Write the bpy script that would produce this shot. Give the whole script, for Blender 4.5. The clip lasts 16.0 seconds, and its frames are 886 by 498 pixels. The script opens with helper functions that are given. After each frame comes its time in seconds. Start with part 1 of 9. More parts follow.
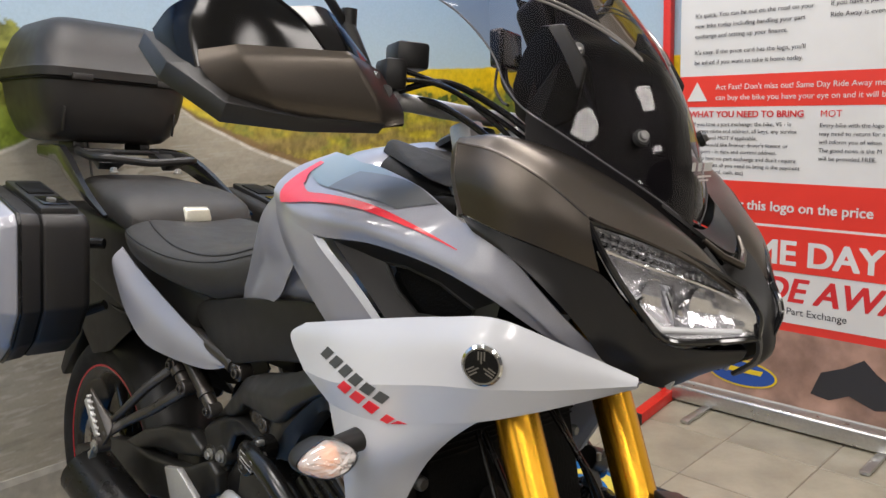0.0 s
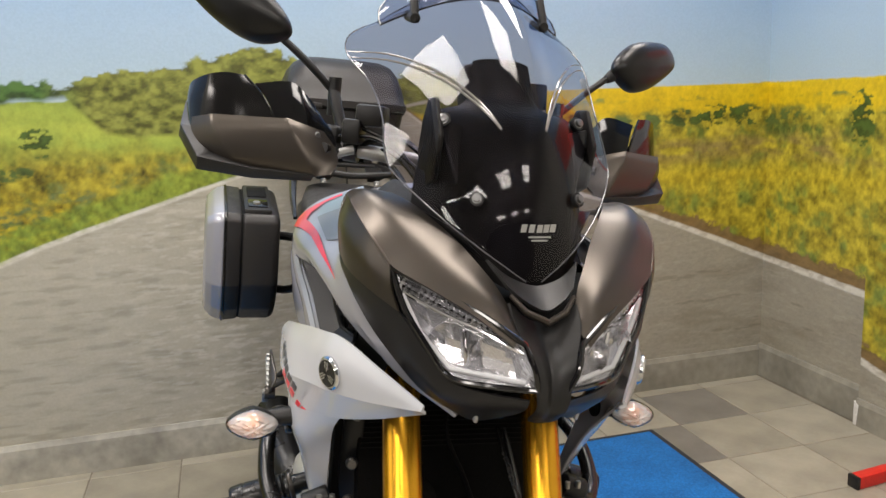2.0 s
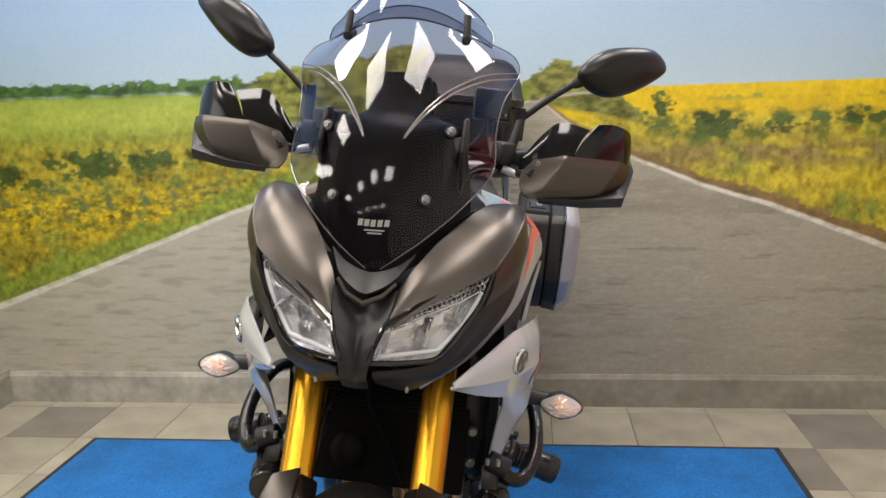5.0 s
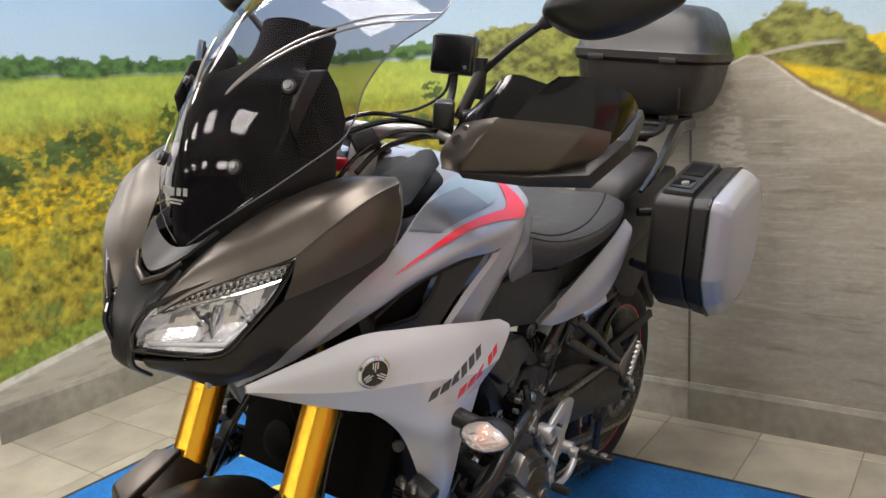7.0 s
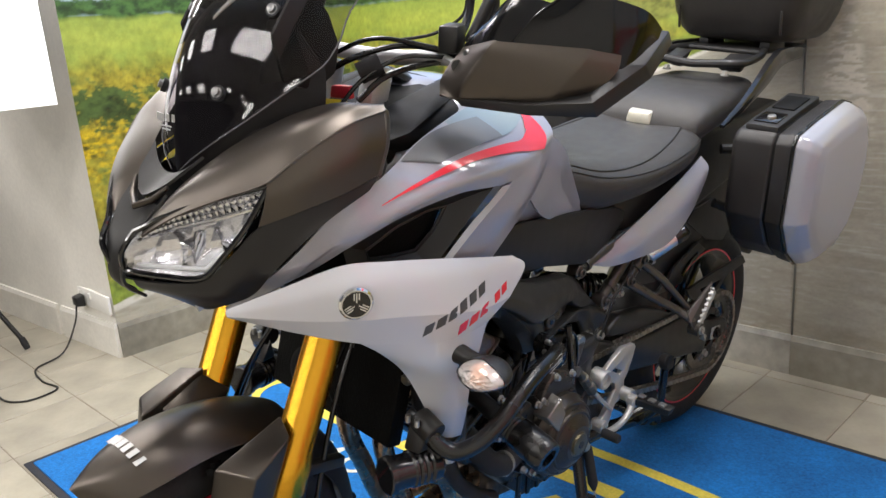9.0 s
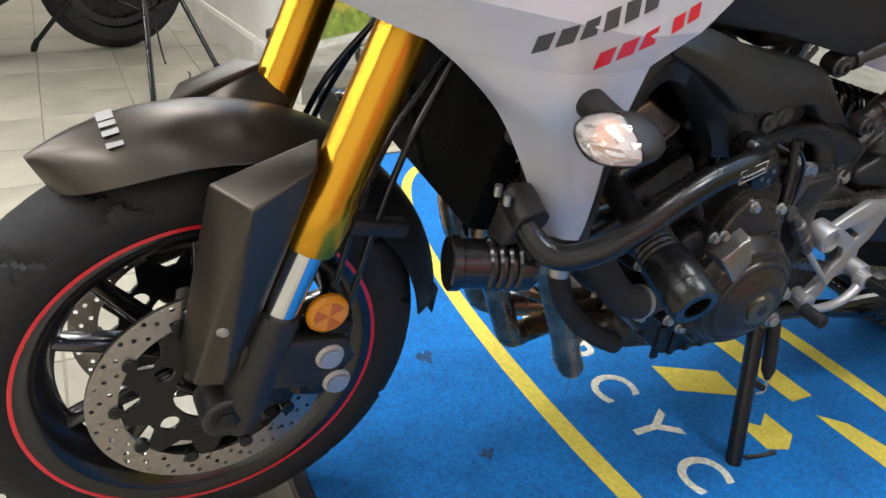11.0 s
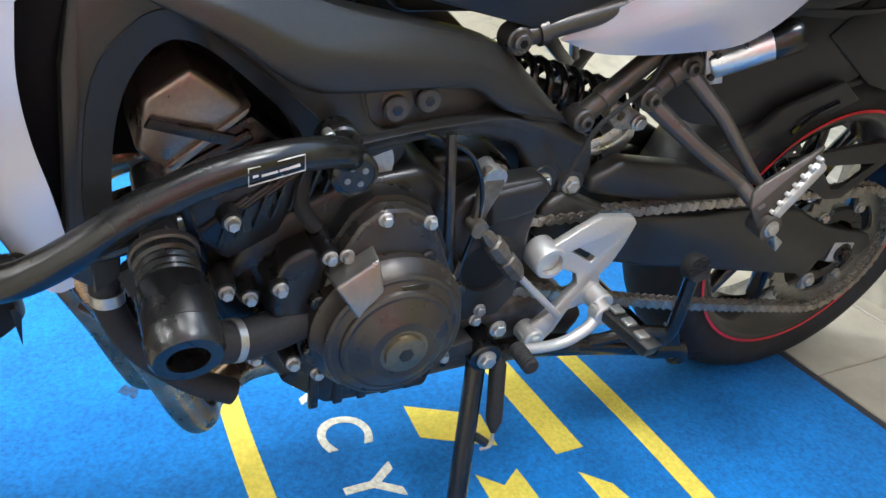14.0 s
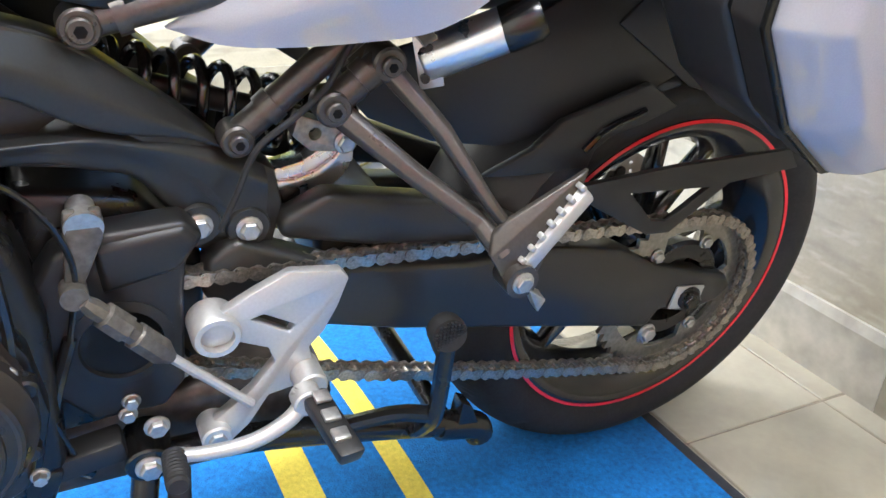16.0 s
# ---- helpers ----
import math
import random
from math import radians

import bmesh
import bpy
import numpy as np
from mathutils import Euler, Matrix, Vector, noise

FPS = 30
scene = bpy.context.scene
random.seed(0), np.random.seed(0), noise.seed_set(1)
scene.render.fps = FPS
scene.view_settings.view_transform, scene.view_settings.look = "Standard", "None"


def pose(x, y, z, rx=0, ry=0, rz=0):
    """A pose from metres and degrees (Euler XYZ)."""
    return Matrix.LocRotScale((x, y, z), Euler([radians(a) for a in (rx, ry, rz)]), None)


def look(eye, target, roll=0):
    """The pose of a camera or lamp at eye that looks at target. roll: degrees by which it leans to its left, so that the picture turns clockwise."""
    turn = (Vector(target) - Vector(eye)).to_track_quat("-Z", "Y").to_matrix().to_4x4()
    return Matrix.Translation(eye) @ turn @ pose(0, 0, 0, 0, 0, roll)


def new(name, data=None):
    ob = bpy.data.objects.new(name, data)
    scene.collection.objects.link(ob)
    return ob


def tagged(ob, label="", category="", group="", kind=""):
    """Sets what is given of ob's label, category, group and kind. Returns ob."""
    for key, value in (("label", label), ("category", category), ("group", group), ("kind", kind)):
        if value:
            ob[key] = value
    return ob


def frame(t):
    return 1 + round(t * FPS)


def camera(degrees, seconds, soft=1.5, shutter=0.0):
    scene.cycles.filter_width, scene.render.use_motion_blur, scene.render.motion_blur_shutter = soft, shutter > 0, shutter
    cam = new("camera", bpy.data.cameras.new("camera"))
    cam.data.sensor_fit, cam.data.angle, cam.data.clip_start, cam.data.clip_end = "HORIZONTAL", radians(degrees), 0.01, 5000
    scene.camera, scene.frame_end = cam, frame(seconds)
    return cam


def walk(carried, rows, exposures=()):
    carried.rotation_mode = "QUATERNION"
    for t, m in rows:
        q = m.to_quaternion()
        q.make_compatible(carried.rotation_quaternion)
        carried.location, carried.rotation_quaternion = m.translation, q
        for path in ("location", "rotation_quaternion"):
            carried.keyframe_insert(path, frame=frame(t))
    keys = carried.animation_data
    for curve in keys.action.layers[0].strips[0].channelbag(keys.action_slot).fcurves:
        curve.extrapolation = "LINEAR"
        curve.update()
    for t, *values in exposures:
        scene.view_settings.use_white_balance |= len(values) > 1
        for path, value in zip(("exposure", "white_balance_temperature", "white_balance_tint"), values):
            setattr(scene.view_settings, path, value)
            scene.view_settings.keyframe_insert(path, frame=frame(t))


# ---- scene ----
cam = camera(57.9, 16.0)
PATH = [
    (0, (-0.737, -1.161, 1.175), (0.637, 0.239, 0.785), -2.3),
    (0.5, (-0.58, -1.262, 1.185), (0.591, 0.305, 0.768), -1.8),
    (1, (-0.475, -1.375, 1.203), (0.495, 0.318, 0.765), -2.3),
    (1.5, (-0.367, -1.56, 1.241), (0.35, 0.262, 0.832), -2.6),
    (2, (-0.251, -1.646, 1.24), (0.268, 0.251, 0.874), -2.2),
    (2.5, (-0.095, -1.672, 1.229), (0.26, 0.265, 0.876), -1.7),
    (3, (0.014, -1.696, 1.235), (0.259, 0.256, 0.874), -1.8),
    (3.5, (0.104, -1.789, 1.256), (0.246, 0.173, 0.896), -2.0),
    (4, (0.161, -1.879, 1.269), (0.195, 0.089, 0.913), -2.2),
    (4.2, (0.172, -1.919, 1.269), (0.181, 0.048, 0.906), -2.0),
    (6.3, (0.839, -1.59, 1.23), (0.004, 0.182, 0.827), -3.0),
    (6.5, (0.893, -1.541, 1.225), (-0.038, 0.183, 0.825), -3.1),
    (7, (0.995, -1.364, 1.194), (-0.118, 0.247, 0.784), -3.3),
    (7.5, (1.071, -1.258, 1.188), (-0.144, 0.266, 0.743), -3.5),
    (8, (1.135, -1.236, 1.19), (-0.158, 0.214, 0.715), -3.9),
    (8.5, (1.15, -1.225, 1.185), (-0.17, 0.189, 0.677), -4.2),
    (9, (1.136, -1.202, 1.162), (-0.247, 0.142, 0.629), -4.3),
    (9.5, (1.035, -1.108, 1.102), (-0.425, 0.093, 0.45), -2.8),
    (10, (0.937, -0.992, 1.03), (-0.568, 0.043, 0.214), -1.0),
    (10.2, (0.925, -0.96, 0.995), (-0.595, 0.002, 0.121), -0.1),
    (12.3, (0.97, -0.651, 0.856), (-0.686, 0.046, -0.022), 3.9),
    (12.5, (0.95, -0.602, 0.848), (-0.683, 0.135, -0.041), 4.3),
    (13, (0.916, -0.515, 0.837), (-0.66, 0.321, -0.066), 5.4),
    (13.3, (0.906, -0.466, 0.828), (-0.646, 0.42, -0.069), 5.3),
    (13.5, (0.915, -0.441, 0.834), (-0.637, 0.441, -0.069), 5.8),
    (14, (0.925, -0.358, 0.832), (-0.659, 0.473, -0.062), 4.9),
    (14.5, (0.939, -0.256, 0.831), (-0.695, 0.512, -0.028), 3.8),
    (15, (0.93, -0.14, 0.832), (-0.717, 0.612, -0.016), 3.3),
    (15.5, (0.872, -0.023, 0.794), (-0.742, 0.795, -0.059), 3.7),
    (16, (0.841, 0.058, 0.773), (-0.762, 0.902, -0.074), 3.7),
]
EXPOSURES = [(0, -0.6, 6850, 10), (2, -0.55, 7000, 10), (4, -0.45, 7000, 10), (6.5, -0.4, 6900, 10), (8, -0.1, 6700, 10), (9.5, -0.15, 6550, 9), (10.2, -0.1, 6450, 8), (12.3, 0.4, 6250, 6), (14, 0.85, 6200, 5), (15, 1.1, 6250, 6), (16, 1.25, 6300, 7)]
walk(cam, [(t, look(eye, target, roll)) for t, eye, target, roll in PATH], EXPOSURES)

# ---- light ----
world = bpy.data.worlds.new("world")
scene.world = world
world.use_nodes = True
world.node_tree.nodes["Background"].inputs[0].default_value = (1.0, 0.98, 0.95, 1)
world.node_tree.nodes["Background"].inputs[1].default_value = 0.2
scene.view_settings.exposure = 0.0
CEILING = 2.75
PANELS = [(px, py) for px in (-3.6, -1.95, -0.6, 0.75) for py in (-4.6, -2.5, -0.4)] + [(-1.25, 0.62), (0.1, 0.62), (1.4, 0.62)]
POWER = 26.0


def ceiling_lamp(x, y, power, sx=0.56, sy=0.56):
    data = bpy.data.lights.new("panel_light", "AREA")
    data.shape, data.size, data.size_y, data.energy, data.color = "RECTANGLE", sx, sy, power, (1.0, 0.965, 0.97)
    lamp = new("panel_light", data)
    lamp.matrix_world = pose(x, y, CEILING - 0.03)
    return lamp


for lx, ly in PANELS:
    ceiling_lamp(lx, ly, POWER)

# ---- materials ----
def mat(name, color, rough=0.5, metal=0.0, noise_scale=0.0, noise_amt=0.0, bump=0.0, bump_scale=200.0, coat=0.0, rough_var=0.0, emit=0.0, stain=0.0, stain_scale=6.0, spec=0.5):
    """A principled material with colour variation at two scales, roughness variation and fine relief."""
    m = bpy.data.materials.new(name)
    m.use_nodes = True
    nt = m.node_tree
    b = nt.nodes["Principled BSDF"]
    b.inputs["Base Color"].default_value = (*color, 1)
    b.inputs["Roughness"].default_value = rough
    b.inputs["Metallic"].default_value = metal
    b.inputs["Coat Weight"].default_value = coat
    b.inputs["Coat Roughness"].default_value = 0.06
    b.inputs["Specular IOR Level"].default_value = spec
    tc = nt.nodes.new("ShaderNodeTexCoord")
    if noise_amt or stain:
        fine = nt.nodes.new("ShaderNodeTexNoise")
        fine.inputs["Scale"].default_value = noise_scale or 80
        fine.inputs["Detail"].default_value = 4
        nt.links.new(tc.outputs["Object"], fine.inputs["Vector"])
        big = nt.nodes.new("ShaderNodeTexNoise")
        big.inputs["Scale"].default_value = stain_scale
        big.inputs["Detail"].default_value = 5
        nt.links.new(tc.outputs["Object"], big.inputs["Vector"])
        r1 = nt.nodes.new("ShaderNodeMapRange")
        r1.inputs["From Min"].default_value, r1.inputs["From Max"].default_value = 0.3, 0.7
        r1.inputs["To Min"].default_value, r1.inputs["To Max"].default_value = 1 - noise_amt, 1 + noise_amt
        nt.links.new(fine.outputs["Fac"], r1.inputs["Value"])
        r2 = nt.nodes.new("ShaderNodeMapRange")
        r2.inputs["From Min"].default_value, r2.inputs["From Max"].default_value = 0.35, 0.7
        r2.inputs["To Min"].default_value, r2.inputs["To Max"].default_value = 1 + stain * 0.4, 1 - stain
        nt.links.new(big.outputs["Fac"], r2.inputs["Value"])
        mul = nt.nodes.new("ShaderNodeMath")
        mul.operation = "MULTIPLY"
        nt.links.new(r1.outputs[0], mul.inputs[0])
        nt.links.new(r2.outputs[0], mul.inputs[1])
        hsv = nt.nodes.new("ShaderNodeHueSaturation")
        hsv.inputs["Color"].default_value = (*color, 1)
        nt.links.new(mul.outputs[0], hsv.inputs["Value"])
        nt.links.new(hsv.outputs[0], b.inputs["Base Color"])
    if rough_var:
        rn = nt.nodes.new("ShaderNodeTexNoise")
        rn.inputs["Scale"].default_value = 35
        rn.inputs["Detail"].default_value = 5
        nt.links.new(tc.outputs["Object"], rn.inputs["Vector"])
        rr = nt.nodes.new("ShaderNodeMapRange")
        rr.inputs["From Min"].default_value, rr.inputs["From Max"].default_value = 0.3, 0.7
        rr.inputs["To Min"].default_value, rr.inputs["To Max"].default_value = max(rough - rough_var, 0.02), min(rough + rough_var, 1)
        nt.links.new(rn.outputs["Fac"], rr.inputs["Value"])
        nt.links.new(rr.outputs[0], b.inputs["Roughness"])
    if bump:
        bn = nt.nodes.new("ShaderNodeTexNoise")
        bn.inputs["Scale"].default_value = bump_scale
        bn.inputs["Detail"].default_value = 3
        nt.links.new(tc.outputs["Object"], bn.inputs["Vector"])
        bp = nt.nodes.new("ShaderNodeBump")
        bp.inputs["Strength"].default_value = bump
        bp.inputs["Distance"].default_value = 0.002
        nt.links.new(bn.outputs["Fac"], bp.inputs["Height"])
        nt.links.new(bp.outputs[0], b.inputs["Normal"])
    if emit:
        b.inputs["Emission Color"].default_value = (*color, 1)
        b.inputs["Emission Strength"].default_value = emit
    return m


M_WHITE = mat("white_paint", (0.555, 0.57, 0.605), 0.22, 0, coat=0.7)
M_GREY = mat("blue_grey_paint", (0.30, 0.305, 0.345), 0.28, 0.1, 900, 0.05, coat=1.0)
M_GUN = mat("matt_gunmetal_paint", (0.090, 0.078, 0.067), 0.34, 0.85, 1400, 0.10, 0.03, 1600)
M_BLACK = mat("textured_black_plastic", (0.0105, 0.0102, 0.0102), 0.44, 0, 300, 0.15, 0.06, 900, rough_var=0.03, spec=0.45)
M_GLOSS = mat("gloss_black_plastic", (0.006, 0.006, 0.007), 0.08, 0, coat=0.3, rough_var=0.02)
M_RUBBER = mat("tyre_rubber", (0.016, 0.016, 0.017), 0.68, 0, 200, 0.2, 0.08, 400, rough_var=0.06, stain=0.25, spec=0.35)
M_GOLD = mat("gold_anodised_metal", (0.70, 0.36, 0.03), 0.26, 0.95, 900, 0.03)
M_CHROME = mat("polished_steel", (0.75, 0.76, 0.78), 0.1, 1.0, rough_var=0.05)
M_ALU = mat("cast_aluminium", (0.50, 0.50, 0.49), 0.45, 0.7, 300, 0.05, 0.05, 700, rough_var=0.07)
M_STEEL = mat("zinc_bolt_steel", (0.40, 0.395, 0.375), 0.40, 0.85, 200, 0.14, rough_var=0.1)
M_ENGINE = mat("engine_black_paint", (0.010, 0.0098, 0.0098), 0.30, 0.15, 200, 0.15, 0.04, 400, rough_var=0.06, spec=0.45)
M_BRONZE = mat("bronze_grey_casting", (0.235, 0.19, 0.155), 0.33, 0.8, 200, 0.1, 0.05, 500, rough_var=0.08)
M_FRAME = mat("frame_black_paint", (0.023, 0.0226, 0.021), 0.37, 0.2, 300, 0.1, 0.04, 700, rough_var=0.05, spec=0.52)
M_SEAT = mat("seat_vinyl", (0.030, 0.0285, 0.027), 0.52, 0, 300, 0.12, 0.3, 600, rough_var=0.05, spec=0.5)
M_RED = mat("red_decal", (0.70, 0.018, 0.035), 0.35, 0, coat=0.5)
M_EXH = mat("heat_tinted_steel", (0.36, 0.25, 0.17), 0.28, 0.92, 60, 0.25, 0.02, 300, rough_var=0.08, stain=0.45, stain_scale=14)
M_WALL = mat("white_wall_paint", (0.72, 0.70, 0.64), 0.65, 0, 60, 0.04, 0.08, 60, stain=0.08, stain_scale=3)
M_TILE = mat("cream_floor_tile", (0.345, 0.318, 0.25), 0.32, 0, 40, 0.02, stain=0.14, stain_scale=4)
M_GROUT = mat("tile_grout", (0.22, 0.19, 0.15), 0.9, 0, 80, 0.2)
M_MAT = mat("blue_carpet_pile", (0.002, 0.140, 0.43), 0.95, 0, 150, 0.27, 1.0, 330, stain=0.2, stain_scale=7)
M_YELLOW = mat("yellow_carpet_pile", (0.66, 0.54, 0.08), 0.95, 0, 150, 0.13, 1.0, 330)
M_CREAM = mat("cream_carpet_pile", (0.62, 0.62, 0.52), 0.95, 0, 150, 0.25, 1.0, 330)
M_BANNER = mat("banner_red_print", (0.72, 0.045, 0.03), 0.35, 0, 5, 0.05)
M_BANW = mat("banner_white_print", (0.64, 0.635, 0.62), 0.4, 0, 5, 0.04)
M_RIM = mat("gloss_black_rim", (0.008, 0.008, 0.009), 0.18, 0, coat=0.5, rough_var=0.05)
M_DISC = mat("brushed_disc_steel", (0.42, 0.39, 0.36), 0.35, 1.0, 120, 0.1, 0.05, 300, rough_var=0.1)
M_SILVERPRINT = mat("silver_print", (0.42, 0.42, 0.41), 0.4, 0.3)
M_DARKPRINT = mat("dark_print", (0.06, 0.065, 0.07), 0.4)
M_TEALSHEEN = mat("tank_reflection_decal", (0.19, 0.25, 0.27), 0.28, 0.1, coat=0.6)
M_TANK_DARK = mat("dark_grey_decal", (0.115, 0.12, 0.125), 0.3, 0.1, coat=0.6)
M_SILVERPAINT = mat("silver_paint", (0.34, 0.355, 0.38), 0.34, 0.3, 900, 0.05, coat=0.3)
M_MESH = mat("black_grille", (0.003, 0.003, 0.003), 0.7, 0, bump=0.8, bump_scale=260, spec=0.1)
M_GOLDPLUG = mat("bronze_plug", (0.15, 0.13, 0.09), 0.35, 0.85, 200, 0.15, rough_var=0.1)
M_SOCK = mat("white_plastic", (0.75, 0.74, 0.70), 0.35, 0, 40, 0.03)
M_REDPLASTIC = mat("red_key_fob", (0.62, 0.03, 0.05), 0.4)
M_YELLOWPLASTIC = mat("yellow_key_tag", (0.70, 0.55, 0.02), 0.5)
M_CHAIN = mat("oiled_chain_steel", (0.34, 0.31, 0.27), 0.36, 0.9, 300, 0.3, rough_var=0.12, stain=0.3, stain_scale=30)


def amber(name, color, rough=0.12, trans=0.5):
    m = mat(name, color, rough)
    m.node_tree.nodes["Principled BSDF"].inputs["Transmission Weight"].default_value = trans
    return m


M_AMBER = amber("amber_plastic", (0.92, 0.36, 0.012), 0.15, 0.15)
M_AMBER_SHADED = amber("shaded_amber_plastic", (0.75, 0.20, 0.004), 0.12, 0.25)
M_AMBER_BULB = amber("amber_bulb", (0.9, 0.3, 0.04), 0.2, 0.1)


def clear(name, tint, gloss_rough=0.02, ior=1.3):
    """Thin clear sheet: tinted see-through with a sharp reflection that grows at grazing angles."""
    m = bpy.data.materials.new(name)
    m.use_nodes = True
    nt = m.node_tree
    nt.nodes.remove(nt.nodes["Principled BSDF"])
    tr = nt.nodes.new("ShaderNodeBsdfTransparent")
    tr.inputs[0].default_value = (*tint, 1)
    gl = nt.nodes.new("ShaderNodeBsdfGlossy")
    gl.inputs["Roughness"].default_value = gloss_rough
    fr = nt.nodes.new("ShaderNodeFresnel")
    fr.inputs[0].default_value = ior
    mx = nt.nodes.new("ShaderNodeMixShader")
    nt.links.new(fr.outputs[0], mx.inputs[0])
    nt.links.new(tr.outputs[0], mx.inputs[1])
    nt.links.new(gl.outputs[0], mx.inputs[2])
    nt.links.new(mx.outputs[0], nt.nodes["Material Output"].inputs[0])
    return m


M_SCREEN = clear("smoked_screen", (0.56, 0.54, 0.60), ior=1.38)
M_SPOILER = clear("dark_smoked_spoiler", (0.46, 0.46, 0.55), ior=1.5)
M_LENS = clear("clear_lens", (0.95, 0.95, 0.95))
M_LENSI = clear("clear_indicator_lens", (0.95, 0.95, 0.95), ior=1.7)
M_FLUTE = amber("fluted_clear_plastic", (0.80, 0.79, 0.77), 0.15, 0.55)
M_SCREENEDGE = mat("polished_acrylic_edge", (0.10, 0.10, 0.11), 0.12)
M_CASE = mat("grained_black_case", (0.017, 0.0155, 0.0145), 0.44, 0, 400, 0.1, 0.2, 900, rough_var=0.05, spec=0.5)
M_BADGE = mat("pale_metal_badge", (0.62, 0.60, 0.50), 0.35, 0.6, 200, 0.05)
M_SUBFRAME = mat("dark_metallic_paint", (0.075, 0.068, 0.062), 0.35, 0.6, 300, 0.1, 0.04, 600, rough_var=0.08)
M_GLOSSBLACK = mat("semi_gloss_black", (0.010, 0.010, 0.011), 0.2, 0, coat=0.2, rough_var=0.04)
M_VISOR = mat("gloss_black_visor", (0.004, 0.004, 0.0045), 0.12, 0, rough_var=0.02, spec=0.3)
M_SATINBLACK = mat("satin_black_shell", (0.008, 0.008, 0.008), 0.34, 0, 300, 0.1, 0.03, 700, rough_var=0.04, spec=0.35)
M_MIRROR = mat("mirror_silver", (0.9, 0.9, 0.9), 0.02, 1.0)
M_EXHD = mat("dull_exhaust_steel", (0.10, 0.085, 0.075), 0.45, 0.8, 60, 0.3, stain=0.4, stain_scale=20, rough_var=0.1)
M_BARBLACK = mat("black_powder_coat", (0.006, 0.006, 0.006), 0.24, 0, 300, 0.1, 0.05, 500, rough_var=0.05)
M_SLIDER = mat("machined_black_nylon", (0.007, 0.007, 0.0075), 0.28, 0, 200, 0.1, 0.03, 400, rough_var=0.06)
M_WORN = mat("worn_cast_alloy", (0.30, 0.27, 0.22), 0.45, 0.6, 150, 0.25, 0.1, 300, rough_var=0.12, stain=0.3, stain_scale=40)
M_DULL = mat("weathered_grey_metal", (0.13, 0.12, 0.105), 0.5, 0.6, 150, 0.25, 0.1, 300, rough_var=0.12, stain=0.3, stain_scale=30)
M_SPROCKET = mat("sprocket_steel", (0.28, 0.27, 0.24), 0.4, 0.9, 150, 0.2, rough_var=0.1)
M_SCREW = mat("dark_button_screw", (0.20, 0.20, 0.20), 0.35, 0.9, 200, 0.1, rough_var=0.06)
M_NEARBLACK = mat("near_black", (0.003, 0.003, 0.003), 0.6, 0, 200, 0.2, spec=0.15)
M_SILVERBOWL = mat("silvered_bowl", (0.80, 0.80, 0.83), 0.2, 0.8, bump=0.2, bump_scale=140)
M_SATIN = mat("satin_aluminium", (0.66, 0.66, 0.67), 0.3, 0.95, 120, 0.05, rough_var=0.06)
M_PLATE = mat("grey_engine_plate", (0.055, 0.050, 0.047), 0.36, 0.5, 200, 0.1, 0.05, 500, rough_var=0.06)
M_DASH = mat("matt_dash_plastic", (0.011, 0.011, 0.011), 0.62, 0, 300, 0.1, 0.15, 700, rough_var=0.04, spec=0.2)
M_WEDGE = mat("satin_grey_casting", (0.24, 0.23, 0.215), 0.30, 0.8, 200, 0.06, 0.03, 500, rough_var=0.05)
M_COVER = mat("satin_dark_casting", (0.040, 0.035, 0.031), 0.30, 0.5, 200, 0.1, 0.04, 500, rough_var=0.05, spec=0.5)
M_NOSE = mat("satin_black_nose", (0.016, 0.0155, 0.016), 0.38, 0.1, 900, 0.08, 0.02, 1200, spec=0.38)
M_COWL = mat("dark_cowl_plastic", (0.011, 0.0098, 0.0098), 0.45, 0, 60, 0.06, spec=0.22)

# ---- builders ----
def part(name, bm, material, parent=None, label="", smooth=True, angle=35):
    me = bpy.data.meshes.new(name)
    bmesh.ops.recalc_face_normals(bm, faces=bm.faces)
    bm.to_mesh(me)
    bm.free()
    for p in me.polygons:
        p.use_smooth = smooth
    if smooth:
        me.set_sharp_from_angle(angle=radians(angle))
    if material:
        me.materials.append(material)
    ob = new(name, me)
    if parent:
        ob.parent = parent
    if label:
        ob["label"] = label
    return ob


def empty(name, m=None, parent=None):
    ob = new(name)
    ob.empty_display_size = 0.1
    if m is not None:
        ob.matrix_world = m
    if parent:
        ob.parent = parent
    return ob


def bevel(bm, w, seg=2, angle=25):
    es = [e for e in bm.edges if len(e.link_faces) == 2 and e.calc_face_angle(0) > radians(angle)]
    if es and w > 0:
        bmesh.ops.bevel(bm, geom=es, offset=w, offset_type="OFFSET", segments=seg, profile=0.5, affect="EDGES", clamp_overlap=True)
    return bm


def box(size, at=(0, 0, 0), rot=(0, 0, 0), b=0.0, seg=2, bm=None):
    own = bmesh.new()
    bmesh.ops.create_cube(own, size=1.0)
    bmesh.ops.scale(own, vec=size, verts=own.verts)
    if b:
        bevel(own, b, seg)
    bmesh.ops.transform(own, matrix=pose(*at, *rot), verts=own.verts)
    return merge(bm, own)


def merge(bm, own):
    if bm is None:
        return own
    me = bpy.data.meshes.new("tmp")
    own.to_mesh(me)
    own.free()
    bm.from_mesh(me)
    bpy.data.meshes.remove(me)
    return bm


def axis_matrix(a, b):
    a, b = Vector(a), Vector(b)
    d = b - a
    return Matrix.Translation(a) @ d.to_track_quat("Z", "Y").to_matrix().to_4x4(), d.length


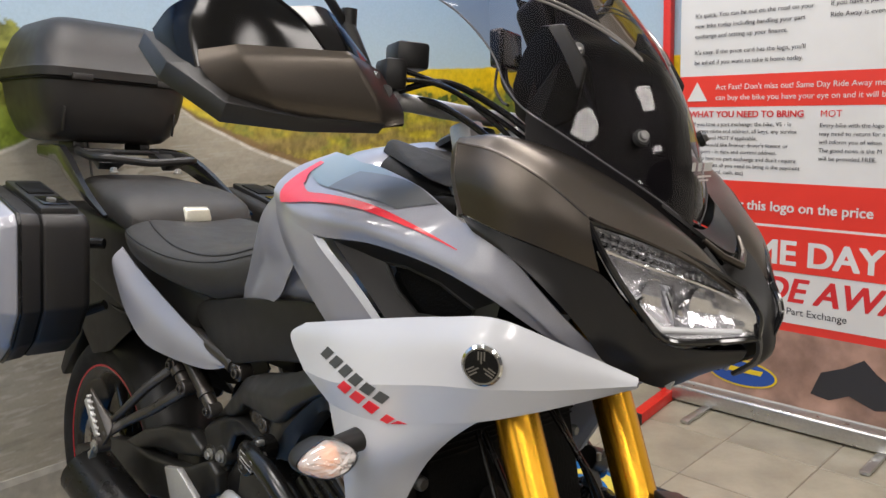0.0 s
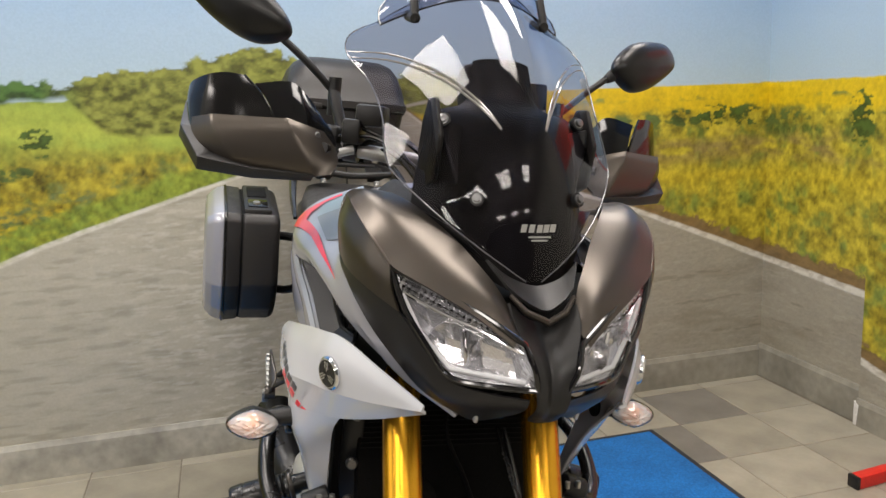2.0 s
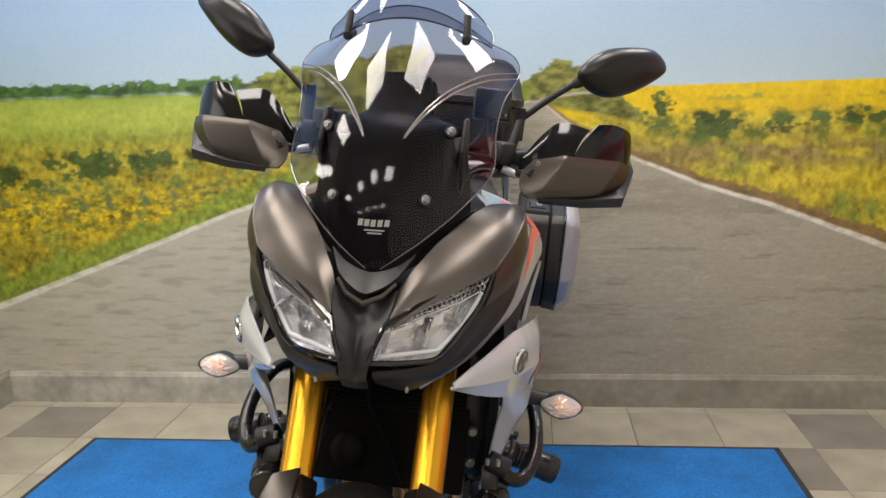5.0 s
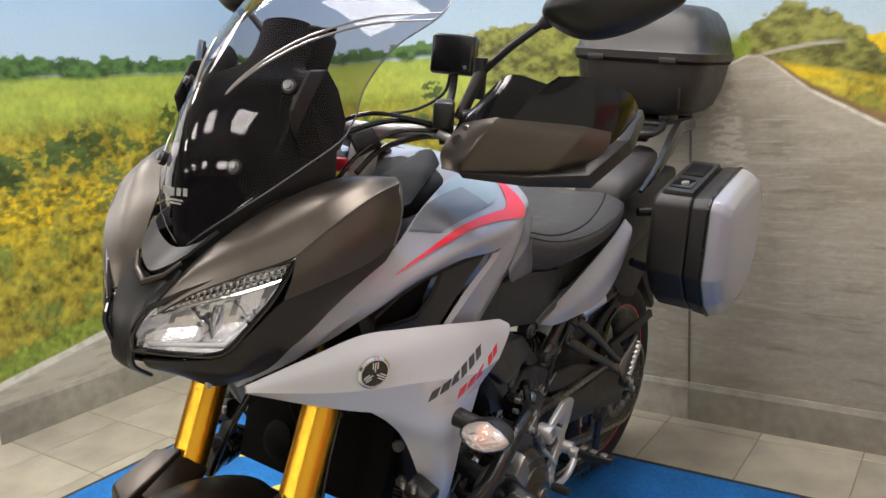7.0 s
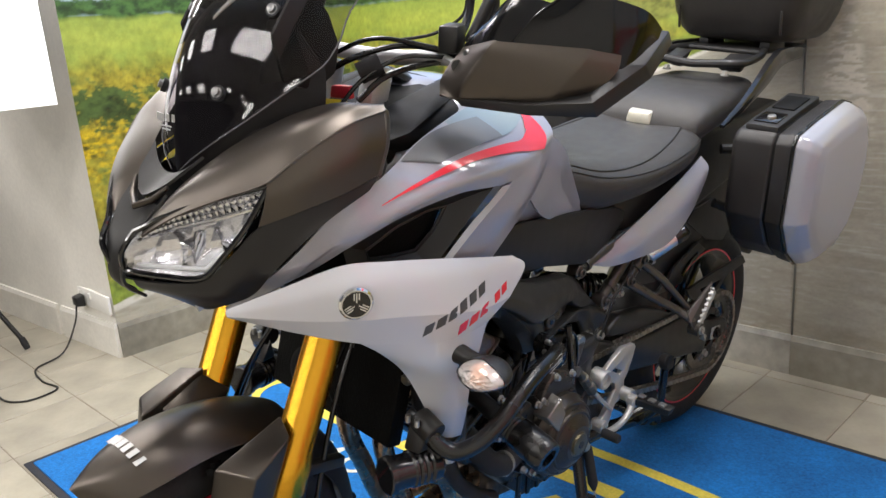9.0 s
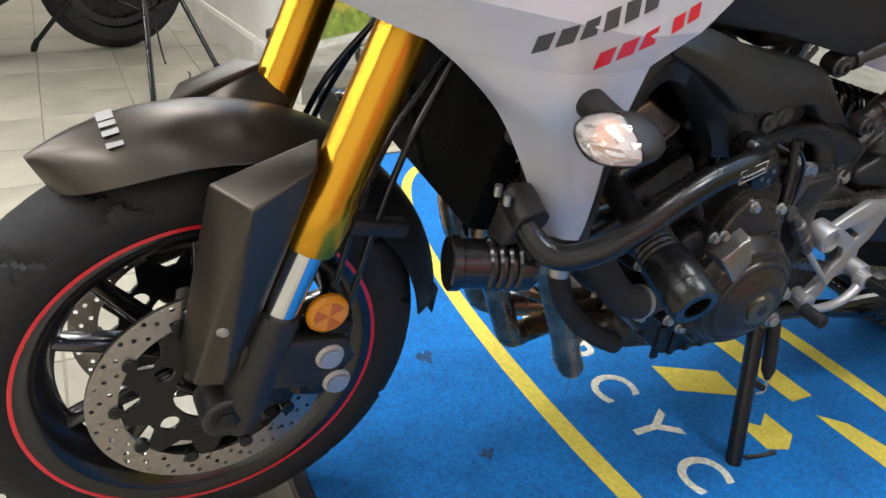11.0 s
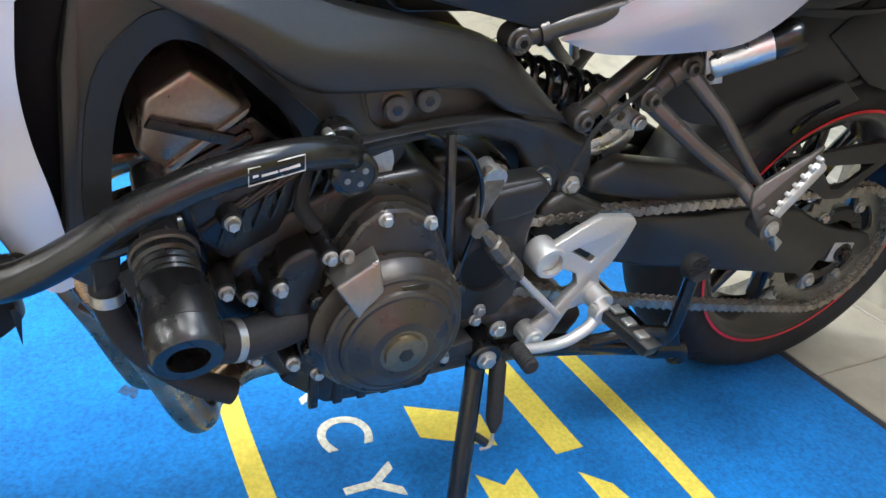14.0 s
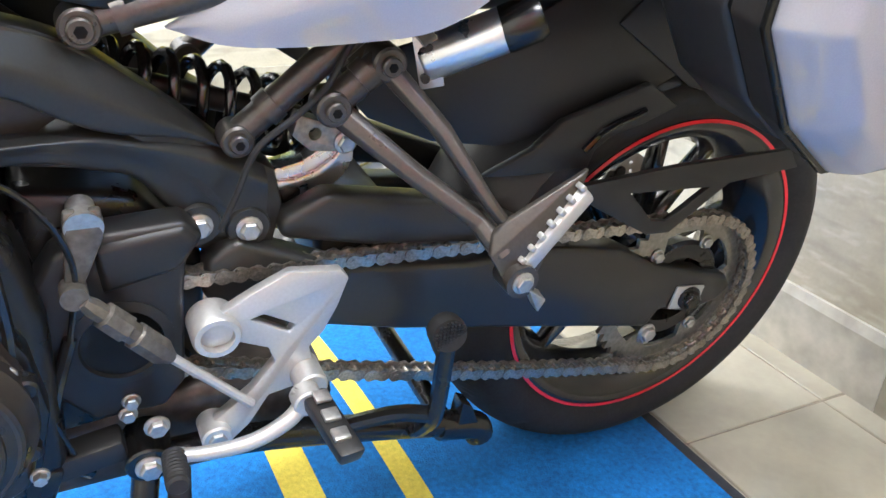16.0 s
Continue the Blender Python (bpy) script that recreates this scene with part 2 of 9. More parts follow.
def lathe(a, b, profile, n=32, bm=None, cap=True):
    """Turned solid along a to b. profile: (share of length, radius)."""
    m, length = axis_matrix(a, b)
    own = bmesh.new()
    rings = []
    for s, r in profile:
        rings.append([own.verts.new(m @ Vector((r * math.cos(2 * math.pi * k / n), r * math.sin(2 * math.pi * k / n), s * length))) for k in range(n)])
    for r0, r1 in zip(rings, rings[1:]):
        for k in range(n):
            own.faces.new((r0[k], r0[(k + 1) % n], r1[(k + 1) % n], r1[k]))
    if cap:
        own.faces.new(rings[0][::-1])
        own.faces.new(rings[-1])
    return merge(bm, own)


def rod(a, b, r, n=16, r2=None, bm=None, ch=0.0):
    r2 = r if r2 is None else r2
    if ch:
        _, l = axis_matrix(a, b)
        return lathe(a, b, [(0, r - ch), (ch / l, r), (1 - ch / l, r2), (1, r2 - ch)], n, bm)
    return lathe(a, b, [(0, r), (1, r2)], n, bm)


def smooth_path(pts, per=8):
    """Catmull-Rom through the points."""
    p = [Vector(q) for q in pts]
    p = [2 * p[0] - p[1]] + p + [2 * p[-1] - p[-2]]
    out = []
    for i in range(1, len(p) - 2):
        for k in range(per):
            t = k / per
            a, b, c, d = p[i - 1], p[i], p[i + 1], p[i + 2]
            out.append(0.5 * ((2 * b) + (c - a) * t + (2 * a - 5 * b + 4 * c - d) * t * t + (3 * b - a - 3 * c + d) * t ** 3))
    out.append(p[-2])
    return out


def tube(pts, r, n=12, per=8, bm=None, smooth=True, cap=True):
    """Round bar along points; r is one radius or a function of the share of the way."""
    path = smooth_path(pts, per) if smooth else [Vector(q) for q in pts]
    own = bmesh.new()
    rings, ref = [], None
    for i, q in enumerate(path):
        d = (path[min(i + 1, len(path) - 1)] - path[max(i - 1, 0)]).normalized()
        if ref is None:
            ref = d.orthogonal().normalized()
        ref = (ref - d * ref.dot(d)).normalized()
        side = d.cross(ref)
        rr = r(i / (len(path) - 1)) if callable(r) else r
        rings.append([own.verts.new(q + rr * (math.cos(2 * math.pi * k / n) * ref + math.sin(2 * math.pi * k / n) * side)) for k in range(n)])
    for r0, r1 in zip(rings, rings[1:]):
        for k in range(n):
            own.faces.new((r0[k], r0[(k + 1) % n], r1[(k + 1) % n], r1[k]))
    if cap:
        own.faces.new(rings[0][::-1])
        own.faces.new(rings[-1])
    return merge(bm, own)


def plate(outline, thick, place, b=0.0, seg=2, bm=None, holes=None):
    """A flat plate: outline of (p, q) points, thickness along the normal; place(p, q, n) gives the 3D point."""
    own = bmesh.new()
    top = [own.verts.new((p, q, thick / 2)) for p, q in outline]
    bot = [own.verts.new((p, q, -thick / 2)) for p, q in outline]
    n = len(outline)
    own.faces.new(top)
    own.faces.new(bot[::-1])
    for k in range(n):
        own.faces.new((top[k], bot[k], bot[(k + 1) % n], top[(k + 1) % n]))
    bmesh.ops.recalc_face_normals(own, faces=own.faces)
    if b:
        bevel(own, b, seg)
    for v in own.verts:
        v.co = Vector(place(*v.co))
    return merge(bm, own)


def side(u):
    """Place for plates that lie in the bike's side plane at offset u; points are (v, w)."""
    return lambda p, q, n: (u + n, p, q)


def mirrored(bm):
    own = bm.copy()
    bmesh.ops.scale(own, vec=(-1, 1, 1), verts=own.verts)
    bmesh.ops.reverse_faces(own, faces=own.faces)
    return own


def hull(points, b=0.0, seg=2, bm=None):
    """A faceted solid round the given corners."""
    own = bmesh.new()
    vs = [own.verts.new(p) for p in points]
    out = bmesh.ops.convex_hull(own, input=vs)
    bmesh.ops.delete(own, geom=[v for v in own.verts if not v.link_faces], context="VERTS")
    bmesh.ops.dissolve_limit(own, angle_limit=radians(4), verts=own.verts, edges=own.edges)
    bmesh.ops.recalc_face_normals(own, faces=own.faces)
    if b:
        bevel(own, b, seg, 12)
    return merge(bm, own)


def cr(p0, p1, p2, p3, t):
    return 0.5 * ((2 * p1) + (p2 - p0) * t + (2 * p0 - 5 * p1 + 4 * p2 - p3) * t * t + (3 * p1 - p0 - 3 * p2 + p3) * t ** 3)


class Surf:
    """A smooth surface through rows of control points; s runs along a row, t from the first row to the last."""

    def __init__(self, rows):
        self.rows = [[Vector(p) for p in r] for r in rows]

    @staticmethod
    def along(pts, x):
        n = len(pts) - 1
        x = min(max(x, 0.0), 1.0) * n
        i = min(int(x), n - 1)
        a = pts[i - 1] if i > 0 else 2 * pts[0] - pts[1]
        d = pts[i + 2] if i + 2 <= n else 2 * pts[n] - pts[n - 1]
        return cr(a, pts[i], pts[i + 1], d, x - i)

    def at(self, s, t, lift=0.0):
        p = self.along([self.along(r, s) for r in self.rows], t)
        if lift:
            e = 0.01
            ds = self.along([self.along(r, min(s + e, 1)) for r in self.rows], t) - self.along([self.along(r, max(s - e, 0)) for r in self.rows], t)
            dt = self.along([self.along(r, s) for r in self.rows], min(t + e, 1)) - self.along([self.along(r, s) for r in self.rows], max(t - e, 0))
            n = ds.cross(dt)
            if n.length > 1e-12:
                p = p + n.normalized() * lift
        return p

    def mesh(self, ns=24, nt=12, thick=0.003, s0=0.0, s1=1.0, t0=0.0, t1=1.0, bm=None):
        own = bmesh.new()
        grid = [[self.at(s0 + (s1 - s0) * i / ns, t0 + (t1 - t0) * j / nt) for i in range(ns + 1)] for j in range(nt + 1)]
        return merge(bm, shell(own, grid, thick))


def shell(own, grid, thick):
    """A sheet through a grid of points, given thickness on its back."""
    nt, ns = len(grid) - 1, len(grid[0]) - 1
    top = [[own.verts.new(p) for p in row] for row in grid]
    if not thick:
        for j in range(nt):
            for i in range(ns):
                own.faces.new((top[j][i], top[j][i + 1], top[j + 1][i + 1], top[j + 1][i]))
        return own
    bot = []
    for j in range(nt + 1):
        row = []
        for i in range(ns + 1):
            ds = grid[j][min(i + 1, ns)] - grid[j][max(i - 1, 0)]
            dt = grid[min(j + 1, nt)][i] - grid[max(j - 1, 0)][i]
            n = ds.cross(dt)
            n = n.normalized() if n.length > 1e-12 else Vector((0, 0, 1))
            row.append(own.verts.new(grid[j][i] - n * thick))
        bot.append(row)
    for j in range(nt):
        for i in range(ns):
            own.faces.new((top[j][i], top[j][i + 1], top[j + 1][i + 1], top[j + 1][i]))
            own.faces.new((bot[j + 1][i], bot[j + 1][i + 1], bot[j][i + 1], bot[j][i]))
    for i in range(ns):
        own.faces.new((top[0][i + 1], top[0][i], bot[0][i], bot[0][i + 1]))
        own.faces.new((top[nt][i], top[nt][i + 1], bot[nt][i + 1], bot[nt][i]))
    for j in range(nt):
        own.faces.new((top[j][0], top[j + 1][0], bot[j + 1][0], bot[j][0]))
        own.faces.new((top[j + 1][ns], top[j][ns], bot[j][ns], bot[j + 1][ns]))
    bmesh.ops.remove_doubles(own, verts=own.verts, dist=1e-5)
    return own


def loft(sections, closed=True, bm=None):
    """Joins closed rings of equal length into a solid."""
    own = bmesh.new()
    rings = [[own.verts.new(p) for p in r] for r in sections]
    n = len(rings[0])
    for r0, r1 in zip(rings, rings[1:]):
        for k in range(n):
            own.faces.new((r0[k], r0[(k + 1) % n], r1[(k + 1) % n], r1[k]))
    own.faces.new(rings[0][::-1])
    own.faces.new(rings[-1])
    bmesh.ops.recalc_face_normals(own, faces=own.faces)
    return merge(bm, own)


def rounded_ring(cx, cz, hx, hz, y, n=40, power=4.0):
    """A superellipse ring in the plane of constant y."""
    out = []
    for k in range(n):
        a = 2 * math.pi * k / n
        c, s = math.cos(a), math.sin(a)
        out.append(Vector((cx + hx * math.copysign(abs(c) ** (2 / power), c), y, cz + hz * math.copysign(abs(s) ** (2 / power), s))))
    return out


def holed(outline, holes, thick, place, bm=None, b=0.0):
    """A flat plate with openings; outline and holes are loops of (p, q)."""
    own = bmesh.new()
    es = []
    for loop in [outline, *holes]:
        vs = [own.verts.new((p, q, thick / 2)) for p, q in loop]
        es += [own.edges.new((vs[k], vs[(k + 1) % len(vs)])) for k in range(len(vs))]
    bmesh.ops.triangle_fill(own, use_beauty=True, use_dissolve=False, edges=es, normal=(0, 0, 1))
    got = bmesh.ops.extrude_face_region(own, geom=list(own.faces))
    for v in [g for g in got["geom"] if isinstance(g, bmesh.types.BMVert)]:
        v.co.z -= thick
    bmesh.ops.recalc_face_normals(own, faces=own.faces)
    if b:
        bmesh.ops.dissolve_limit(own, angle_limit=radians(2), verts=own.verts, edges=own.edges)
        bevel(own, b, 2)
    for v in own.verts:
        v.co = Vector(place(*v.co))
    return merge(bm, own)


def circle(cx, cy, r, n=32, turn=0.0):
    return [(cx + r * math.cos(turn + 2 * math.pi * k / n), cy + r * math.sin(turn + 2 * math.pi * k / n)) for k in range(n)]


def bolt(at, axis=(1, 0, 0), r=0.007, h=0.006, washer=True, bm=None):
    """A hexagon flange bolt with its head along the axis."""
    a, d = Vector(at), Vector(axis).normalized()
    if washer:
        bm = lathe(a, a + d * h * 0.35, [(0, r * 1.25), (0.7, r * 1.25), (1, r * 1.1)], 14, bm)
    bm = lathe(a, a + d * h, [(0, r * 0.95), (0.85, r * 0.95), (1, r * 0.8)], 6, bm)
    return lathe(a + d * h * 0.98, a + d * h * 1.02, [(0, r * 0.4), (1, r * 0.4)], 6, bm)

# ---- room ----
WALL_Y, WALL_L, WALL_R, END_L, STEP_Y = 1.25, -1.90, 1.97, -0.06, 0.655
FLOOR_Z = -0.004
SOUTH, WEST = -6.0, -5.0


def structure(name, bm, material, label, category):
    return tagged(part(name, bm, material, smooth=False), label, category, kind="structure")


def slab(x0, x1, y0, y1, z0, z1, b=0.0, bm=None):
    return box((x1 - x0, y1 - y0, z1 - z0), ((x0 + x1) / 2, (y0 + y1) / 2, (z0 + z1) / 2), b=b, bm=bm)


M_GREYWALL = mat("grey_wall_paint", (0.10, 0.10, 0.105), 0.7, 0, 60, 0.05, 0.08, 60, stain=0.1, stain_scale=3)

# --- printed landscape: a picture worked out by rule for every place on the paper ---
def lattice(i, j, seed):
    h = (i.astype(np.int64) * 374761393 + j.astype(np.int64) * 668265263 + seed * 974634777) & 0xFFFFFFFF
    h = ((h ^ (h >> 13)) * 1274126177) & 0xFFFFFFFF
    return ((h ^ (h >> 16)) & 0xFFFF) / 65535.0


def value_noise(x, y, seed):
    i, j = np.floor(x), np.floor(y)
    fx, fy = x - i, y - j
    fx, fy = fx * fx * (3 - 2 * fx), fy * fy * (3 - 2 * fy)
    a, b = lattice(i, j, seed), lattice(i + 1, j, seed)
    c, d = lattice(i, j + 1, seed), lattice(i + 1, j + 1, seed)
    return (a * (1 - fx) + b * fx) * (1 - fy) + (c * (1 - fx) + d * fx) * fy


def fbm(x, y, scale, seed, octaves=4):
    total, amp, norm = 0.0, 1.0, 0.0
    for k in range(octaves):
        total = total + amp * value_noise(x * scale * 2 ** k + 17.3 * k, y * scale * 2 ** k - 9.1 * k, seed + k)
        norm += amp
        amp *= 0.55
    return total / norm


def ink(r, g, b):
    """Printing colour from display values 0 to 255."""
    c = np.array((r, g, b)) / 255.0
    return np.where(c < 0.04045, c / 12.92, ((c + 0.055) / 1.055) ** 2.4)


def lay(col, colour, mask):
    colour = np.asarray(colour)
    m = np.clip(mask, 0, 1)[..., None]
    return col * (1 - m) + colour * m


def edge(v, soft):
    return np.clip(v / soft + 0.5, 0, 1)


def knots(s, *pairs):
    return np.interp(s, [p[0] for p in pairs], [p[1] for p in pairs])


def shade(colour, n, lo=0.6, hi=1.4):
    return np.asarray(colour) * (lo + (hi - lo) * n)[..., None]


def landscape(s, z, lowered=False):
    """Colour of the print at s along the unrolled walls and z up: sky, trees, fields, verges and a straight road."""
    n1, n2 = fbm(s, z, 3.0, 1), fbm(s, z, 14.0, 11)
    n3, n4 = fbm(s, z * 1.6, 34.0, 21), fbm(s, z * 3.0, 9.0, 31)
    n3 = np.clip((n3 - 0.5) * 2.4 + 0.5, 0, 1)
    blade = np.clip((fbm(s * 1.0, z * 0.8, 60.0, 41, 4) - 0.5) * 1.7 + 0.5, 0, 1)
    # sky, pale towards the horizon, with thin cloud
    k = np.clip((z - 1.25) / 1.2, 0, 1)[..., None] ** 0.75
    col = ink(182, 202, 208) * (1 - k) + ink(84, 138, 202) * k
    col = lay(col, ink(172, 194, 212), (fbm(s, z * 2.2, 1.1, 51) - 0.45) * 1.7)
    horizon = knots(s, (-3.3, 1.295), (-0.3, 1.28), (0.3, 1.24), (0.72, 1.258), (2.6, 1.264))
    # ground cover under the horizon
    depth = np.clip((horizon - z) / 0.85, 0, 1)
    left = edge(0.37 - s, 0.02)
    green = shade(ink(150, 168, 74), 0.5 * n4 + 0.5 * blade, 0.78, 1.22)
    yellow = shade(ink(222, 190, 36), 0.5 * n4 + 0.5 * blade, 0.72, 1.3)
    coarse = np.clip((fbm(s, z * 1.3, 22.0, 91, 4) - 0.5) * 2.2 + 0.5, 0, 1)
    near_l = shade(ink(158, 146, 52), 0.45 * blade + 0.55 * coarse, 0.12, 1.8)
    near_r = shade(ink(186, 170, 56), 0.5 * blade + 0.5 * coarse, 0.3, 1.6)
    g_l = green * (1 - edge(depth - 0.2 + 0.12 * (n2 - 0.5), 0.1))[..., None] + near_l * edge(depth - 0.2 + 0.12 * (n2 - 0.5), 0.1)[..., None]
    g_r = yellow * (1 - edge(depth - 0.12 + 0.05 * (n2 - 0.5), 0.03))[..., None] + near_r * edge(depth - 0.12 + 0.05 * (n2 - 0.5), 0.03)[..., None]
    land = g_l * left[..., None] + g_r * (1 - left)[..., None]
    land = lay(land, shade(ink(126, 140, 62), blade, 0.6, 1.4), (n2 - 0.5) * 6 * edge(depth - 0.2, 0.15) * 0.7)
    land = lay(land, shade(ink(150, 132, 76), blade, 0.6, 1.3), np.exp(-((depth - 0.30) / 0.07) ** 2) * (1 - left) * np.clip((n4 - 0.35) * 4, 0, 1))
    land = lay(land, shade(ink(204, 182, 54), blade, 0.6, 1.3), np.exp(-((depth - 0.44) / 0.05) ** 2) * (1 - left) * 0.8)
    land = lay(land, shade(ink(104, 118, 52), blade, 0.4, 1.5), np.exp(-((depth - 0.22) / 0.04) ** 2) * (1 - left) * np.clip((n2 - 0.42) * 5, 0, 1))
    # bushes: dark clumps in bands
    clump = 0.62 * n2 + 0.38 * n3
    band_l = np.exp(-((depth - 0.45) / 0.15) ** 2)
    land = lay(land, shade(ink(84, 96, 60), n3, 0.3, 1.8), (clump - 0.50 + 0.10 * (n1 - 0.5)) * 5 * band_l * left)
    band_r = np.exp(-((z - 1.12) / 0.045) ** 2)
    land = lay(land, shade(ink(74, 88, 44), n3, 0.3, 1.8), (clump - 0.47) * 5 * band_r * (1 - left) * edge(s - 0.62, 0.1))
    # yellow flowers beside the left verge
    flower = np.clip((fbm(s, z * 2.0, 40.0, 95, 3) - 0.45) * 5, 0, 1)
    land = lay(land, shade(ink(226, 192, 38), blade, 0.6, 1.35), flower * np.exp(-((depth - 0.56) / 0.15) ** 2) * left * 0.9)
    land = lay(land, shade(ink(190, 196, 84), blade, 0.8, 1.2), np.exp(-((depth - 0.10) / 0.07) ** 2) * left * 0.6 * np.clip(n4 * 1.6, 0, 1))
    for cx, cz, rx, rz in ((-1.46, 1.02, 0.20, 0.07), (-1.15, 1.03, 0.14, 0.045), (-0.93, 1.05, 0.10, 0.03), (-2.25, 1.0, 0.26, 0.07), (-2.75, 1.02, 0.22, 0.08), (-3.1, 0.96, 0.2, 0.1), (-1.8, 0.96, 0.2, 0.06), (0.86, 1.19, 0.09, 0.05), (1.04, 1.11, 0.12, 0.05), (1.30, 1.10, 0.11, 0.035), (1.60, 1.13, 0.12, 0.035), (1.84, 1.13, 0.12, 0.05)):
        r = ((s - cx) / rx) ** 2 + ((z - cz) / rz) ** 2
        land = lay(land, shade(ink(66, 82, 40), 0.5 * n3 + 0.5 * coarse, 0.25, 2.0), (0.75 - r + 3.2 * (clump - 0.5)) * 2.2)
    for cx, cz, rx, rz in ((-0.82, 1.15, 0.045, 0.035), (2.48, 1.12, 0.05, 0.08), (2.72, 1.0, 0.06, 0.12), (1.72, 1.13, 0.09, 0.04), (-2.3, 1.12, 0.05, 0.04)):
        r = ((s - cx) / rx) ** 2 + ((z - cz) / rz) ** 2
        land = lay(land, shade(ink(58, 76, 32), n3, 0.3, 1.9), (1.0 - r + 2.4 * (n3 - 0.5)) * 3)
    col = lay(col, land, edge(horizon - z + 0.004 * (n3 - 0.5), 0.004))
    # far treeline and the nearer trees beside the road
    top = knots(s, (-3.3, 1.365), (-1.9, 1.345), (-1.2, 1.33), (-0.75, 1.335), (-0.6, 1.36), (-0.42, 1.375), (-0.25, 1.41), (-0.12, 1.445), (0.0, 1.41), (0.12, 1.34), (0.22, 1.25), (0.26, 1.2)) + 0.055 * (n2 - 0.5) + 0.02 * (n3 - 0.5)
    base = knots(s, (-3.3, 1.285), (-0.72, 1.285), (-0.6, 1.17), (-0.3, 1.14), (0.0, 1.18), (0.26, 1.21))
    wood = edge(top - z, 0.008) * edge(z - base + 0.03 * (n2 - 0.5), 0.02)
    far = edge(-0.72 - s, 0.15)[..., None]
    leaf = shade(ink(66, 96, 46), n3, 0.45, 1.6) * far + shade(ink(120, 124, 58), 0.7 * n3 + 0.3 * n2, 0.15, 1.8) * (1 - far)
    col = lay(col, leaf, wood)
    top2 = knots(s, (0.28, 1.2), (0.36, 1.31), (0.47, 1.365), (0.6, 1.33), (0.7, 1.25), (0.78, 1.16)) + 0.05 * (n2 - 0.5) + 0.02 * (n3 - 0.5)
    base2 = knots(s, (0.28, 1.21), (0.42, 1.2), (0.8, 1.12))
    col = lay(col, shade(ink(116, 118, 58), 0.7 * n3 + 0.4 * n2, 0.2, 1.8), edge(top2 - z, 0.008) * edge(z - base2, 0.02) * edge(s - 0.27, 0.01) * edge(0.79 - s, 0.01))
    # verges, road and its white edge lines
    if lowered:
        line_r = knots(s, (2.5, 0.26), (2.565, 0.243), (2.8, 0.192), (4.0, 0.0))
    else:
        line_r = knots(s, (0.40, 1.215), (0.44, 1.19), (0.54, 1.11), (0.74, 1.0), (1.03, 0.88), (1.27, 0.805), (1.64, 0.66), (1.97, 0.525), (2.6, 0.48))
    line_l = knots(s, (-3.2, 0.2), (-2.85, 0.262), (-1.9, 0.42), (-1.34, 0.62), (-0.83, 0.81), (-0.44, 0.93), (-0.2, 1.0), (0.0, 1.07), (0.36, 1.215))
    line = np.where(s < 0.38, line_l, line_r)
    wide = 0.006 + 0.022 * np.clip((1.22 - line) / 0.75, 0, 1)
    wob = 0.006 * (n2 - 0.5)
    verge = line + wide * 1.6 + 0.022 * (1 - left) * np.clip((1.22 - line) / 0.6, 0, 1) + 0.03 * (n3 - 0.5) * np.clip((1.22 - line) / 0.5, 0, 1)
    col = lay(col, shade(ink(138, 158, 62), blade, 0.5, 1.3), edge(line + wide + 0.07 + 0.04 * (n2 - 0.5) - z, 0.03) * left * 0.85)
    col = lay(col, shade(ink(134, 110, 72), 0.5 * n3 + 0.5 * n2, 0.6, 1.4), edge(verge - z, 0.012) * (1 - left))
    tar = ink(172, 166, 150) * (0.86 + 0.2 * n1 + 0.14 * (fbm(s, z * 5.0, 22.0, 61, 3) - 0.5))[..., None]
    tar = lay(tar, ink(194, 186, 164), np.clip((z - 0.85) / 0.5, 0, 0.55))
    tar = lay(tar, ink(138, 130, 112), (fbm(s * 0.6, z * 2.5, 5.0, 71) - 0.55) * 2.2)
    tar = lay(tar, ink(86, 80, 66), edge(fbm(s * 0.45, z * 4.0, 9.0, 75, 4) - 0.74, 0.05) * 0.3)
    tar = tar * (0.93 + 0.14 * np.clip((fbm(s, z * 2.2, 70.0, 81, 3) - 0.5) * 2 + 0.5, 0, 1))[..., None]
    tar = lay(tar, ink(206, 200, 184), edge(fbm(s * 0.8, z * 5.0, 16.0, 85, 4) - 0.68, 0.05) * 0.2)
    mid = 0.30 + 0.02 * (n2 - 0.5) + 0.06 * np.clip(1.0 - z, 0, 1)
    half = 0.014 + 0.10 * np.clip((1.2 - z) / 0.6, 0, 1)
    chips = np.clip((fbm(s * 1.6, z * 5.0, 20.0, 97, 3) - 0.47) * 9, 0, 1)
    tar = lay(tar, ink(214, 208, 192), edge(half - abs(s - mid), 0.02) * edge(z - 0.80, 0.12) * chips * 0.9)
    scratch = np.clip((fbm(s * 0.5, z * 14.0, 16.0, 99, 3) - 0.60) * 8, 0, 1)
    tar = lay(tar, ink(198, 194, 184), scratch * np.exp(-((s - 0.42) / 0.30) ** 2) * edge(z - 0.35, 0.25) * 0.6)
    # lamp glare on the gloss print, painted as paler tarmac westwards, with short bright dashes
    dash = np.clip((fbm(s * 0.9, z * 5.0, 24.0, 103, 3) - 0.57) * 7, 0, 1) * np.exp(-((s + 0.05) / 0.55) ** 2) * edge(0.95 - z, 0.2)
    pale = ink(196, 191, 174) * (0.88 + 0.24 * fbm(s * 0.8, z * 3.0, 18.0, 105, 4))[..., None]
    pale = lay(pale, ink(136, 131, 117), np.clip((fbm(s * 0.7, z * 4.0, 14.0, 107, 3) - 0.55) * 5, 0, 1) * 0.45)
    tar = lay(tar * 0.92, lay(pale, ink(232, 229, 218), dash * 0.75), edge(0.10 - s, 0.7) * 0.75)
    col = lay(col, tar, edge(line - z, 0.006))
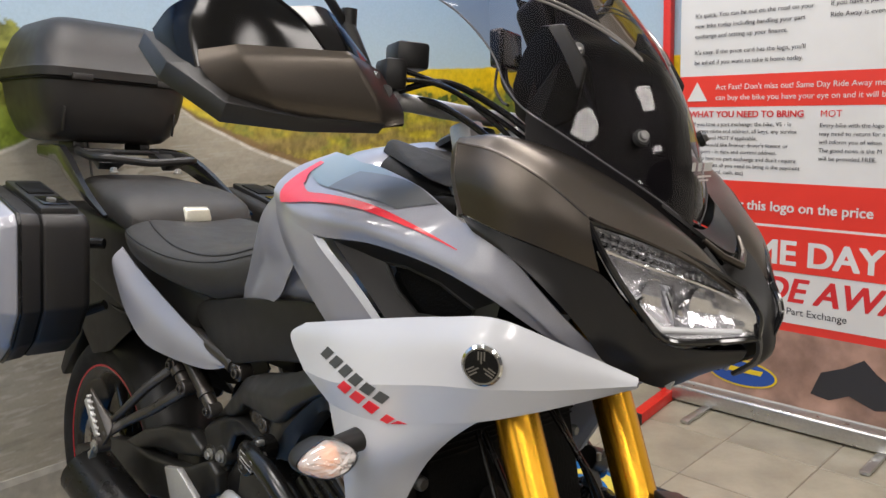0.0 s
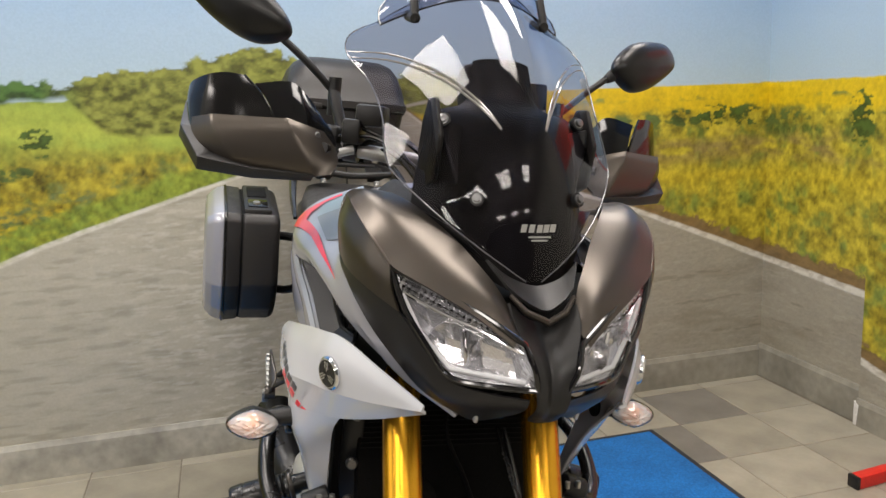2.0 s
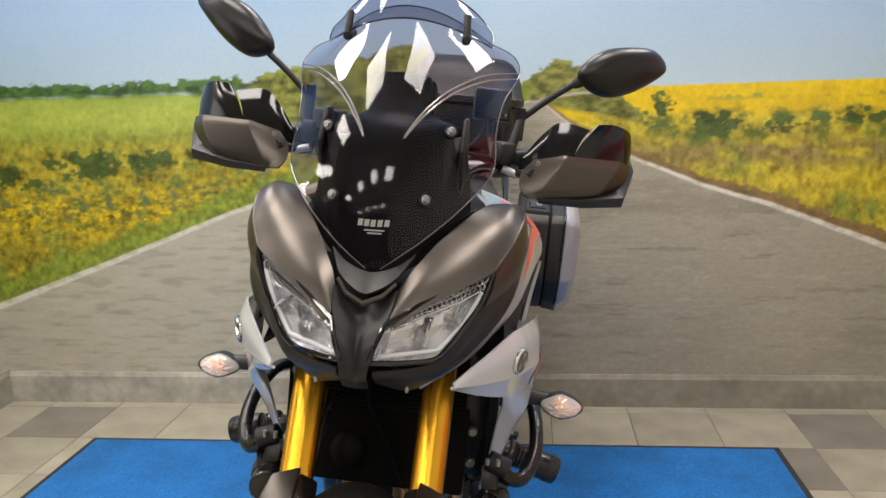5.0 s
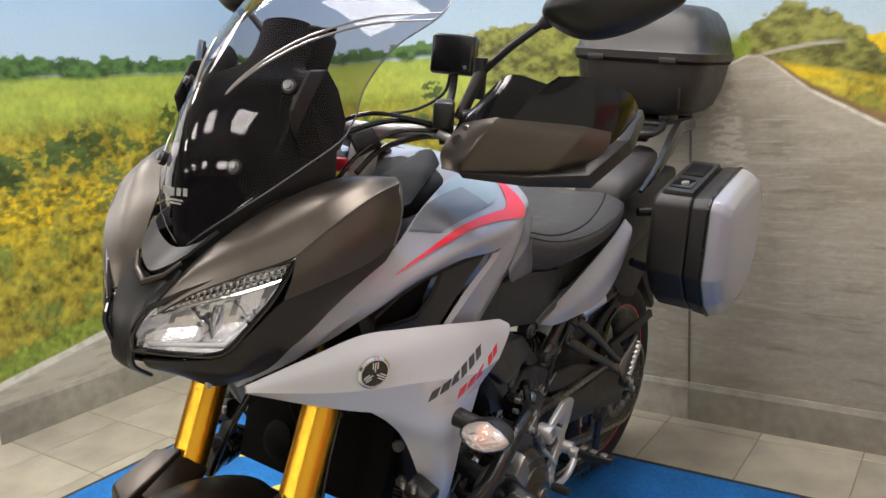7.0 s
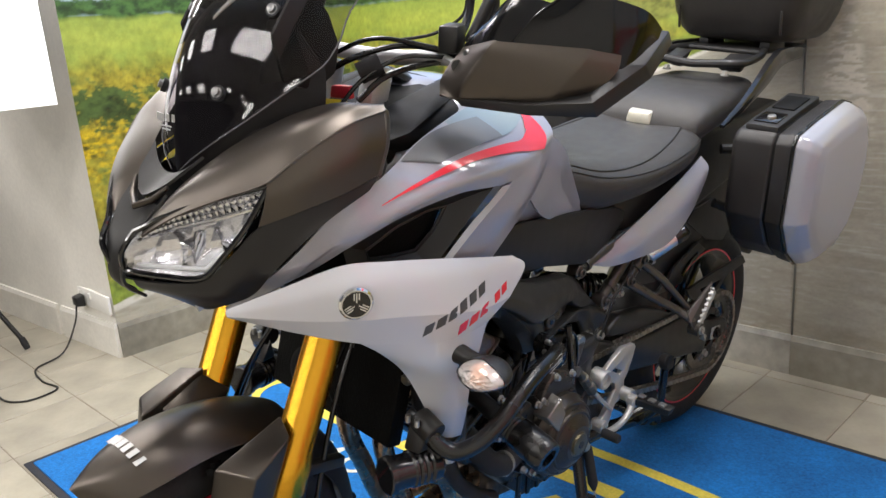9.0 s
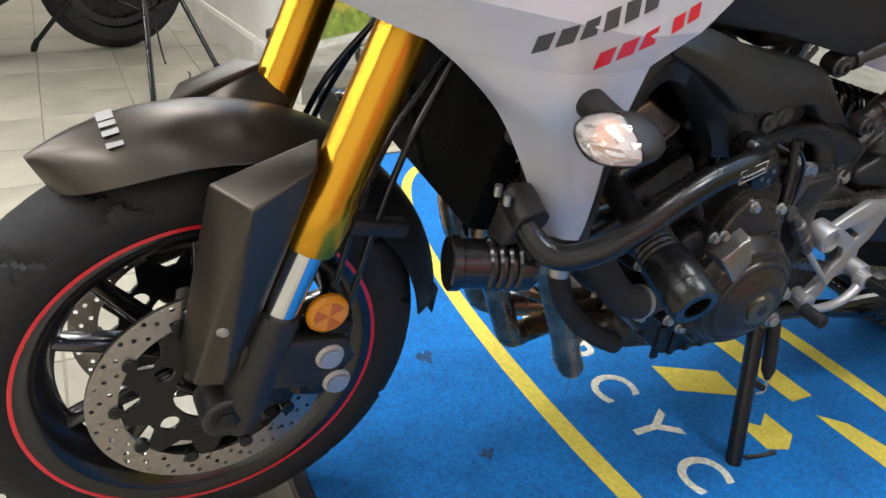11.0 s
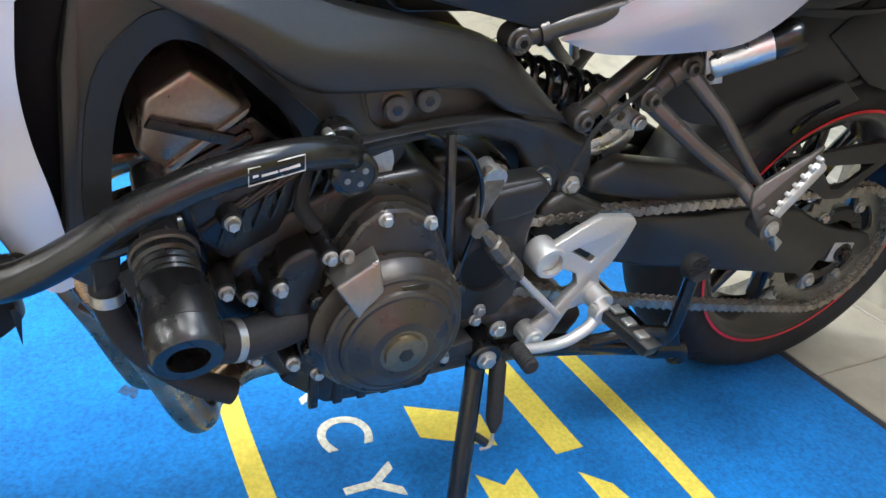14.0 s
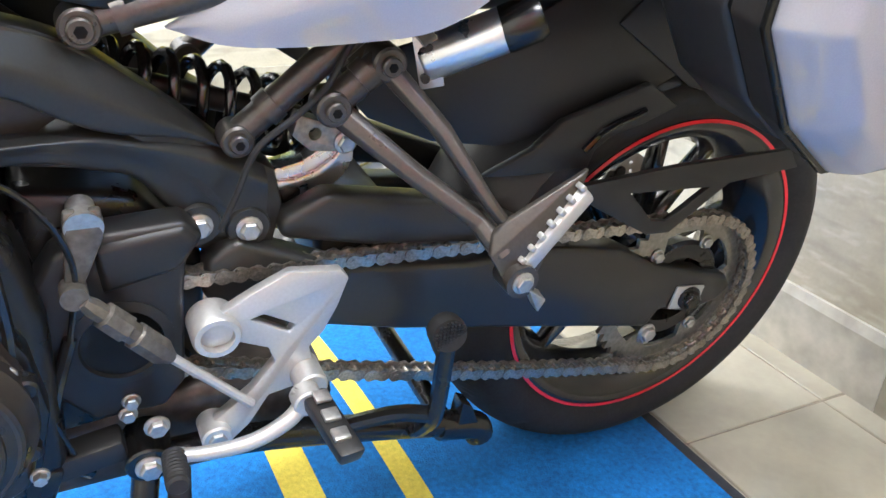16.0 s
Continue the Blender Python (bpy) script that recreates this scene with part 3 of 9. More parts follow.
    col = lay(col, ink(224, 220, 208), edge(wide / 2 - abs(z - line - wob), 0.005) * np.clip(0.72 + 0.7 * (n3 - 0.2), 0, 1))
    if not lowered:
        curve_road = 1.222 + 0.02 * np.sin((s - 0.42) * 9.0)
        col = lay(col, ink(168, 164, 146), edge(0.006 - abs(z - curve_road), 0.004) * edge(s - 0.4, 0.02) * edge(0.62 - s, 0.06))
    return col


def print_material(name, gloss):
    m = mat(name, (0.5, 0.5, 0.5), gloss, 0, 0, 0, 0.015, 60, rough_var=0.05)
    nt = m.node_tree
    b = nt.nodes["Principled BSDF"]
    at = nt.nodes.new("ShaderNodeAttribute")
    at.attribute_name = "print"
    tc = nt.nodes.new("ShaderNodeTexCoord")
    grain = nt.nodes.new("ShaderNodeTexNoise")
    grain.inputs["Scale"].default_value = 130
    grain.inputs["Detail"].default_value = 4
    nt.links.new(tc.outputs["Object"], grain.inputs["Vector"])
    rng = nt.nodes.new("ShaderNodeMapRange")
    rng.inputs["From Min"].default_value, rng.inputs["From Max"].default_value = 0.3, 0.7
    rng.inputs["To Min"].default_value, rng.inputs["To Max"].default_value = 0.96, 1.04
    nt.links.new(grain.outputs["Fac"], rng.inputs["Value"])
    hsv = nt.nodes.new("ShaderNodeHueSaturation")
    nt.links.new(at.outputs["Color"], hsv.inputs["Color"])
    nt.links.new(rng.outputs[0], hsv.inputs["Value"])
    nt.links.new(hsv.outputs[0], b.inputs["Base Color"])
    return m


M_PRINT = print_material("mural_print_paper", 0.34)
MURAL_GAIN = 0.86


def mural(name, s0, s1, place, parent, z0=0.115, step=0.0048, lowered=False):
    """A sheet of printed paper; place(s, z) gives its points. The rows are fine up to the treetops and coarse in the sky."""
    ss = np.linspace(s0, s1, max(int((s1 - s0) / step), 2) + 1)
    zz = np.concatenate([np.arange(z0, 1.5, step), np.linspace(1.5, CEILING, 26)])
    S, Z = np.meshgrid(ss, zz)
    col = landscape(S, Z, lowered) * MURAL_GAIN
    co = place(S, Z).reshape(-1, 3)
    ns, nz = len(ss), len(zz)
    base = (np.arange(nz - 1)[:, None] * ns + np.arange(ns - 1)[None, :]).ravel()
    quads = np.stack([base, base + 1, base + ns + 1, base + ns], 1)
    me = bpy.data.meshes.new(name)
    me.vertices.add(len(co))
    me.vertices.foreach_set("co", co.ravel())
    me.loops.add(quads.size)
    me.loops.foreach_set("vertex_index", quads.ravel())
    me.polygons.add(len(quads))
    me.polygons.foreach_set("loop_start", np.arange(len(quads)) * 4)
    me.update(calc_edges=True)
    layer = me.attributes.new("print", "FLOAT_COLOR", "POINT")
    layer.data.foreach_set("color", np.concatenate([col.reshape(-1, 3), np.ones((len(co), 1))], 1).ravel())
    me.materials.append(M_PRINT)
    ob = new(name, me)
    ob.parent = parent
    return ob


wall_n = structure("wall_north", slab(WALL_L - 0.12, WALL_R + 0.12, WALL_Y + 0.003, WALL_Y + 0.13, -0.05, CEILING), M_WALL, "back wall papered with a printed country road mural", "wall")
wall_w = structure("wall_west", slab(WALL_L - 0.12, WALL_L - 0.003, END_L + 0.003, WALL_Y + 0.003, -0.05, CEILING), M_WALL, "short side wall papered with the same road mural", "wall")
wall_e = structure("wall_east", slab(WALL_R + 0.003, WALL_R + 0.12, SOUTH, WALL_Y + 0.003, -0.05, CEILING), M_WALL, "long side wall, papered near the alcove, white beyond", "wall")
mural("mural_paper", WALL_L, WALL_R, lambda s, z: np.stack([s, np.full_like(s, WALL_Y), z], -1), wall_n)["label"] = "printed road, fields and trees under blue sky"
mural("mural_paper", WALL_L - (WALL_Y - END_L), WALL_L, lambda s, z: np.stack([np.full_like(s, WALL_L), WALL_Y + (s - WALL_L), z], -1), wall_w)
mural("mural_paper", WALL_R, WALL_R + WALL_Y - STEP_Y, lambda s, z: np.stack([np.full_like(s, WALL_R), WALL_Y - (s - WALL_R), z], -1), wall_e)
STEP_X = WALL_R - 0.022
structure("wall_panel", slab(STEP_X + 0.002, WALL_R + 0.003, -1.3, STEP_Y, 0.0, CEILING), M_WALL, "boxed-out wall section carrying its own mural sheet", "wall")
panel_wall = bpy.data.objects["wall_panel"]
mural("mural_paper", WALL_R + WALL_Y - STEP_Y, WALL_R + WALL_Y + 0.7, lambda s, z: np.stack([np.full_like(s, STEP_X), WALL_Y - (s - WALL_R), z], -1), panel_wall, z0=0.1, lowered=True)
# outline of the papered-over door in the back wall
M_DOORGAP = mat("creased_mural_paper", (0.13, 0.125, 0.105), 0.5, 0, 80, 0.2)
part("door_crease", slab(0.187, 0.193, WALL_Y - 0.0035, WALL_Y + 0.001, 0.12, 1.15, 0.001), M_DOORGAP, wall_n)
part("door_crease", slab(0.187, 1.0, WALL_Y - 0.0035, WALL_Y + 0.001, 0.117, 0.123, 0.001), M_DOORGAP, wall_n)

# skirting boards; those of the alcove are covered by the road print
M_SKIRTPRINT = mat("printed_skirting", (0.27, 0.255, 0.21), 0.4, 0, 25, 0.14, 0.06, 90, rough_var=0.08, stain=0.3, stain_scale=5)


def skirting(a, b, out, h=0.125, t=0.014, material=M_SKIRTPRINT, label="grey printed skirting board along the mural wall"):
    """A moulded board from a to b on the floor, proud of the wall by t towards out."""
    a, b, o = Vector((*a, 0)), Vector((*b, 0)), Vector((*out, 0))
    prof = [(-0.002, FLOOR_Z), (t, FLOOR_Z), (t, h - 0.018), (t - 0.003, h - 0.01), (t * 0.55, h), (-0.002, h)]
    bm = loft([[p + o * q + Vector((0, 0, r)) for q, r in prof] for p in (a, b)])
    return tagged(part("baseboard", bm, material, smooth=False), label, "skirting board", kind="structure")


# paler copy of the printed skirting, with the wall's glare in its colour
M_SKIRTGLARE = mat("glare_printed_skirting", (0.40, 0.385, 0.335), 0.4, 0, 25, 0.16, 0.06, 90, rough_var=0.08, stain=0.35, stain_scale=7)
skirting((WALL_L + 0.014, WALL_Y), (0.19, WALL_Y), (0, -1), 0.13, 0.014, M_SKIRTGLARE, "grey printed skirting board along the mural wall, paler with painted-in glare")
skirting((0.191, WALL_Y), (WALL_R - 0.014, WALL_Y), (0, -1), 0.13)
skirting((WALL_L, WALL_Y), (WALL_L, END_L), (1, 0), 0.135)
skirting((WALL_R, WALL_Y), (WALL_R, STEP_Y), (-1, 0), 0.14)
skirting((STEP_X, STEP_Y), (STEP_X, -1.3), (-1, 0), 0.1)
M_CHIP = mat("bare_plaster", (0.72, 0.70, 0.66), 0.7, 0, 90, 0.1, 0.2, 200)
part("bare_patch", hull([(STEP_X - 0.0165, STEP_Y + 0.003, 0.0), (STEP_X - 0.0165, STEP_Y - 0.012, 0.0), (STEP_X - 0.0165, STEP_Y - 0.02, 0.075), (STEP_X - 0.0165, STEP_Y + 0.003, 0.09), (STEP_X - 0.004, STEP_Y + 0.003, 0.0), (STEP_X - 0.004, STEP_Y + 0.003, 0.09)]), M_CHIP, panel_wall)

# white wall that continues the showroom beside the alcove, drifting slightly forward
drift = lambda x: END_L - (WALL_L - x) * 0.083
bm = loft([[Vector((x, drift(x) + d, z)) for d, z in ((0, -0.05), (0.15, -0.05), (0.15, CEILING), (0, CEILING))] for x in (WALL_L - 0.001, WEST)])
structure("wall_showroom", bm, M_WALL, "plain white painted wall beside the mural alcove", "wall")
M_WHITEGLOSS = mat("white_gloss_paint", (0.70, 0.68, 0.62), 0.35, 0, 60, 0.05, 0.03, 100, stain=0.12, stain_scale=8)
for x0, x1 in ((WALL_L, -2.36), (-2.40, WEST)):
    skirting((x0, drift(x0)), (x1, drift(x1)), (0, -1), 0.135, 0.014, M_WHITEGLOSS, "white gloss skirting board along the painted wall")
structure("wall_south", slab(WEST, WALL_R + 0.12, SOUTH - 0.12, SOUTH, -0.05, CEILING), M_GREYWALL, "plain dark grey showroom wall at the front", "wall")
structure("wall_far_west", slab(WEST - 0.12, WEST, SOUTH, 0.2, -0.05, CEILING), M_GREYWALL, "plain dark grey far end wall of the showroom", "wall")
M_CEIL = mat("white_ceiling_tile", (0.75, 0.74, 0.72), 0.8, 0, 40, 0.04, 0.1, 90)
structure("ceiling", slab(WEST, WALL_R, SOUTH, WALL_Y, CEILING, CEILING + 0.08), M_CEIL, "white suspended ceiling over the showroom", "ceiling")
M_DIFFUSER = mat("lit_diffuser", (1.0, 0.96, 0.88), 0.5, emit=1.0)
for lx, ly in PANELS:
    fix = empty("ceiling_light", pose(lx, ly, CEILING))
    part("frame", holed([(-0.32, -0.32), (0.32, -0.32), (0.32, 0.32), (-0.32, 0.32)], [[(-0.28, -0.28), (0.28, -0.28), (0.28, 0.28), (-0.28, 0.28)]], 0.03, lambda p, q, n: (p, q, n - 0.016)), M_SOCK, fix)
    part("diffuser", box((0.56, 0.56, 0.008), (0, 0, -0.008)), M_DIFFUSER, fix, "glowing white diffuser")
    tagged(fix, "square white ceiling light panel, switched on", "ceiling light", "ceiling lights")

# blue mat with its woven emblem
mat_thing = empty("floor_mat", pose(0, 0, FLOOR_Z))
MX0, MX1, MY0, MY1 = -1.31, 1.22, -0.63, 0.87
part("carpet", slab(MX0 + 0.022, MX1 - 0.022, MY0 + 0.022, MY1 - 0.022, 0, 0.0095, 0.002), M_MAT, mat_thing, "bright blue carpet pile")
M_BIND = mat("dark_rubber_edge", (0.02, 0.022, 0.03), 0.7, 0, 100, 0.2, 0.2, 300)
for x0, x1, y0, y1 in ((MX0, MX1, MY0, MY0 + 0.022), (MX0, MX1, MY1 - 0.022, MY1), (MX0, MX0 + 0.022, MY0 + 0.022, MY1 - 0.022), (MX1 - 0.022, MX1, MY0 + 0.022, MY1 - 0.022)):
    part("edge_binding", slab(x0, x1, y0, y1, 0, 0.006, 0.002), M_BIND, mat_thing)
TOP = 0.0098
on_mat = lambda p, q, n: (p, q, TOP + n)
oval = lambda a, b: [(a * math.cos(2 * math.pi * k / 120), 0.138 + b * math.sin(2 * math.pi * k / 120)) for k in range(120)]
part("emblem_ring", holed(oval(1.18, 0.322), [oval(1.145, 0.287)], 0.0016, on_mat), M_YELLOW, mat_thing, "yellow woven oval ring")
for shape in ([(-0.036, 0.098), (0.045, 0.092), (0.104, 0.198), (0.027, 0.208)],
              [(-0.106, 0.285), (-0.09, 0.273), (0.154, 0.275), (0.154, 0.325), (-0.09, 0.325), (-0.106, 0.312)],
              [(0.15, 0.135), (0.235, 0.13), (0.25, 0.165), (0.225, 0.2), (0.16, 0.2), (0.185, 0.165)],
              [(0.20, 0.285), (0.40, 0.285), (0.44, 0.333), (0.315, 0.333), (0.24, 0.32)],
              [(-0.9, 0.10), (-0.72, 0.10), (-0.62, 0.30), (-0.70, 0.30), (-0.76, 0.17), (-0.88, 0.17)],
              [(-0.50, 0.12), (-0.30, 0.12), (-0.27, 0.17), (-0.44, 0.17), (-0.38, 0.30), (-0.44, 0.30)],
              [(0.50, 0.13), (0.72, 0.13), (0.80, 0.30), (0.72, 0.30), (0.66, 0.18), (0.52, 0.18)]):
    part("emblem_shape", plate(shape, 0.0016, on_mat), M_YELLOW, mat_thing, "yellow woven emblem shape")


def letters(body, size, place, material, parent, name="lettering", align="LEFT", depth=0.0008, shear=0.0, width=None, bold=0.0):
    """Words in the built-in font as one mesh; place maps its flat x, y and depth into the thing."""
    cu = bpy.data.curves.new("words", "FONT")
    cu.body, cu.size, cu.align_x, cu.shear, cu.extrude = body, size, align, shear, depth / 2
    cu.resolution_u = 8 if size > 0.1 else 3
    ob = bpy.data.objects.new("words", cu)
    scene.collection.objects.link(ob)
    me = bpy.data.meshes.new_from_object(ob.evaluated_get(bpy.context.evaluated_depsgraph_get()))
    bm = bmesh.new()
    bm.from_mesh(me)
    if bold:
        # heavier strokes: the same word laid over itself a little aside
        for k, (dx, dy) in enumerate(((-1, -1), (-1, 1), (1, -1), (1, 1))):
            count = len(bm.verts)
            bm.from_mesh(me)
            bm.verts.ensure_lookup_table()
            for v in bm.verts[count:]:
                v.co += Vector((dx * bold, dy * bold * 0.6, -0.00011 * (k + 1)))
    bpy.data.objects.remove(ob)
    bpy.data.curves.remove(cu)
    bpy.data.meshes.remove(me)
    if width:
        xs = [v.co.x for v in bm.verts]
        k = width / max(max(xs) - min(xs), 1e-6)
        bmesh.ops.scale(bm, vec=(k, 1, 1), verts=bm.verts)
    for v in bm.verts:
        v.co = Vector(place(v.co.x, v.co.y, v.co.z))
    return part(name, bm, material, parent, smooth=False)


for k, one in enumerate("MOTORCYCLES"):
    letters(one, 0.118, lambda p, q, n: (-0.009 + 0.1235 * (k - 5) + p, -0.056 + q, TOP + n), M_CREAM, mat_thing, name="letter", align="CENTER", depth=0.0016, bold=0.0014)
M_OIL = mat("dark_oil_spot", (0.002, 0.045, 0.13), 0.8, 0, 120, 0.5)
for x, y, r in ((-0.224, -0.303, 0.022), (0.066, -0.32, 0.017)):
    part("oil_spot", plate([(x + r * (0.75 + 0.35 * math.sin(5.0 * a + x * 50)) * math.cos(a), y + r * (0.7 + 0.3 * math.sin(3.0 * a + 1)) * math.sin(a)) for a in [2 * math.pi * k / 30 for k in range(30)]], 0.0006, lambda p, q, n: (p, q, 0.0097 + n)), M_OIL, mat_thing)
tagged(mat_thing, "blue carpet mat with a yellow and cream woven emblem", "floor mat")

# ---- things round the alcove ----
def banner(p, q, n):
    """The banner's face: p along it from its far edge, q up, n proud of it."""
    return (1.90 - n, 0.295 - p, q)


M_BANTEXT = mat("dark_print_text", (0.03, 0.03, 0.035), 0.5)
M_BANRED = mat("red_print_text", (0.62, 0.03, 0.03), 0.4)
M_BANPHOTO = mat("printed_photo_ground", (0.36, 0.22, 0.17), 0.4, 0, 8, 0.35, stain=0.4, stain_scale=9)
M_LOGOBLUE = mat("logo_blue_print", (0.02, 0.08, 0.35), 0.4)
M_LOGOYELLOW = mat("logo_yellow_print", (0.75, 0.55, 0.03), 0.4)
stand = empty("roller_banner", pose(0, 0, 0))
WIDE = 0.90


def panel(z0, z1, material, label, p0=0.0, p1=WIDE, lift=0.0015, name="printed_panel"):
    return part(name, plate([(p0, z0), (p1, z0), (p1, z1), (p0, z1)], 0.001, lambda p, q, n: banner(p, q, n + lift)), material, stand, label)


part("sheet", plate([(0, 0.06), (WIDE, 0.06), (WIDE, 2.0), (0, 2.0)], 0.0015, lambda p, q, n: banner(p, q, n)), M_BANW, stand, "white printed banner sheet")
panel(1.08, 1.185, M_BANNER, "red printed band")
panel(0.33, 0.83, M_BANNER, "red printed field")
panel(0.07, 0.33, M_BANPHOTO, "brown printed photograph")
panel(1.62, 2.0, M_BANNER, "red printed heading")
panel(0.36, 0.69, M_BANW, "white outline of the box", 0.08, WIDE, 0.003)
panel(0.535, 0.682, M_BANNER, "red half of the box", 0.088, WIDE, 0.005)


def line(body, p, z, size, material, shear=0.0, bold=0.0, lift=0.0042):
    letters(body, size, lambda a, b, n: banner(p + a, z + b, n + lift), material, stand, shear=shear, bold=bold, depth=0.0006)


line("Act Fast! Don't miss out! Same Day Ride Away means you", 0.135, 1.138, 0.026, M_BANW)
line("can buy the bike you have your eye on and it will be yours", 0.135, 1.103, 0.026, M_BANW)
line("WHAT YOU NEED TO BRING", 0.04, 1.045, 0.03, M_BANRED, bold=0.0006)
for k, body in enumerate(("If you have a part exchange: the bike, V5 - in", "current name and address, all keys, any service", "history and MOT if applicable.", "If you would like finance: driver's licence or", "passport - in date and current address.", "If you have no part exchange and don't require", "finance then all you need to bring is the payment", "method (card, cash, etc)")):
    line(body, 0.055, 1.015 - 0.0235 * k, 0.019, M_BANTEXT)
line("MOT", 0.485, 1.045, 0.03, M_BANRED)
for k, body in enumerate(("Every bike with the logo", "may need to return for a", "will inform you of when", "The good news is the M", "will be provided FREE.")):
    line(body, 0.485, 1.012 - 0.026 * k, 0.019, M_BANTEXT)
for k, body in enumerate(("It's quick. You can be out on the road on your", "new bike today including handling your part", "exchange and setting up your finance.", "It's easy. If the price card has the logo, you'll", "be asked if you want to take it home today.")):
    line(body, 0.055, 1.38 - 0.034 * k - (0.02 if k > 2 else 0), 0.021, M_BANTEXT)
for k, body in enumerate(("If you have a part exch", "Ride Away is even mo")):
    line(body, 0.50, 1.38 - 0.034 * k, 0.021, M_BANTEXT)
line("Look for this logo on the price", 0.083, 0.735, 0.046, M_BANW, bold=0.0009)
line("SAME DAY", 0.156, 0.56, 0.115, M_BANW, bold=0.0036, lift=0.0062)
line("RIDE AWAY", 0.22, 0.435, 0.115, M_BANRED, shear=0.25, bold=0.0030)
line("even with Finance & Part Exchange", 0.12, 0.39, 0.034, M_BANTEXT)
for k in range(3):
    part("speed_line", plate([(0.125 + 0.012 * k, 0.447 + 0.028 * k), (0.205 + 0.012 * k, 0.447 + 0.028 * k), (0.208 + 0.012 * k, 0.457 + 0.028 * k), (0.128 + 0.012 * k, 0.457 + 0.028 * k)], 0.0006, lambda p, q, n: banner(p, q, n + 0.0042)), M_BANRED, stand)
part("warning_sign", plate([(0.03, 1.10), (0.105, 1.10), (0.0675, 1.165)], 0.0006, lambda p, q, n: banner(p, q, n + 0.0042)), M_BANW, stand, "white warning triangle")
part("logo_oval", plate(circle(0, 0, 1, 40), 0.0006, lambda p, q, n: banner(0.26 + 0.128 * p, 0.147 + 0.05 * q, n + 0.0042)), M_LOGOYELLOW, stand)
part("logo_oval", plate(circle(0, 0, 1, 40), 0.0006, lambda p, q, n: banner(0.26 + 0.12 * p, 0.147 + 0.043 * q, n + 0.0054)), M_LOGOBLUE, stand)
part("logo_bar", plate([(0.18, 0.15), (0.33, 0.15), (0.34, 0.168), (0.19, 0.168)], 0.0006, lambda p, q, n: banner(p, q, n + 0.0066)), M_LOGOYELLOW, stand)
part("photo_silhouette", plate([(0.5, 0.13), (0.56, 0.12), (0.62, 0.15), (0.7, 0.12), (0.78, 0.14), (0.76, 0.2), (0.70, 0.24), (0.66, 0.28), (0.60, 0.24), (0.53, 0.21)], 0.0006, lambda p, q, n: banner(p, q, n + 0.0042)), M_BANTEXT, stand, "dark printed vehicle silhouette")
M_CASSETTE = mat("brushed_silver_aluminium", (0.55, 0.55, 0.54), 0.35, 0.9, 100, 0.06, rough_var=0.08)
part("base_cassette", box((0.085, 0.92, 0.062), (1.885, -0.155, 0.033), b=0.012, seg=3), M_CASSETTE, stand, "silver aluminium base cassette")
for y in (0.137, -0.45):
    part("foot", box((0.24, 0.03, 0.012), (1.80, y, 0.004), b=0.004), M_CASSETTE, stand)
part("rear_pole", rod((1.925, -0.155, 0.05), (1.925, -0.155, 2.0), 0.008), M_CASSETTE, stand)
part("top_rail", box((0.018, 0.91, 0.022), (1.90, -0.155, 2.005), b=0.004), M_CASSETTE, stand)
tagged(stand, "tall red and white printed roller banner on a silver base", "banner")

M_REDMETAL = mat("red_powder_coat", (0.62, 0.025, 0.018), 0.38, 0, 120, 0.08, 0.05, 300, rough_var=0.06)
red = empty("display_stand", pose(0, 0, 0))
part("post", slab(1.915, 1.945, 0.345, 0.375, 0.0, 2.1, 0.003), M_REDMETAL, red, "upright red square post")
part("foot_bar", hull([(1.585, 0.245, FLOOR_Z), (1.585, 0.285, FLOOR_Z), (1.585, 0.245, 0.036), (1.585, 0.285, 0.036), (1.945, 0.285, FLOOR_Z), (1.945, 0.325, FLOOR_Z), (1.945, 0.285, 0.036), (1.945, 0.325, 0.036)], 0.003), M_REDMETAL, red)
part("cross_bar", slab(1.913, 1.947, 0.31, 0.345, FLOOR_Z, 0.036, 0.003), M_REDMETAL, red)
part("end_cap", box((0.014, 0.043, 0.042), (1.577, 0.264, 0.0165), b=0.004), M_BLACK, red, "black plastic end cap")
tagged(red, "red steel display stand with a black end cap on its foot", "stand")

# softbox on its tripod
HUB = Vector((-2.62, -0.50, 0.26))
soft = empty("softbox_light", pose(0, 0, 0))
part("column", rod((HUB.x, HUB.y, 0.2), (HUB.x, HUB.y, 1.15), 0.013, ch=0.002), M_BARBLACK, soft)
part("hub", lathe((HUB.x, HUB.y, 0.55), (HUB.x, HUB.y, 0.62), [(0, 0.02), (0.2, 0.03), (0.8, 0.03), (1, 0.018)]), M_BLACK, soft)
part("lower_hub", lathe((HUB.x, HUB.y, 0.19), (HUB.x, HUB.y, 0.235), [(0, 0.016), (0.2, 0.024), (0.8, 0.024), (1, 0.016)]), M_BLACK, soft)
part("label_tag", lathe((HUB.x, HUB.y, 0.36), (HUB.x, HUB.y, 0.43), [(0, 0.0145), (1, 0.0145)]), M_SOCK, soft, "white paper tag")
for fx, fy in ((-1.74, -0.60), (-2.35, -0.27), (-2.95, -0.95)):
    leg = part("tripod_leg", rod((HUB.x, HUB.y, 0.58), (fx, fy, 0.012), 0.010, 12), M_BARBLACK, soft)
    part("rubber_foot", lathe((fx, fy, FLOOR_Z), (fx + (HUB.x - fx) * 0.05, fy + (HUB.y - fy) * 0.05, 0.045), [(0, 0.012), (0.5, 0.014), (1, 0.012)]), M_RUBBER, leg)
    part("brace", rod((HUB.x, HUB.y, 0.21), ((HUB.x + fx) / 2, (HUB.y + fy) / 2, 0.295), 0.006, 10), M_BARBLACK, soft)
M_SOFTFACE = mat("lit_white_fabric", (0.95, 0.95, 0.93), 0.8, emit=1.1)
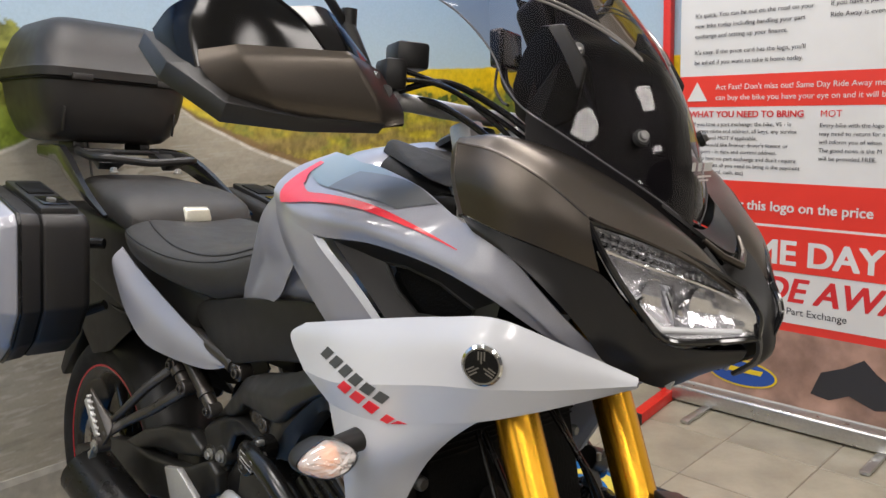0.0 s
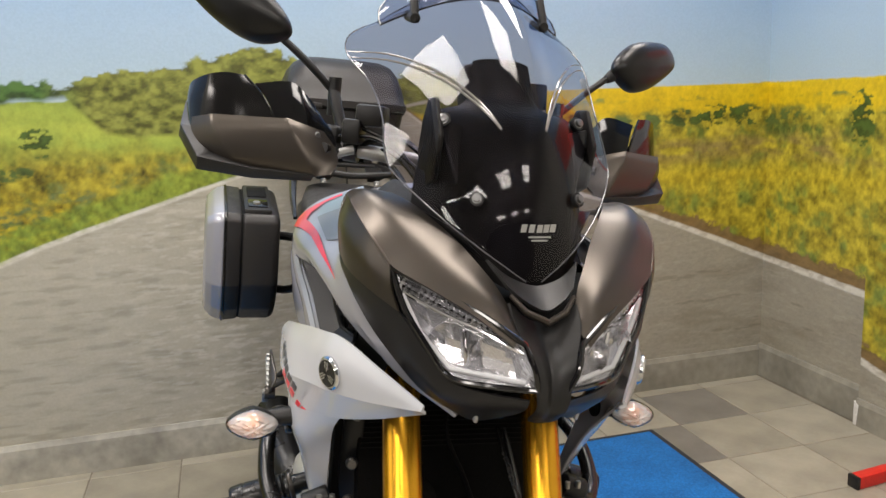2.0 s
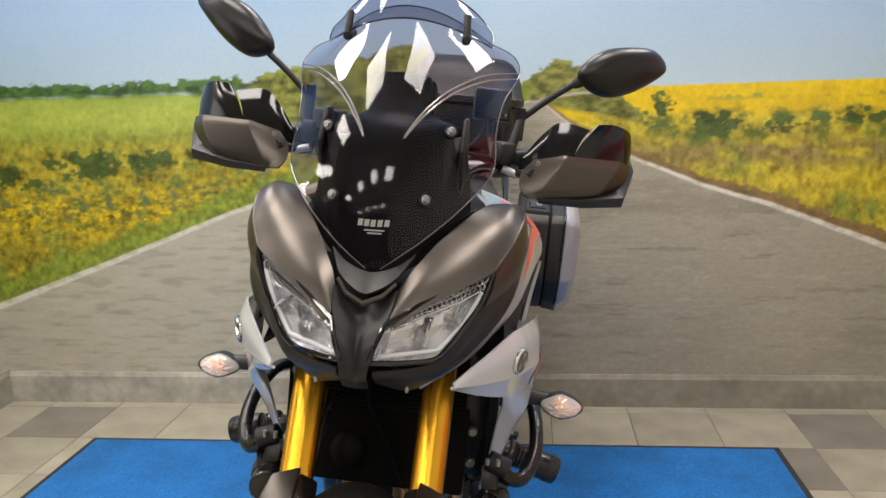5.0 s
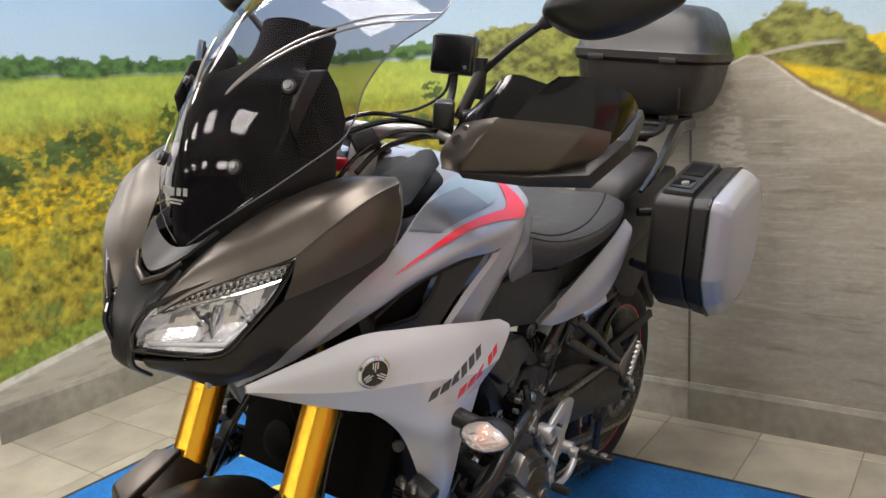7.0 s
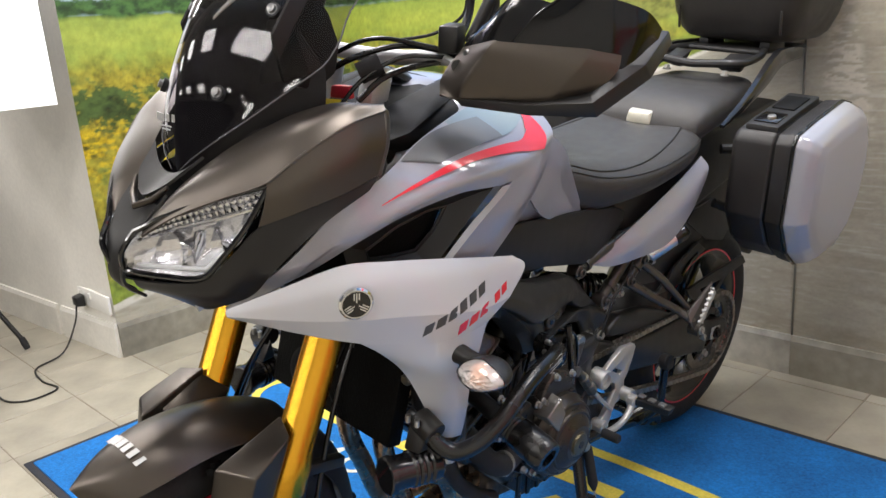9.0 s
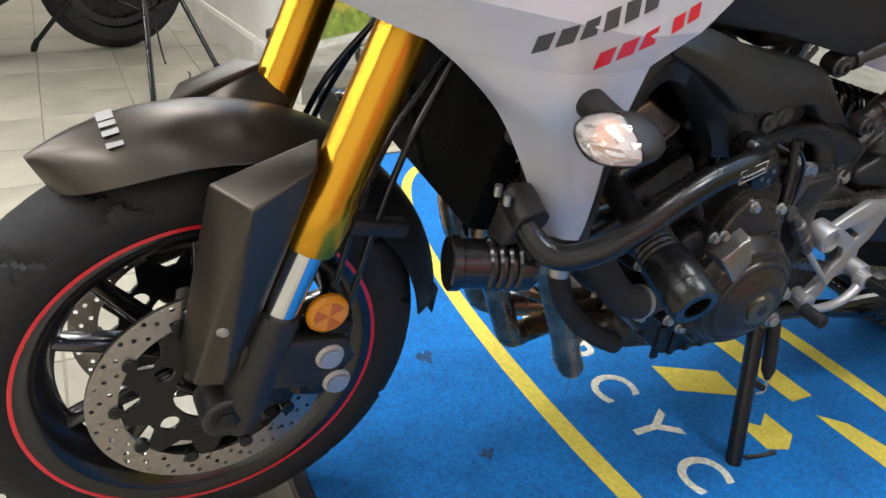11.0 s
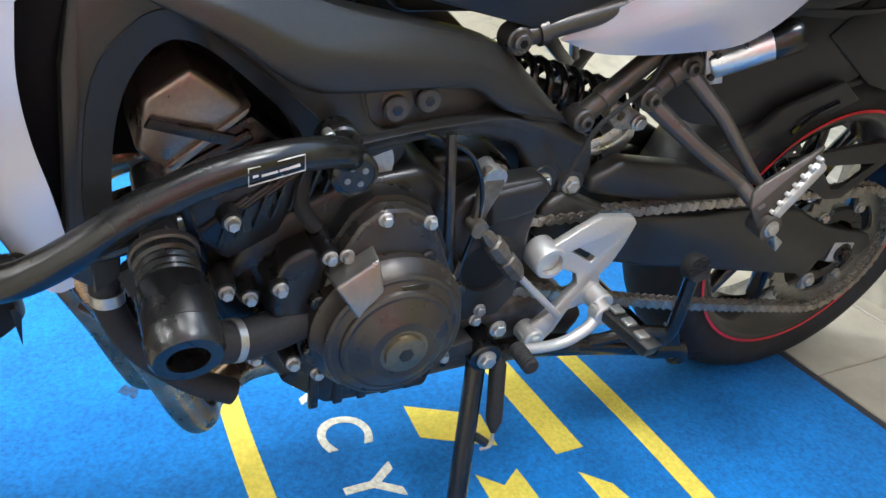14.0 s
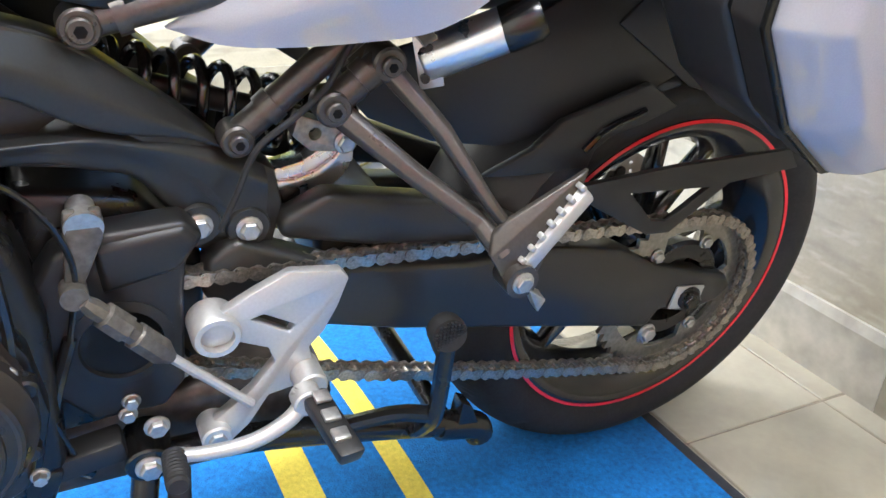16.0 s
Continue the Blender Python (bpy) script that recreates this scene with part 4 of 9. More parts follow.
part("shade", hull([(-1.82, -0.85, 1.0), (-1.82, -0.15, 1.0), (-1.82, -0.85, 1.7), (-1.82, -0.15, 1.7), (-2.45, -0.6, 1.2), (-2.45, -0.4, 1.2), (-2.45, -0.6, 1.5), (-2.45, -0.4, 1.5)], 0.004), M_BLACK, soft, "black fabric shade")
part("arm", rod((HUB.x, HUB.y, 1.14), (-2.4, -0.5, 1.3), 0.012), M_BARBLACK, soft)
part("diffuser", box((0.006, 0.70, 0.70), (-1.812, -0.5, 1.35), b=0.002), M_SOFTFACE, soft, "glowing white front fabric")
tagged(soft, "black tripod softbox lamp with a lit white front", "studio light")

# wall socket, plug and cable
sock = empty("wall_socket", pose(-2.04, drift(-2.04), 0.215))
part("plate", box((0.30, 0.012, 0.075), (0, -0.006, 0), b=0.004), M_SOCK, sock)
for dx in (-0.11, -0.02):
    part("switch", box((0.016, 0.008, 0.026), (dx, -0.014, 0.012), (8, 0, 0), b=0.002), M_SOCK, sock)
tagged(sock, "white plastic double socket on the painted wall", "socket")
plug = empty("plug", pose(-2.12, drift(-2.12) - 0.013, 0.205))
part("plug_body", hull([(x, y, z) for x in (-0.024, 0.024) for y, h in ((0, 0.026), (-0.035, 0.018)) for z in (-h, h)], 0.005), M_BLACK, plug)
CABLE = [(0, -0.03, -0.02), (0.0, -0.05, -0.09), (0.01, -0.12, -0.19), (0.05, -0.24, -0.205), (0.2, -0.27, -0.205), (0.32, -0.26, -0.205), (0.33, -0.38, -0.205), (0.18, -0.42, -0.205), (-0.28, -0.29, -0.205), (-0.48, -0.36, -0.2), (-0.5, -0.4, 0.3)]
part("cable", tube(CABLE, 0.0038, 8, 8), M_BLACK, plug)
tagged(plug, "black plug and trailing cable in the wall socket", "plug")

# dark motorcycle parked beyond the tripod
far = empty("parked_motorcycle", pose(-2.85, -1.03, 0, 0, 0, 12))
wheel = part("front_wheel", lathe((-0.055, 0.45, 0.31), (0.055, 0.45, 0.31), [(0, 0.22), (0.0, 0.27), (0.2, 0.30), (0.5, 0.315), (0.8, 0.30), (1, 0.27), (1, 0.22)], 40, cap=False), M_RUBBER, far)
part("hub_disc", lathe((-0.02, 0.45, 0.31), (0.02, 0.45, 0.31), [(0, 0.05), (0.1, 0.19), (0.9, 0.19), (1, 0.05)], 36), M_ENGINE, wheel)
part("rim", lathe((-0.04, 0.45, 0.31), (0.04, 0.45, 0.31), [(0, 0.18), (0.05, 0.225), (0.5, 0.20), (0.95, 0.225), (1, 0.18)], 40, cap=False), M_RIM, wheel)
for k in range(5):
    a = 2 * math.pi * k / 5
    part("spoke", rod((0, 0.45, 0.31), (0, 0.45 + 0.19 * math.cos(a), 0.31 + 0.19 * math.sin(a)), 0.014, 10), M_RIM, wheel)
part("rear_wheel", lathe((-0.08, -0.95, 0.315), (0.08, -0.95, 0.315), [(0, 0.22), (0.0, 0.27), (0.2, 0.305), (0.5, 0.318), (0.8, 0.305), (1, 0.27), (1, 0.22)], 40, cap=False), M_RUBBER, far)
for dx in (-0.09, 0.09):
    part("fork_leg", rod((dx, 0.45, 0.31), (dx, 0.22, 0.95), 0.022, ch=0.003), M_BLACK, far)
part("mudguard", hull([(dx, y, z) for dx in (-0.06, 0.06) for y, z in ((0.2, 0.6), (0.45, 0.66), (0.62, 0.58), (0.45, 0.63))], 0.01), M_GLOSS, far)
part("engine", hull([(dx, y, z) for dx in (-0.17, 0.17) for y, z in ((0.1, 0.3), (0.15, 0.6), (-0.45, 0.62), (-0.5, 0.25), (-0.1, 0.2))], 0.03, 3), M_ENGINE, far)
part("fairing", hull([(dx, y, z) for dx, y, z in ((0.19, 0.2, 0.6), (-0.19, 0.2, 0.6), (0.14, 0.5, 0.95), (-0.14, 0.5, 0.95), (0.2, 0.1, 1.0), (-0.2, 0.1, 1.0), (0.2, -0.1, 0.7), (-0.2, -0.1, 0.7))], 0.03, 3), M_GLOSS, far)
part("tank", hull([(dx, y, z) for dx in (-0.14, 0.14) for y, z in ((0.12, 0.8), (0.1, 1.0), (-0.3, 0.95), (-0.35, 0.78))], 0.05, 4), M_GLOSS, far)
part("seat", hull([(dx, y, z) for dx in (-0.13, 0.13) for y, z in ((-0.3, 0.78), (-0.3, 0.86), (-0.9, 0.9), (-0.95, 0.82))], 0.03, 3), M_SEAT, far)
part("handlebar", tube([(-0.36, 0.05, 1.08), (-0.15, 0.15, 1.06), (0.15, 0.15, 1.06), (0.36, 0.05, 1.08)], 0.012), M_BARBLACK, far)
part("swingarm", hull([(dx, y, z) for dx in (-0.1, 0.1) for y, z in ((-0.4, 0.33), (-0.4, 0.42), (-0.98, 0.34), (-0.98, 0.29))], 0.012), M_BLACK, far)
part("side_stand", rod((0.14, -0.25, 0.25), (0.26, -0.3, 0.0), 0.012), M_BARBLACK, far)
tagged(far, "dark gloss motorcycle parked by the painted wall", "motorcycle")

# ---- motorcycle: u to its left, v to its rear, w up from the ground line ----
LEAN = 6.9
bike = tagged(empty("motorcycle", pose(0, 0, 0, 0, LEAN, 0.2)), "blue-grey and white sport-touring motorcycle leaning on its side stand", "motorcycle")
AX_F, AX_R = (-0.752, 0.298), (0.777, 0.303)
_ax = Vector((0, math.sin(radians(24)), math.cos(radians(24))))
STEER = Matrix.Translation((0, -0.85, 0)) @ Matrix.Rotation(radians(2.9), 4, _ax) @ Matrix.Translation((0, 0.85, 0))


STEERED = set()


def settle(bm, steered):
    """Draws the flanks in evenly towards the bike's centre plane."""
    for v in bm.verts:
        c = 0.008 - 0.0035 * v.co.y
        v.co.x -= c if steered else c * min(max(v.co.x / 0.1, -1.0), 1.0)


def bp(name, bm, material, label="", parent=None, steer=False, angle=35):
    steered = steer or (parent is not None and parent.name in STEERED)
    settle(bm, steered)
    ob = part(name, bm, material, parent or bike, label, angle=angle)
    if steered:
        STEERED.add(ob.name)
    if steer and not parent:
        ob.matrix_basis = STEER
    return ob


def both(name, bm, material, label="", parents=(None, None), steer=False):
    other = mirrored(bm)
    return bp(name, bm, material, label, parents[0], steer), bp(name, other, material, label, parents[1], steer)


# wheels
def tyre_mesh(v, w, R, width, rim_r, groove, n=360, m=30):
    own = bmesh.new()
    rings = []
    for k in range(n):
        a = 2 * math.pi * k / n
        ring = []
        for j in range(m + 1):
            x = -1 + 2 * j / m
            ang = x * radians(100)
            u = width / 2 * math.sin(ang) / math.sin(radians(90))
            drop = (1 - math.cos(ang)) * (R - rim_r) * 0.72
            r = R - drop
            if abs(x) > 0.86:
                r = rim_r + (R - rim_r) * 0.22 * (1 - abs(x)) / 0.14
                u = math.copysign(width / 2 * (0.96 - 0.16 * (abs(x) - 0.86) / 0.14), x)
            r -= groove(a, x)
            ring.append(own.verts.new((u, v + r * math.cos(a), w + r * math.sin(a))))
        rings.append(ring)
    for k in range(n):
        r0, r1 = rings[k], rings[(k + 1) % n]
        for j in range(m):
            own.faces.new((r0[j], r0[j + 1], r1[j + 1], r1[j]))
        own.faces.new((r0[m], r0[0], r1[0], r1[m]))
    return own


def groove_front(a, x):
    if abs(x) > 0.72 or abs(x) < 0.12:
        return 0.0
    p = (a * 0.3 / 0.13 + (x - 0.2) * 0.9 * math.copysign(1, x)) % 1.0
    q = (a * 0.3 / 0.13 + 0.45 - (abs(x)) * 0.7) % 1.0
    d = 0.006 if abs(p - 0.5) < 0.055 and abs(x) > 0.2 else 0.0
    return max(d, 0.006 if abs(q - 0.5) < 0.045 and 0.3 < abs(x) < 0.62 else 0.0)


def groove_rear(a, x):
    if abs(x) > 0.66 or abs(x) < 0.1:
        return 0.0
    p = (a * 0.31 / 0.16 + abs(x) * 1.1) % 1.0
    return 0.004 if abs(p - 0.5) < 0.03 else 0.0


def wheel(name, v, w, R, width, rim_r, spokes, groove, steer):
    hw = width * 0.42
    bm = lathe((-hw, v, w), (hw, v, w), [(0, rim_r + 0.004), (0.05, rim_r + 0.004), (0.09, rim_r - 0.012), (0.3, rim_r - 0.03), (0.5, rim_r - 0.036), (0.7, rim_r - 0.03), (0.91, rim_r - 0.012), (0.95, rim_r + 0.004), (1, rim_r + 0.004), (1, rim_r - 0.004), (0.9, rim_r - 0.026), (0.5, rim_r - 0.05), (0.1, rim_r - 0.026), (0, rim_r - 0.004), (0, rim_r + 0.004)], 96, cap=False)
    lathe((-0.05, v, w), (0.05, v, w), [(0, 0.03), (0.1, 0.045), (0.5, 0.038), (0.9, 0.045), (1, 0.03)], 40, bm)
    arms = []
    for k in range(spokes):
        for sgn in (-1, 1):
            a = 2 * math.pi * k / spokes + sgn * 0.06
            b = 2 * math.pi * k / spokes + sgn * 0.26
            p0 = Vector((0.0, v + 0.035 * math.cos(a), w + 0.035 * math.sin(a)))
            p1 = Vector((0.0, v + (rim_r - 0.035) * math.cos(b), w + (rim_r - 0.035) * math.sin(b)))
            d = (p1 - p0).normalized()
            n = Vector((0, -d.z, d.y))
            pts = []
            for p, hu_, hn in ((p0, 0.026, 0.013), (p1, 0.017, 0.009)):
                pts += [p + Vector((x, 0, 0)) + n * y for x, y in ((-hu_, 0), (-hu_ * 0.5, hn), (hu_ * 0.5, hn), (hu_, 0), (hu_ * 0.5, -hn), (-hu_ * 0.5, -hn))]
            arms.append(hull(pts, 0.004))
    rim = bp(name, bm, M_RIM, "gloss black cast wheel with paired spokes", None, steer)
    for one in arms:
        bp("spoke", one, M_RIM, "", rim)
    bp("tyre", tyre_mesh(v, w, R, width, rim_r, groove), M_RUBBER, "black rubber tyre with cut grooves", rim)
    for sgn in (-1, 1):
        x = sgn * (hw + 0.0008)
        bp("rim_stripe", lathe((x - 0.0004, v, w), (x + 0.0004, v, w), [(0, rim_r + 0.0035), (1, rim_r + 0.0035), (1, rim_r - 0.0015), (0, rim_r - 0.0015), (0, rim_r + 0.0035)], 96, cap=False), M_RED, "thin red rim stripe", rim)
    return rim


front_wheel = wheel("front_wheel", *AX_F, 0.298, 0.118, 0.222, 5, groove_front, True)
rear_wheel = wheel("rear_wheel", *AX_R, 0.312, 0.178, 0.226, 5, groove_rear, False)


def disc(u, v, w, ro, ri, n_holes, parent, carrier_r):
    holes = [circle(0, 0, ri, 64)]
    for k in range(n_holes):
        a = 2 * math.pi * k / n_holes
        for q, off in ((0.25, 0.0), (0.55, 0.09), (0.8, 0.17)):
            r = ri + (ro - ri) * q
            holes.append(circle(r * math.cos(a + off), r * math.sin(a + off), 0.0033, 8))
    ob = bp("brake_disc", holed(circle(0, 0, ro, 96), holes, 0.0045, lambda p, q, n: (u + n, v + p, w + q)), M_DISC, "drilled steel brake disc", parent)
    bm = None
    for k in range(10):
        a = 2 * math.pi * k / 10
        bm = rod((u - 0.006, v + (ri + 0.002) * math.cos(a), w + (ri + 0.002) * math.sin(a)), (u + 0.006, v + (ri + 0.002) * math.cos(a), w + (ri + 0.002) * math.sin(a)), 0.009, 14, bm=bm, ch=0.001)
    outline = [((carrier_r + (0.012 if k % 4 < 2 else -0.012)) * math.cos(2 * math.pi * (k + 0.5) / 40), (carrier_r + (0.012 if k % 4 < 2 else -0.012)) * math.sin(2 * math.pi * (k + 0.5) / 40)) for k in range(40)]
    holed(outline, [circle(0, 0, 0.05, 32)] + [circle(0.07 * math.cos(a), 0.07 * math.sin(a), 0.012, 12) for a in [2 * math.pi * k / 5 for k in range(5)]], 0.005, lambda p, q, n: (u + n, v + p, w + q), bm)
    bp("disc_carrier", bm, M_ENGINE, "black disc carrier with rivets", ob)
    return ob


for s in (-1, 1):
    disc(s * 0.074, *AX_F, 0.149, 0.113, 26, front_wheel, 0.1)
disc(-0.085, *AX_R, 0.122, 0.085, 18, rear_wheel, 0.075)

# fork
FORK = lambda w: -0.642 + (w - 0.527) * 0.40
for s in (-1, 1):
    u = s * 0.112
    tube_l = bp("fork_tube", lathe((u, FORK(0.515), 0.515), (u, FORK(0.97), 0.97), [(0, 0.0315), (0.012, 0.0335), (0.10, 0.034), (0.11, 0.0325), (0.135, 0.032), (0.145, 0.0295), (1, 0.028)], 40), M_GOLD, "gold anodised fork tube", steer=True)
    bp("fork_slider", rod((u, FORK(0.40), 0.40), (u, FORK(0.516), 0.516), 0.0215, 32), M_CHROME, "polished steel fork slider", tube_l)
    foot = lathe((u, FORK(0.43) - 0.002, 0.43), (u, AX_F[0] + 0.012, AX_F[1] - 0.03), [(0, 0.026), (0.06, 0.029), (0.5, 0.028), (0.75, 0.03), (1, 0.024)], 24)
    rod((u - 0.03, AX_F[0], AX_F[1]), (u + s * 0.022, AX_F[0], AX_F[1]), 0.029, 24, bm=foot, ch=0.003)
    hull([(u + x, v, w) for x in (-0.014, 0.014) for v, w in ((-0.73, 0.40), (-0.60, 0.375), (-0.585, 0.34), (-0.62, 0.30), (-0.74, 0.33))], 0.006, bm=foot)
    lower = bp("fork_foot", foot, M_FRAME, "black cast fork foot", tube_l)
    bp("axle_bolt", bolt((u + s * 0.022, AX_F[0], AX_F[1]), (s, 0, 0), 0.016, 0.006), M_ENGINE, "axle end bolt", lower)
    # caliper with two piston caps
    cu = s * 0.088
    cal = box((0.05, 0.055, 0.125), (cu, -0.625, 0.335), (-18, 0, 0), 0.012, 3)
    for q in (-0.03, 0.012, 0.045):
        box((0.056, 0.03, 0.022), (cu, -0.62 + q * 0.3, 0.325 + q), (-18, 0, 0), 0.006, 2, cal)
    rod((cu, -0.60, 0.405), (cu, -0.625, 0.37), 0.01, 12, bm=cal)
    caliper = bp("brake_caliper", cal, M_ENGINE, "black radial brake caliper", tube_l)
    for vv, ww in ((-0.622, 0.352), (-0.612, 0.308)):
        bp("piston_cap", lathe((cu + s * 0.030, vv, ww), (cu + s * 0.046, vv, ww), [(0, 0.0185), (0.6, 0.0185), (0.75, 0.015), (0.76, 0.014), (1, 0.0135)], 28), M_ALU, "bare aluminium piston cap", caliper)
    rf = lathe((s * 0.112, -0.623, 0.413), (s * 0.123, -0.623, 0.413), [(0, 0.0265), (0.5, 0.027), (0.8, 0.025), (1, 0.0205)], 36)
    refl = bp("reflector", rf, M_AMBER, "round amber reflector", tube_l)
    # bright and shaded facets of the one amber plastic, given by two colours
    for k in range(6):
        a0 = math.pi * k / 3 + 0.35
        fan = [Vector((s * 0.1228, -0.623, 0.413))] + [Vector((s * 0.1228, -0.623 + 0.0195 * math.cos(a0 + q * math.pi / 12), 0.413 + 0.0195 * math.sin(a0 + q * math.pi / 12))) for q in range(5)]
        bp("reflector_sector", hull(fan + [p + Vector((s * 0.0008, 0, 0)) for p in fan], 0), M_AMBER if k % 2 else M_AMBER_SHADED, "", refl)
    # brake hose and cable
    for du, dv in ((0.0, 0.0), (-0.012, -0.02)):
        bp("brake_hose", tube([(s * 0.09 + s * du, -0.47, 0.72), (s * 0.105 + s * du, -0.53 + dv, 0.62), (s * 0.118 + s * du, -0.572 + dv, 0.52), (s * 0.118 + s * du, -0.592 + dv, 0.44), (s * 0.105 + s * du, -0.60 + dv, 0.395)], 0.0042, 10), M_BARBLACK, "black brake hose", tube_l)
    clip = box((0.02, 0.075, 0.02), (s * 0.115, -0.565, 0.525), (-15, 0, 0), 0.004)
    bp("hose_clip", clip, M_BLACK, "", tube_l)
    # faceted guard in front of each fork leg
    guard = hull([(s * a, b, c) for a, b, c in ((0.100, -0.632, 0.642), (0.146, -0.650, 0.632), (0.158, -0.722, 0.600), (0.098, -0.750, 0.603), (0.083, -0.792, 0.38), (0.120, -0.785, 0.352), (0.132, -0.752, 0.352), (0.128, -0.712, 0.43), (0.135, -0.675, 0.54), (0.09, -0.70, 0.40))], 0.004, 3)
    gd = bp("fork_guard", guard, M_GUN, "matt gunmetal fork guard", tube_l)
    for v, w in ((-0.727, 0.487), (-0.748, 0.438)):
        bp("guard_bolt", lathe((s * 0.129, v, w), (s * 0.1395, v, w), [(0, 0.0125), (0.4, 0.0125), (0.8, 0.008), (1, 0.004)], 20), M_STEEL, "domed steel bolt", gd)


# front mudguard
def fender(a0, a1, w0, w1, thick, R=0.335, drop=0.05, n=40, m=18, taper=0.0, side_drop=None):
    own = bmesh.new()
    grid = []
    for j in range(m + 1):
        x = -1 + 2 * j / m
        row = []
        for i in range(n + 1):
            f = i / n
            a = radians(a0 + (a1 - a0) * f)
            hw = w0 + (w1 - w0) * f
            if taper:
                hw *= max(0.14, (1 - (1 - min(f / taper, 1.0)) ** 2.2) ** 0.5)
            d = drop if side_drop is None else side_drop(f)
            r = R - d * abs(x) ** 2.2 + 0.006 * math.cos(x * math.pi / 2)
            row.append(Vector((hw * x, AX_F[0] + r * math.cos(a), AX_F[1] + r * math.sin(a))))
        grid.append(row)
    return shell(own, grid, thick)


mud = bp("front_mudguard", fender(117, 58, 0.076, 0.074, -0.003, taper=0.42, R=0.339, side_drop=lambda f: 0.036 - 0.012 * f), M_GUN, "matt gunmetal front mudguard", steer=True)
bp("mudguard_rear", fender(60, 4, 0.071, 0.055, -0.003, R=0.331, side_drop=lambda f: 0.06 - 0.02 * f), M_BLACK, "black plastic rear mudguard half", mud)
bp("mudflap", hull([(x, v, w) for x in (-0.03, 0.03) for v, w in ((-0.425, 0.345), (-0.42, 0.335), (-0.425, 0.29), (-0.431, 0.345))], 0.001), M_BLACK, "small rubber flap", mud)
# plain bars where the maker's lettering stands on the mudguard
for k in range(6):
    x = -0.036 + k * 0.0145
    aa = radians(102.5)
    r0 = 0.3456 - 0.034 * abs(x / 0.066) ** 2.2
    one = box((0.0105, 0.017, 0.0006), (x, AX_F[0] + r0 * math.cos(aa), AX_F[1] + r0 * math.sin(aa)), (math.degrees(aa) - 90, math.degrees(x * 3.2) * 0.75, 0))
    bp("lettering_bar", one, M_SILVERPRINT, "silver bar of printed lettering", mud)
for s in (-1, 1):
    br = hull([(s * a, b, c) for a, b, c in ((0.072, -0.70, 0.585), (0.075, -0.60, 0.60), (0.10, -0.64, 0.635), (0.10, -0.72, 0.60), (0.07, -0.66, 0.55))], 0.004)
    bp("mudguard_stay", br, M_GUN, "", mud)

# ---- fairing ----
def pair(name, rows, material, label="", ns=24, nt=12, thick=0.003, **kw):
    """A panel on each side of the bike from control rows for its left side."""
    left = Surf(rows)
    right = Surf([[(-u, v, w) for u, v, w in r] for r in rows])
    return (left, bp(name, left.mesh(ns, nt, thick, **kw), material, label)), (right, bp(name, right.mesh(ns, nt, -thick, **kw), material, label))


COWL_TOP = [
    [(0.196, -0.505, 1.096), (0.176, -0.555, 1.106), (0.148, -0.606, 1.094), (0.114, -0.655, 1.066), (0.086, -0.694, 1.037), (0.060, -0.727, 1.006), (0.040, -0.764, 0.966)],
    [(0.213, -0.514, 1.104), (0.206, -0.570, 1.107), (0.188, -0.628, 1.086), (0.158, -0.676, 1.052), (0.120, -0.715, 1.025), (0.080, -0.748, 0.998), (0.048, -0.778, 0.960)],
    [(0.226, -0.522, 1.099), (0.229, -0.582, 1.090), (0.217, -0.642, 1.062), (0.195, -0.685, 1.027), (0.150, -0.727, 1.004), (0.102, -0.762, 0.979), (0.056, -0.788, 0.949)],
]
COWL_SIDE = [
    [(0.226, -0.522, 1.099), (0.229, -0.582, 1.090), (0.217, -0.642, 1.062), (0.195, -0.685, 1.027)],
    [(0.238, -0.532, 1.060), (0.239, -0.590, 1.048), (0.222, -0.646, 1.026), (0.193, -0.690, 0.999)],
    [(0.237, -0.546, 1.019), (0.233, -0.598, 1.004), (0.214, -0.648, 0.988), (0.183, -0.694, 0.969)],
]
pair("upper_cowl", COWL_TOP, M_GUN, "matt gunmetal upper cowl wing", 40, 14)
pair("cowl_cheek", COWL_SIDE, M_GUN, "matt gunmetal cheek behind the headlight", 24, 12)
for s in (-1, 1):
    bp("cowl_crease", tube([(s * (u - 0.001), v, w - 0.0015) for u, v, w in COWL_SIDE[0]], 0.0022, 8), M_GUN, "")

# black side of the nose, behind and below the headlight
SIDE = [
    [(0.234, -0.540, 1.018), (0.230, -0.597, 1.002), (0.211, -0.648, 0.986), (0.181, -0.692, 0.967), (0.154, -0.717, 0.930), (0.122, -0.740, 0.893), (0.085, -0.768, 0.886), (0.03, -0.795, 0.884)],
    [(0.236, -0.550, 1.010), (0.229, -0.605, 0.984), (0.208, -0.650, 0.960), (0.180, -0.684, 0.932), (0.155, -0.706, 0.895), (0.128, -0.728, 0.868), (0.090, -0.756, 0.866), (0.03, -0.786, 0.870)],
    [(0.235, -0.560, 1.000), (0.226, -0.618, 0.972), (0.207, -0.655, 0.938), (0.177, -0.675, 0.900), (0.143, -0.684, 0.863), (0.106, -0.706, 0.842), (0.075, -0.724, 0.834), (0.03, -0.750, 0.850)],
]
(nose_l, _), (nose_r, _) = pair("nose_side", SIDE, M_NOSE, "satin black lower nose panel", 36, 12)
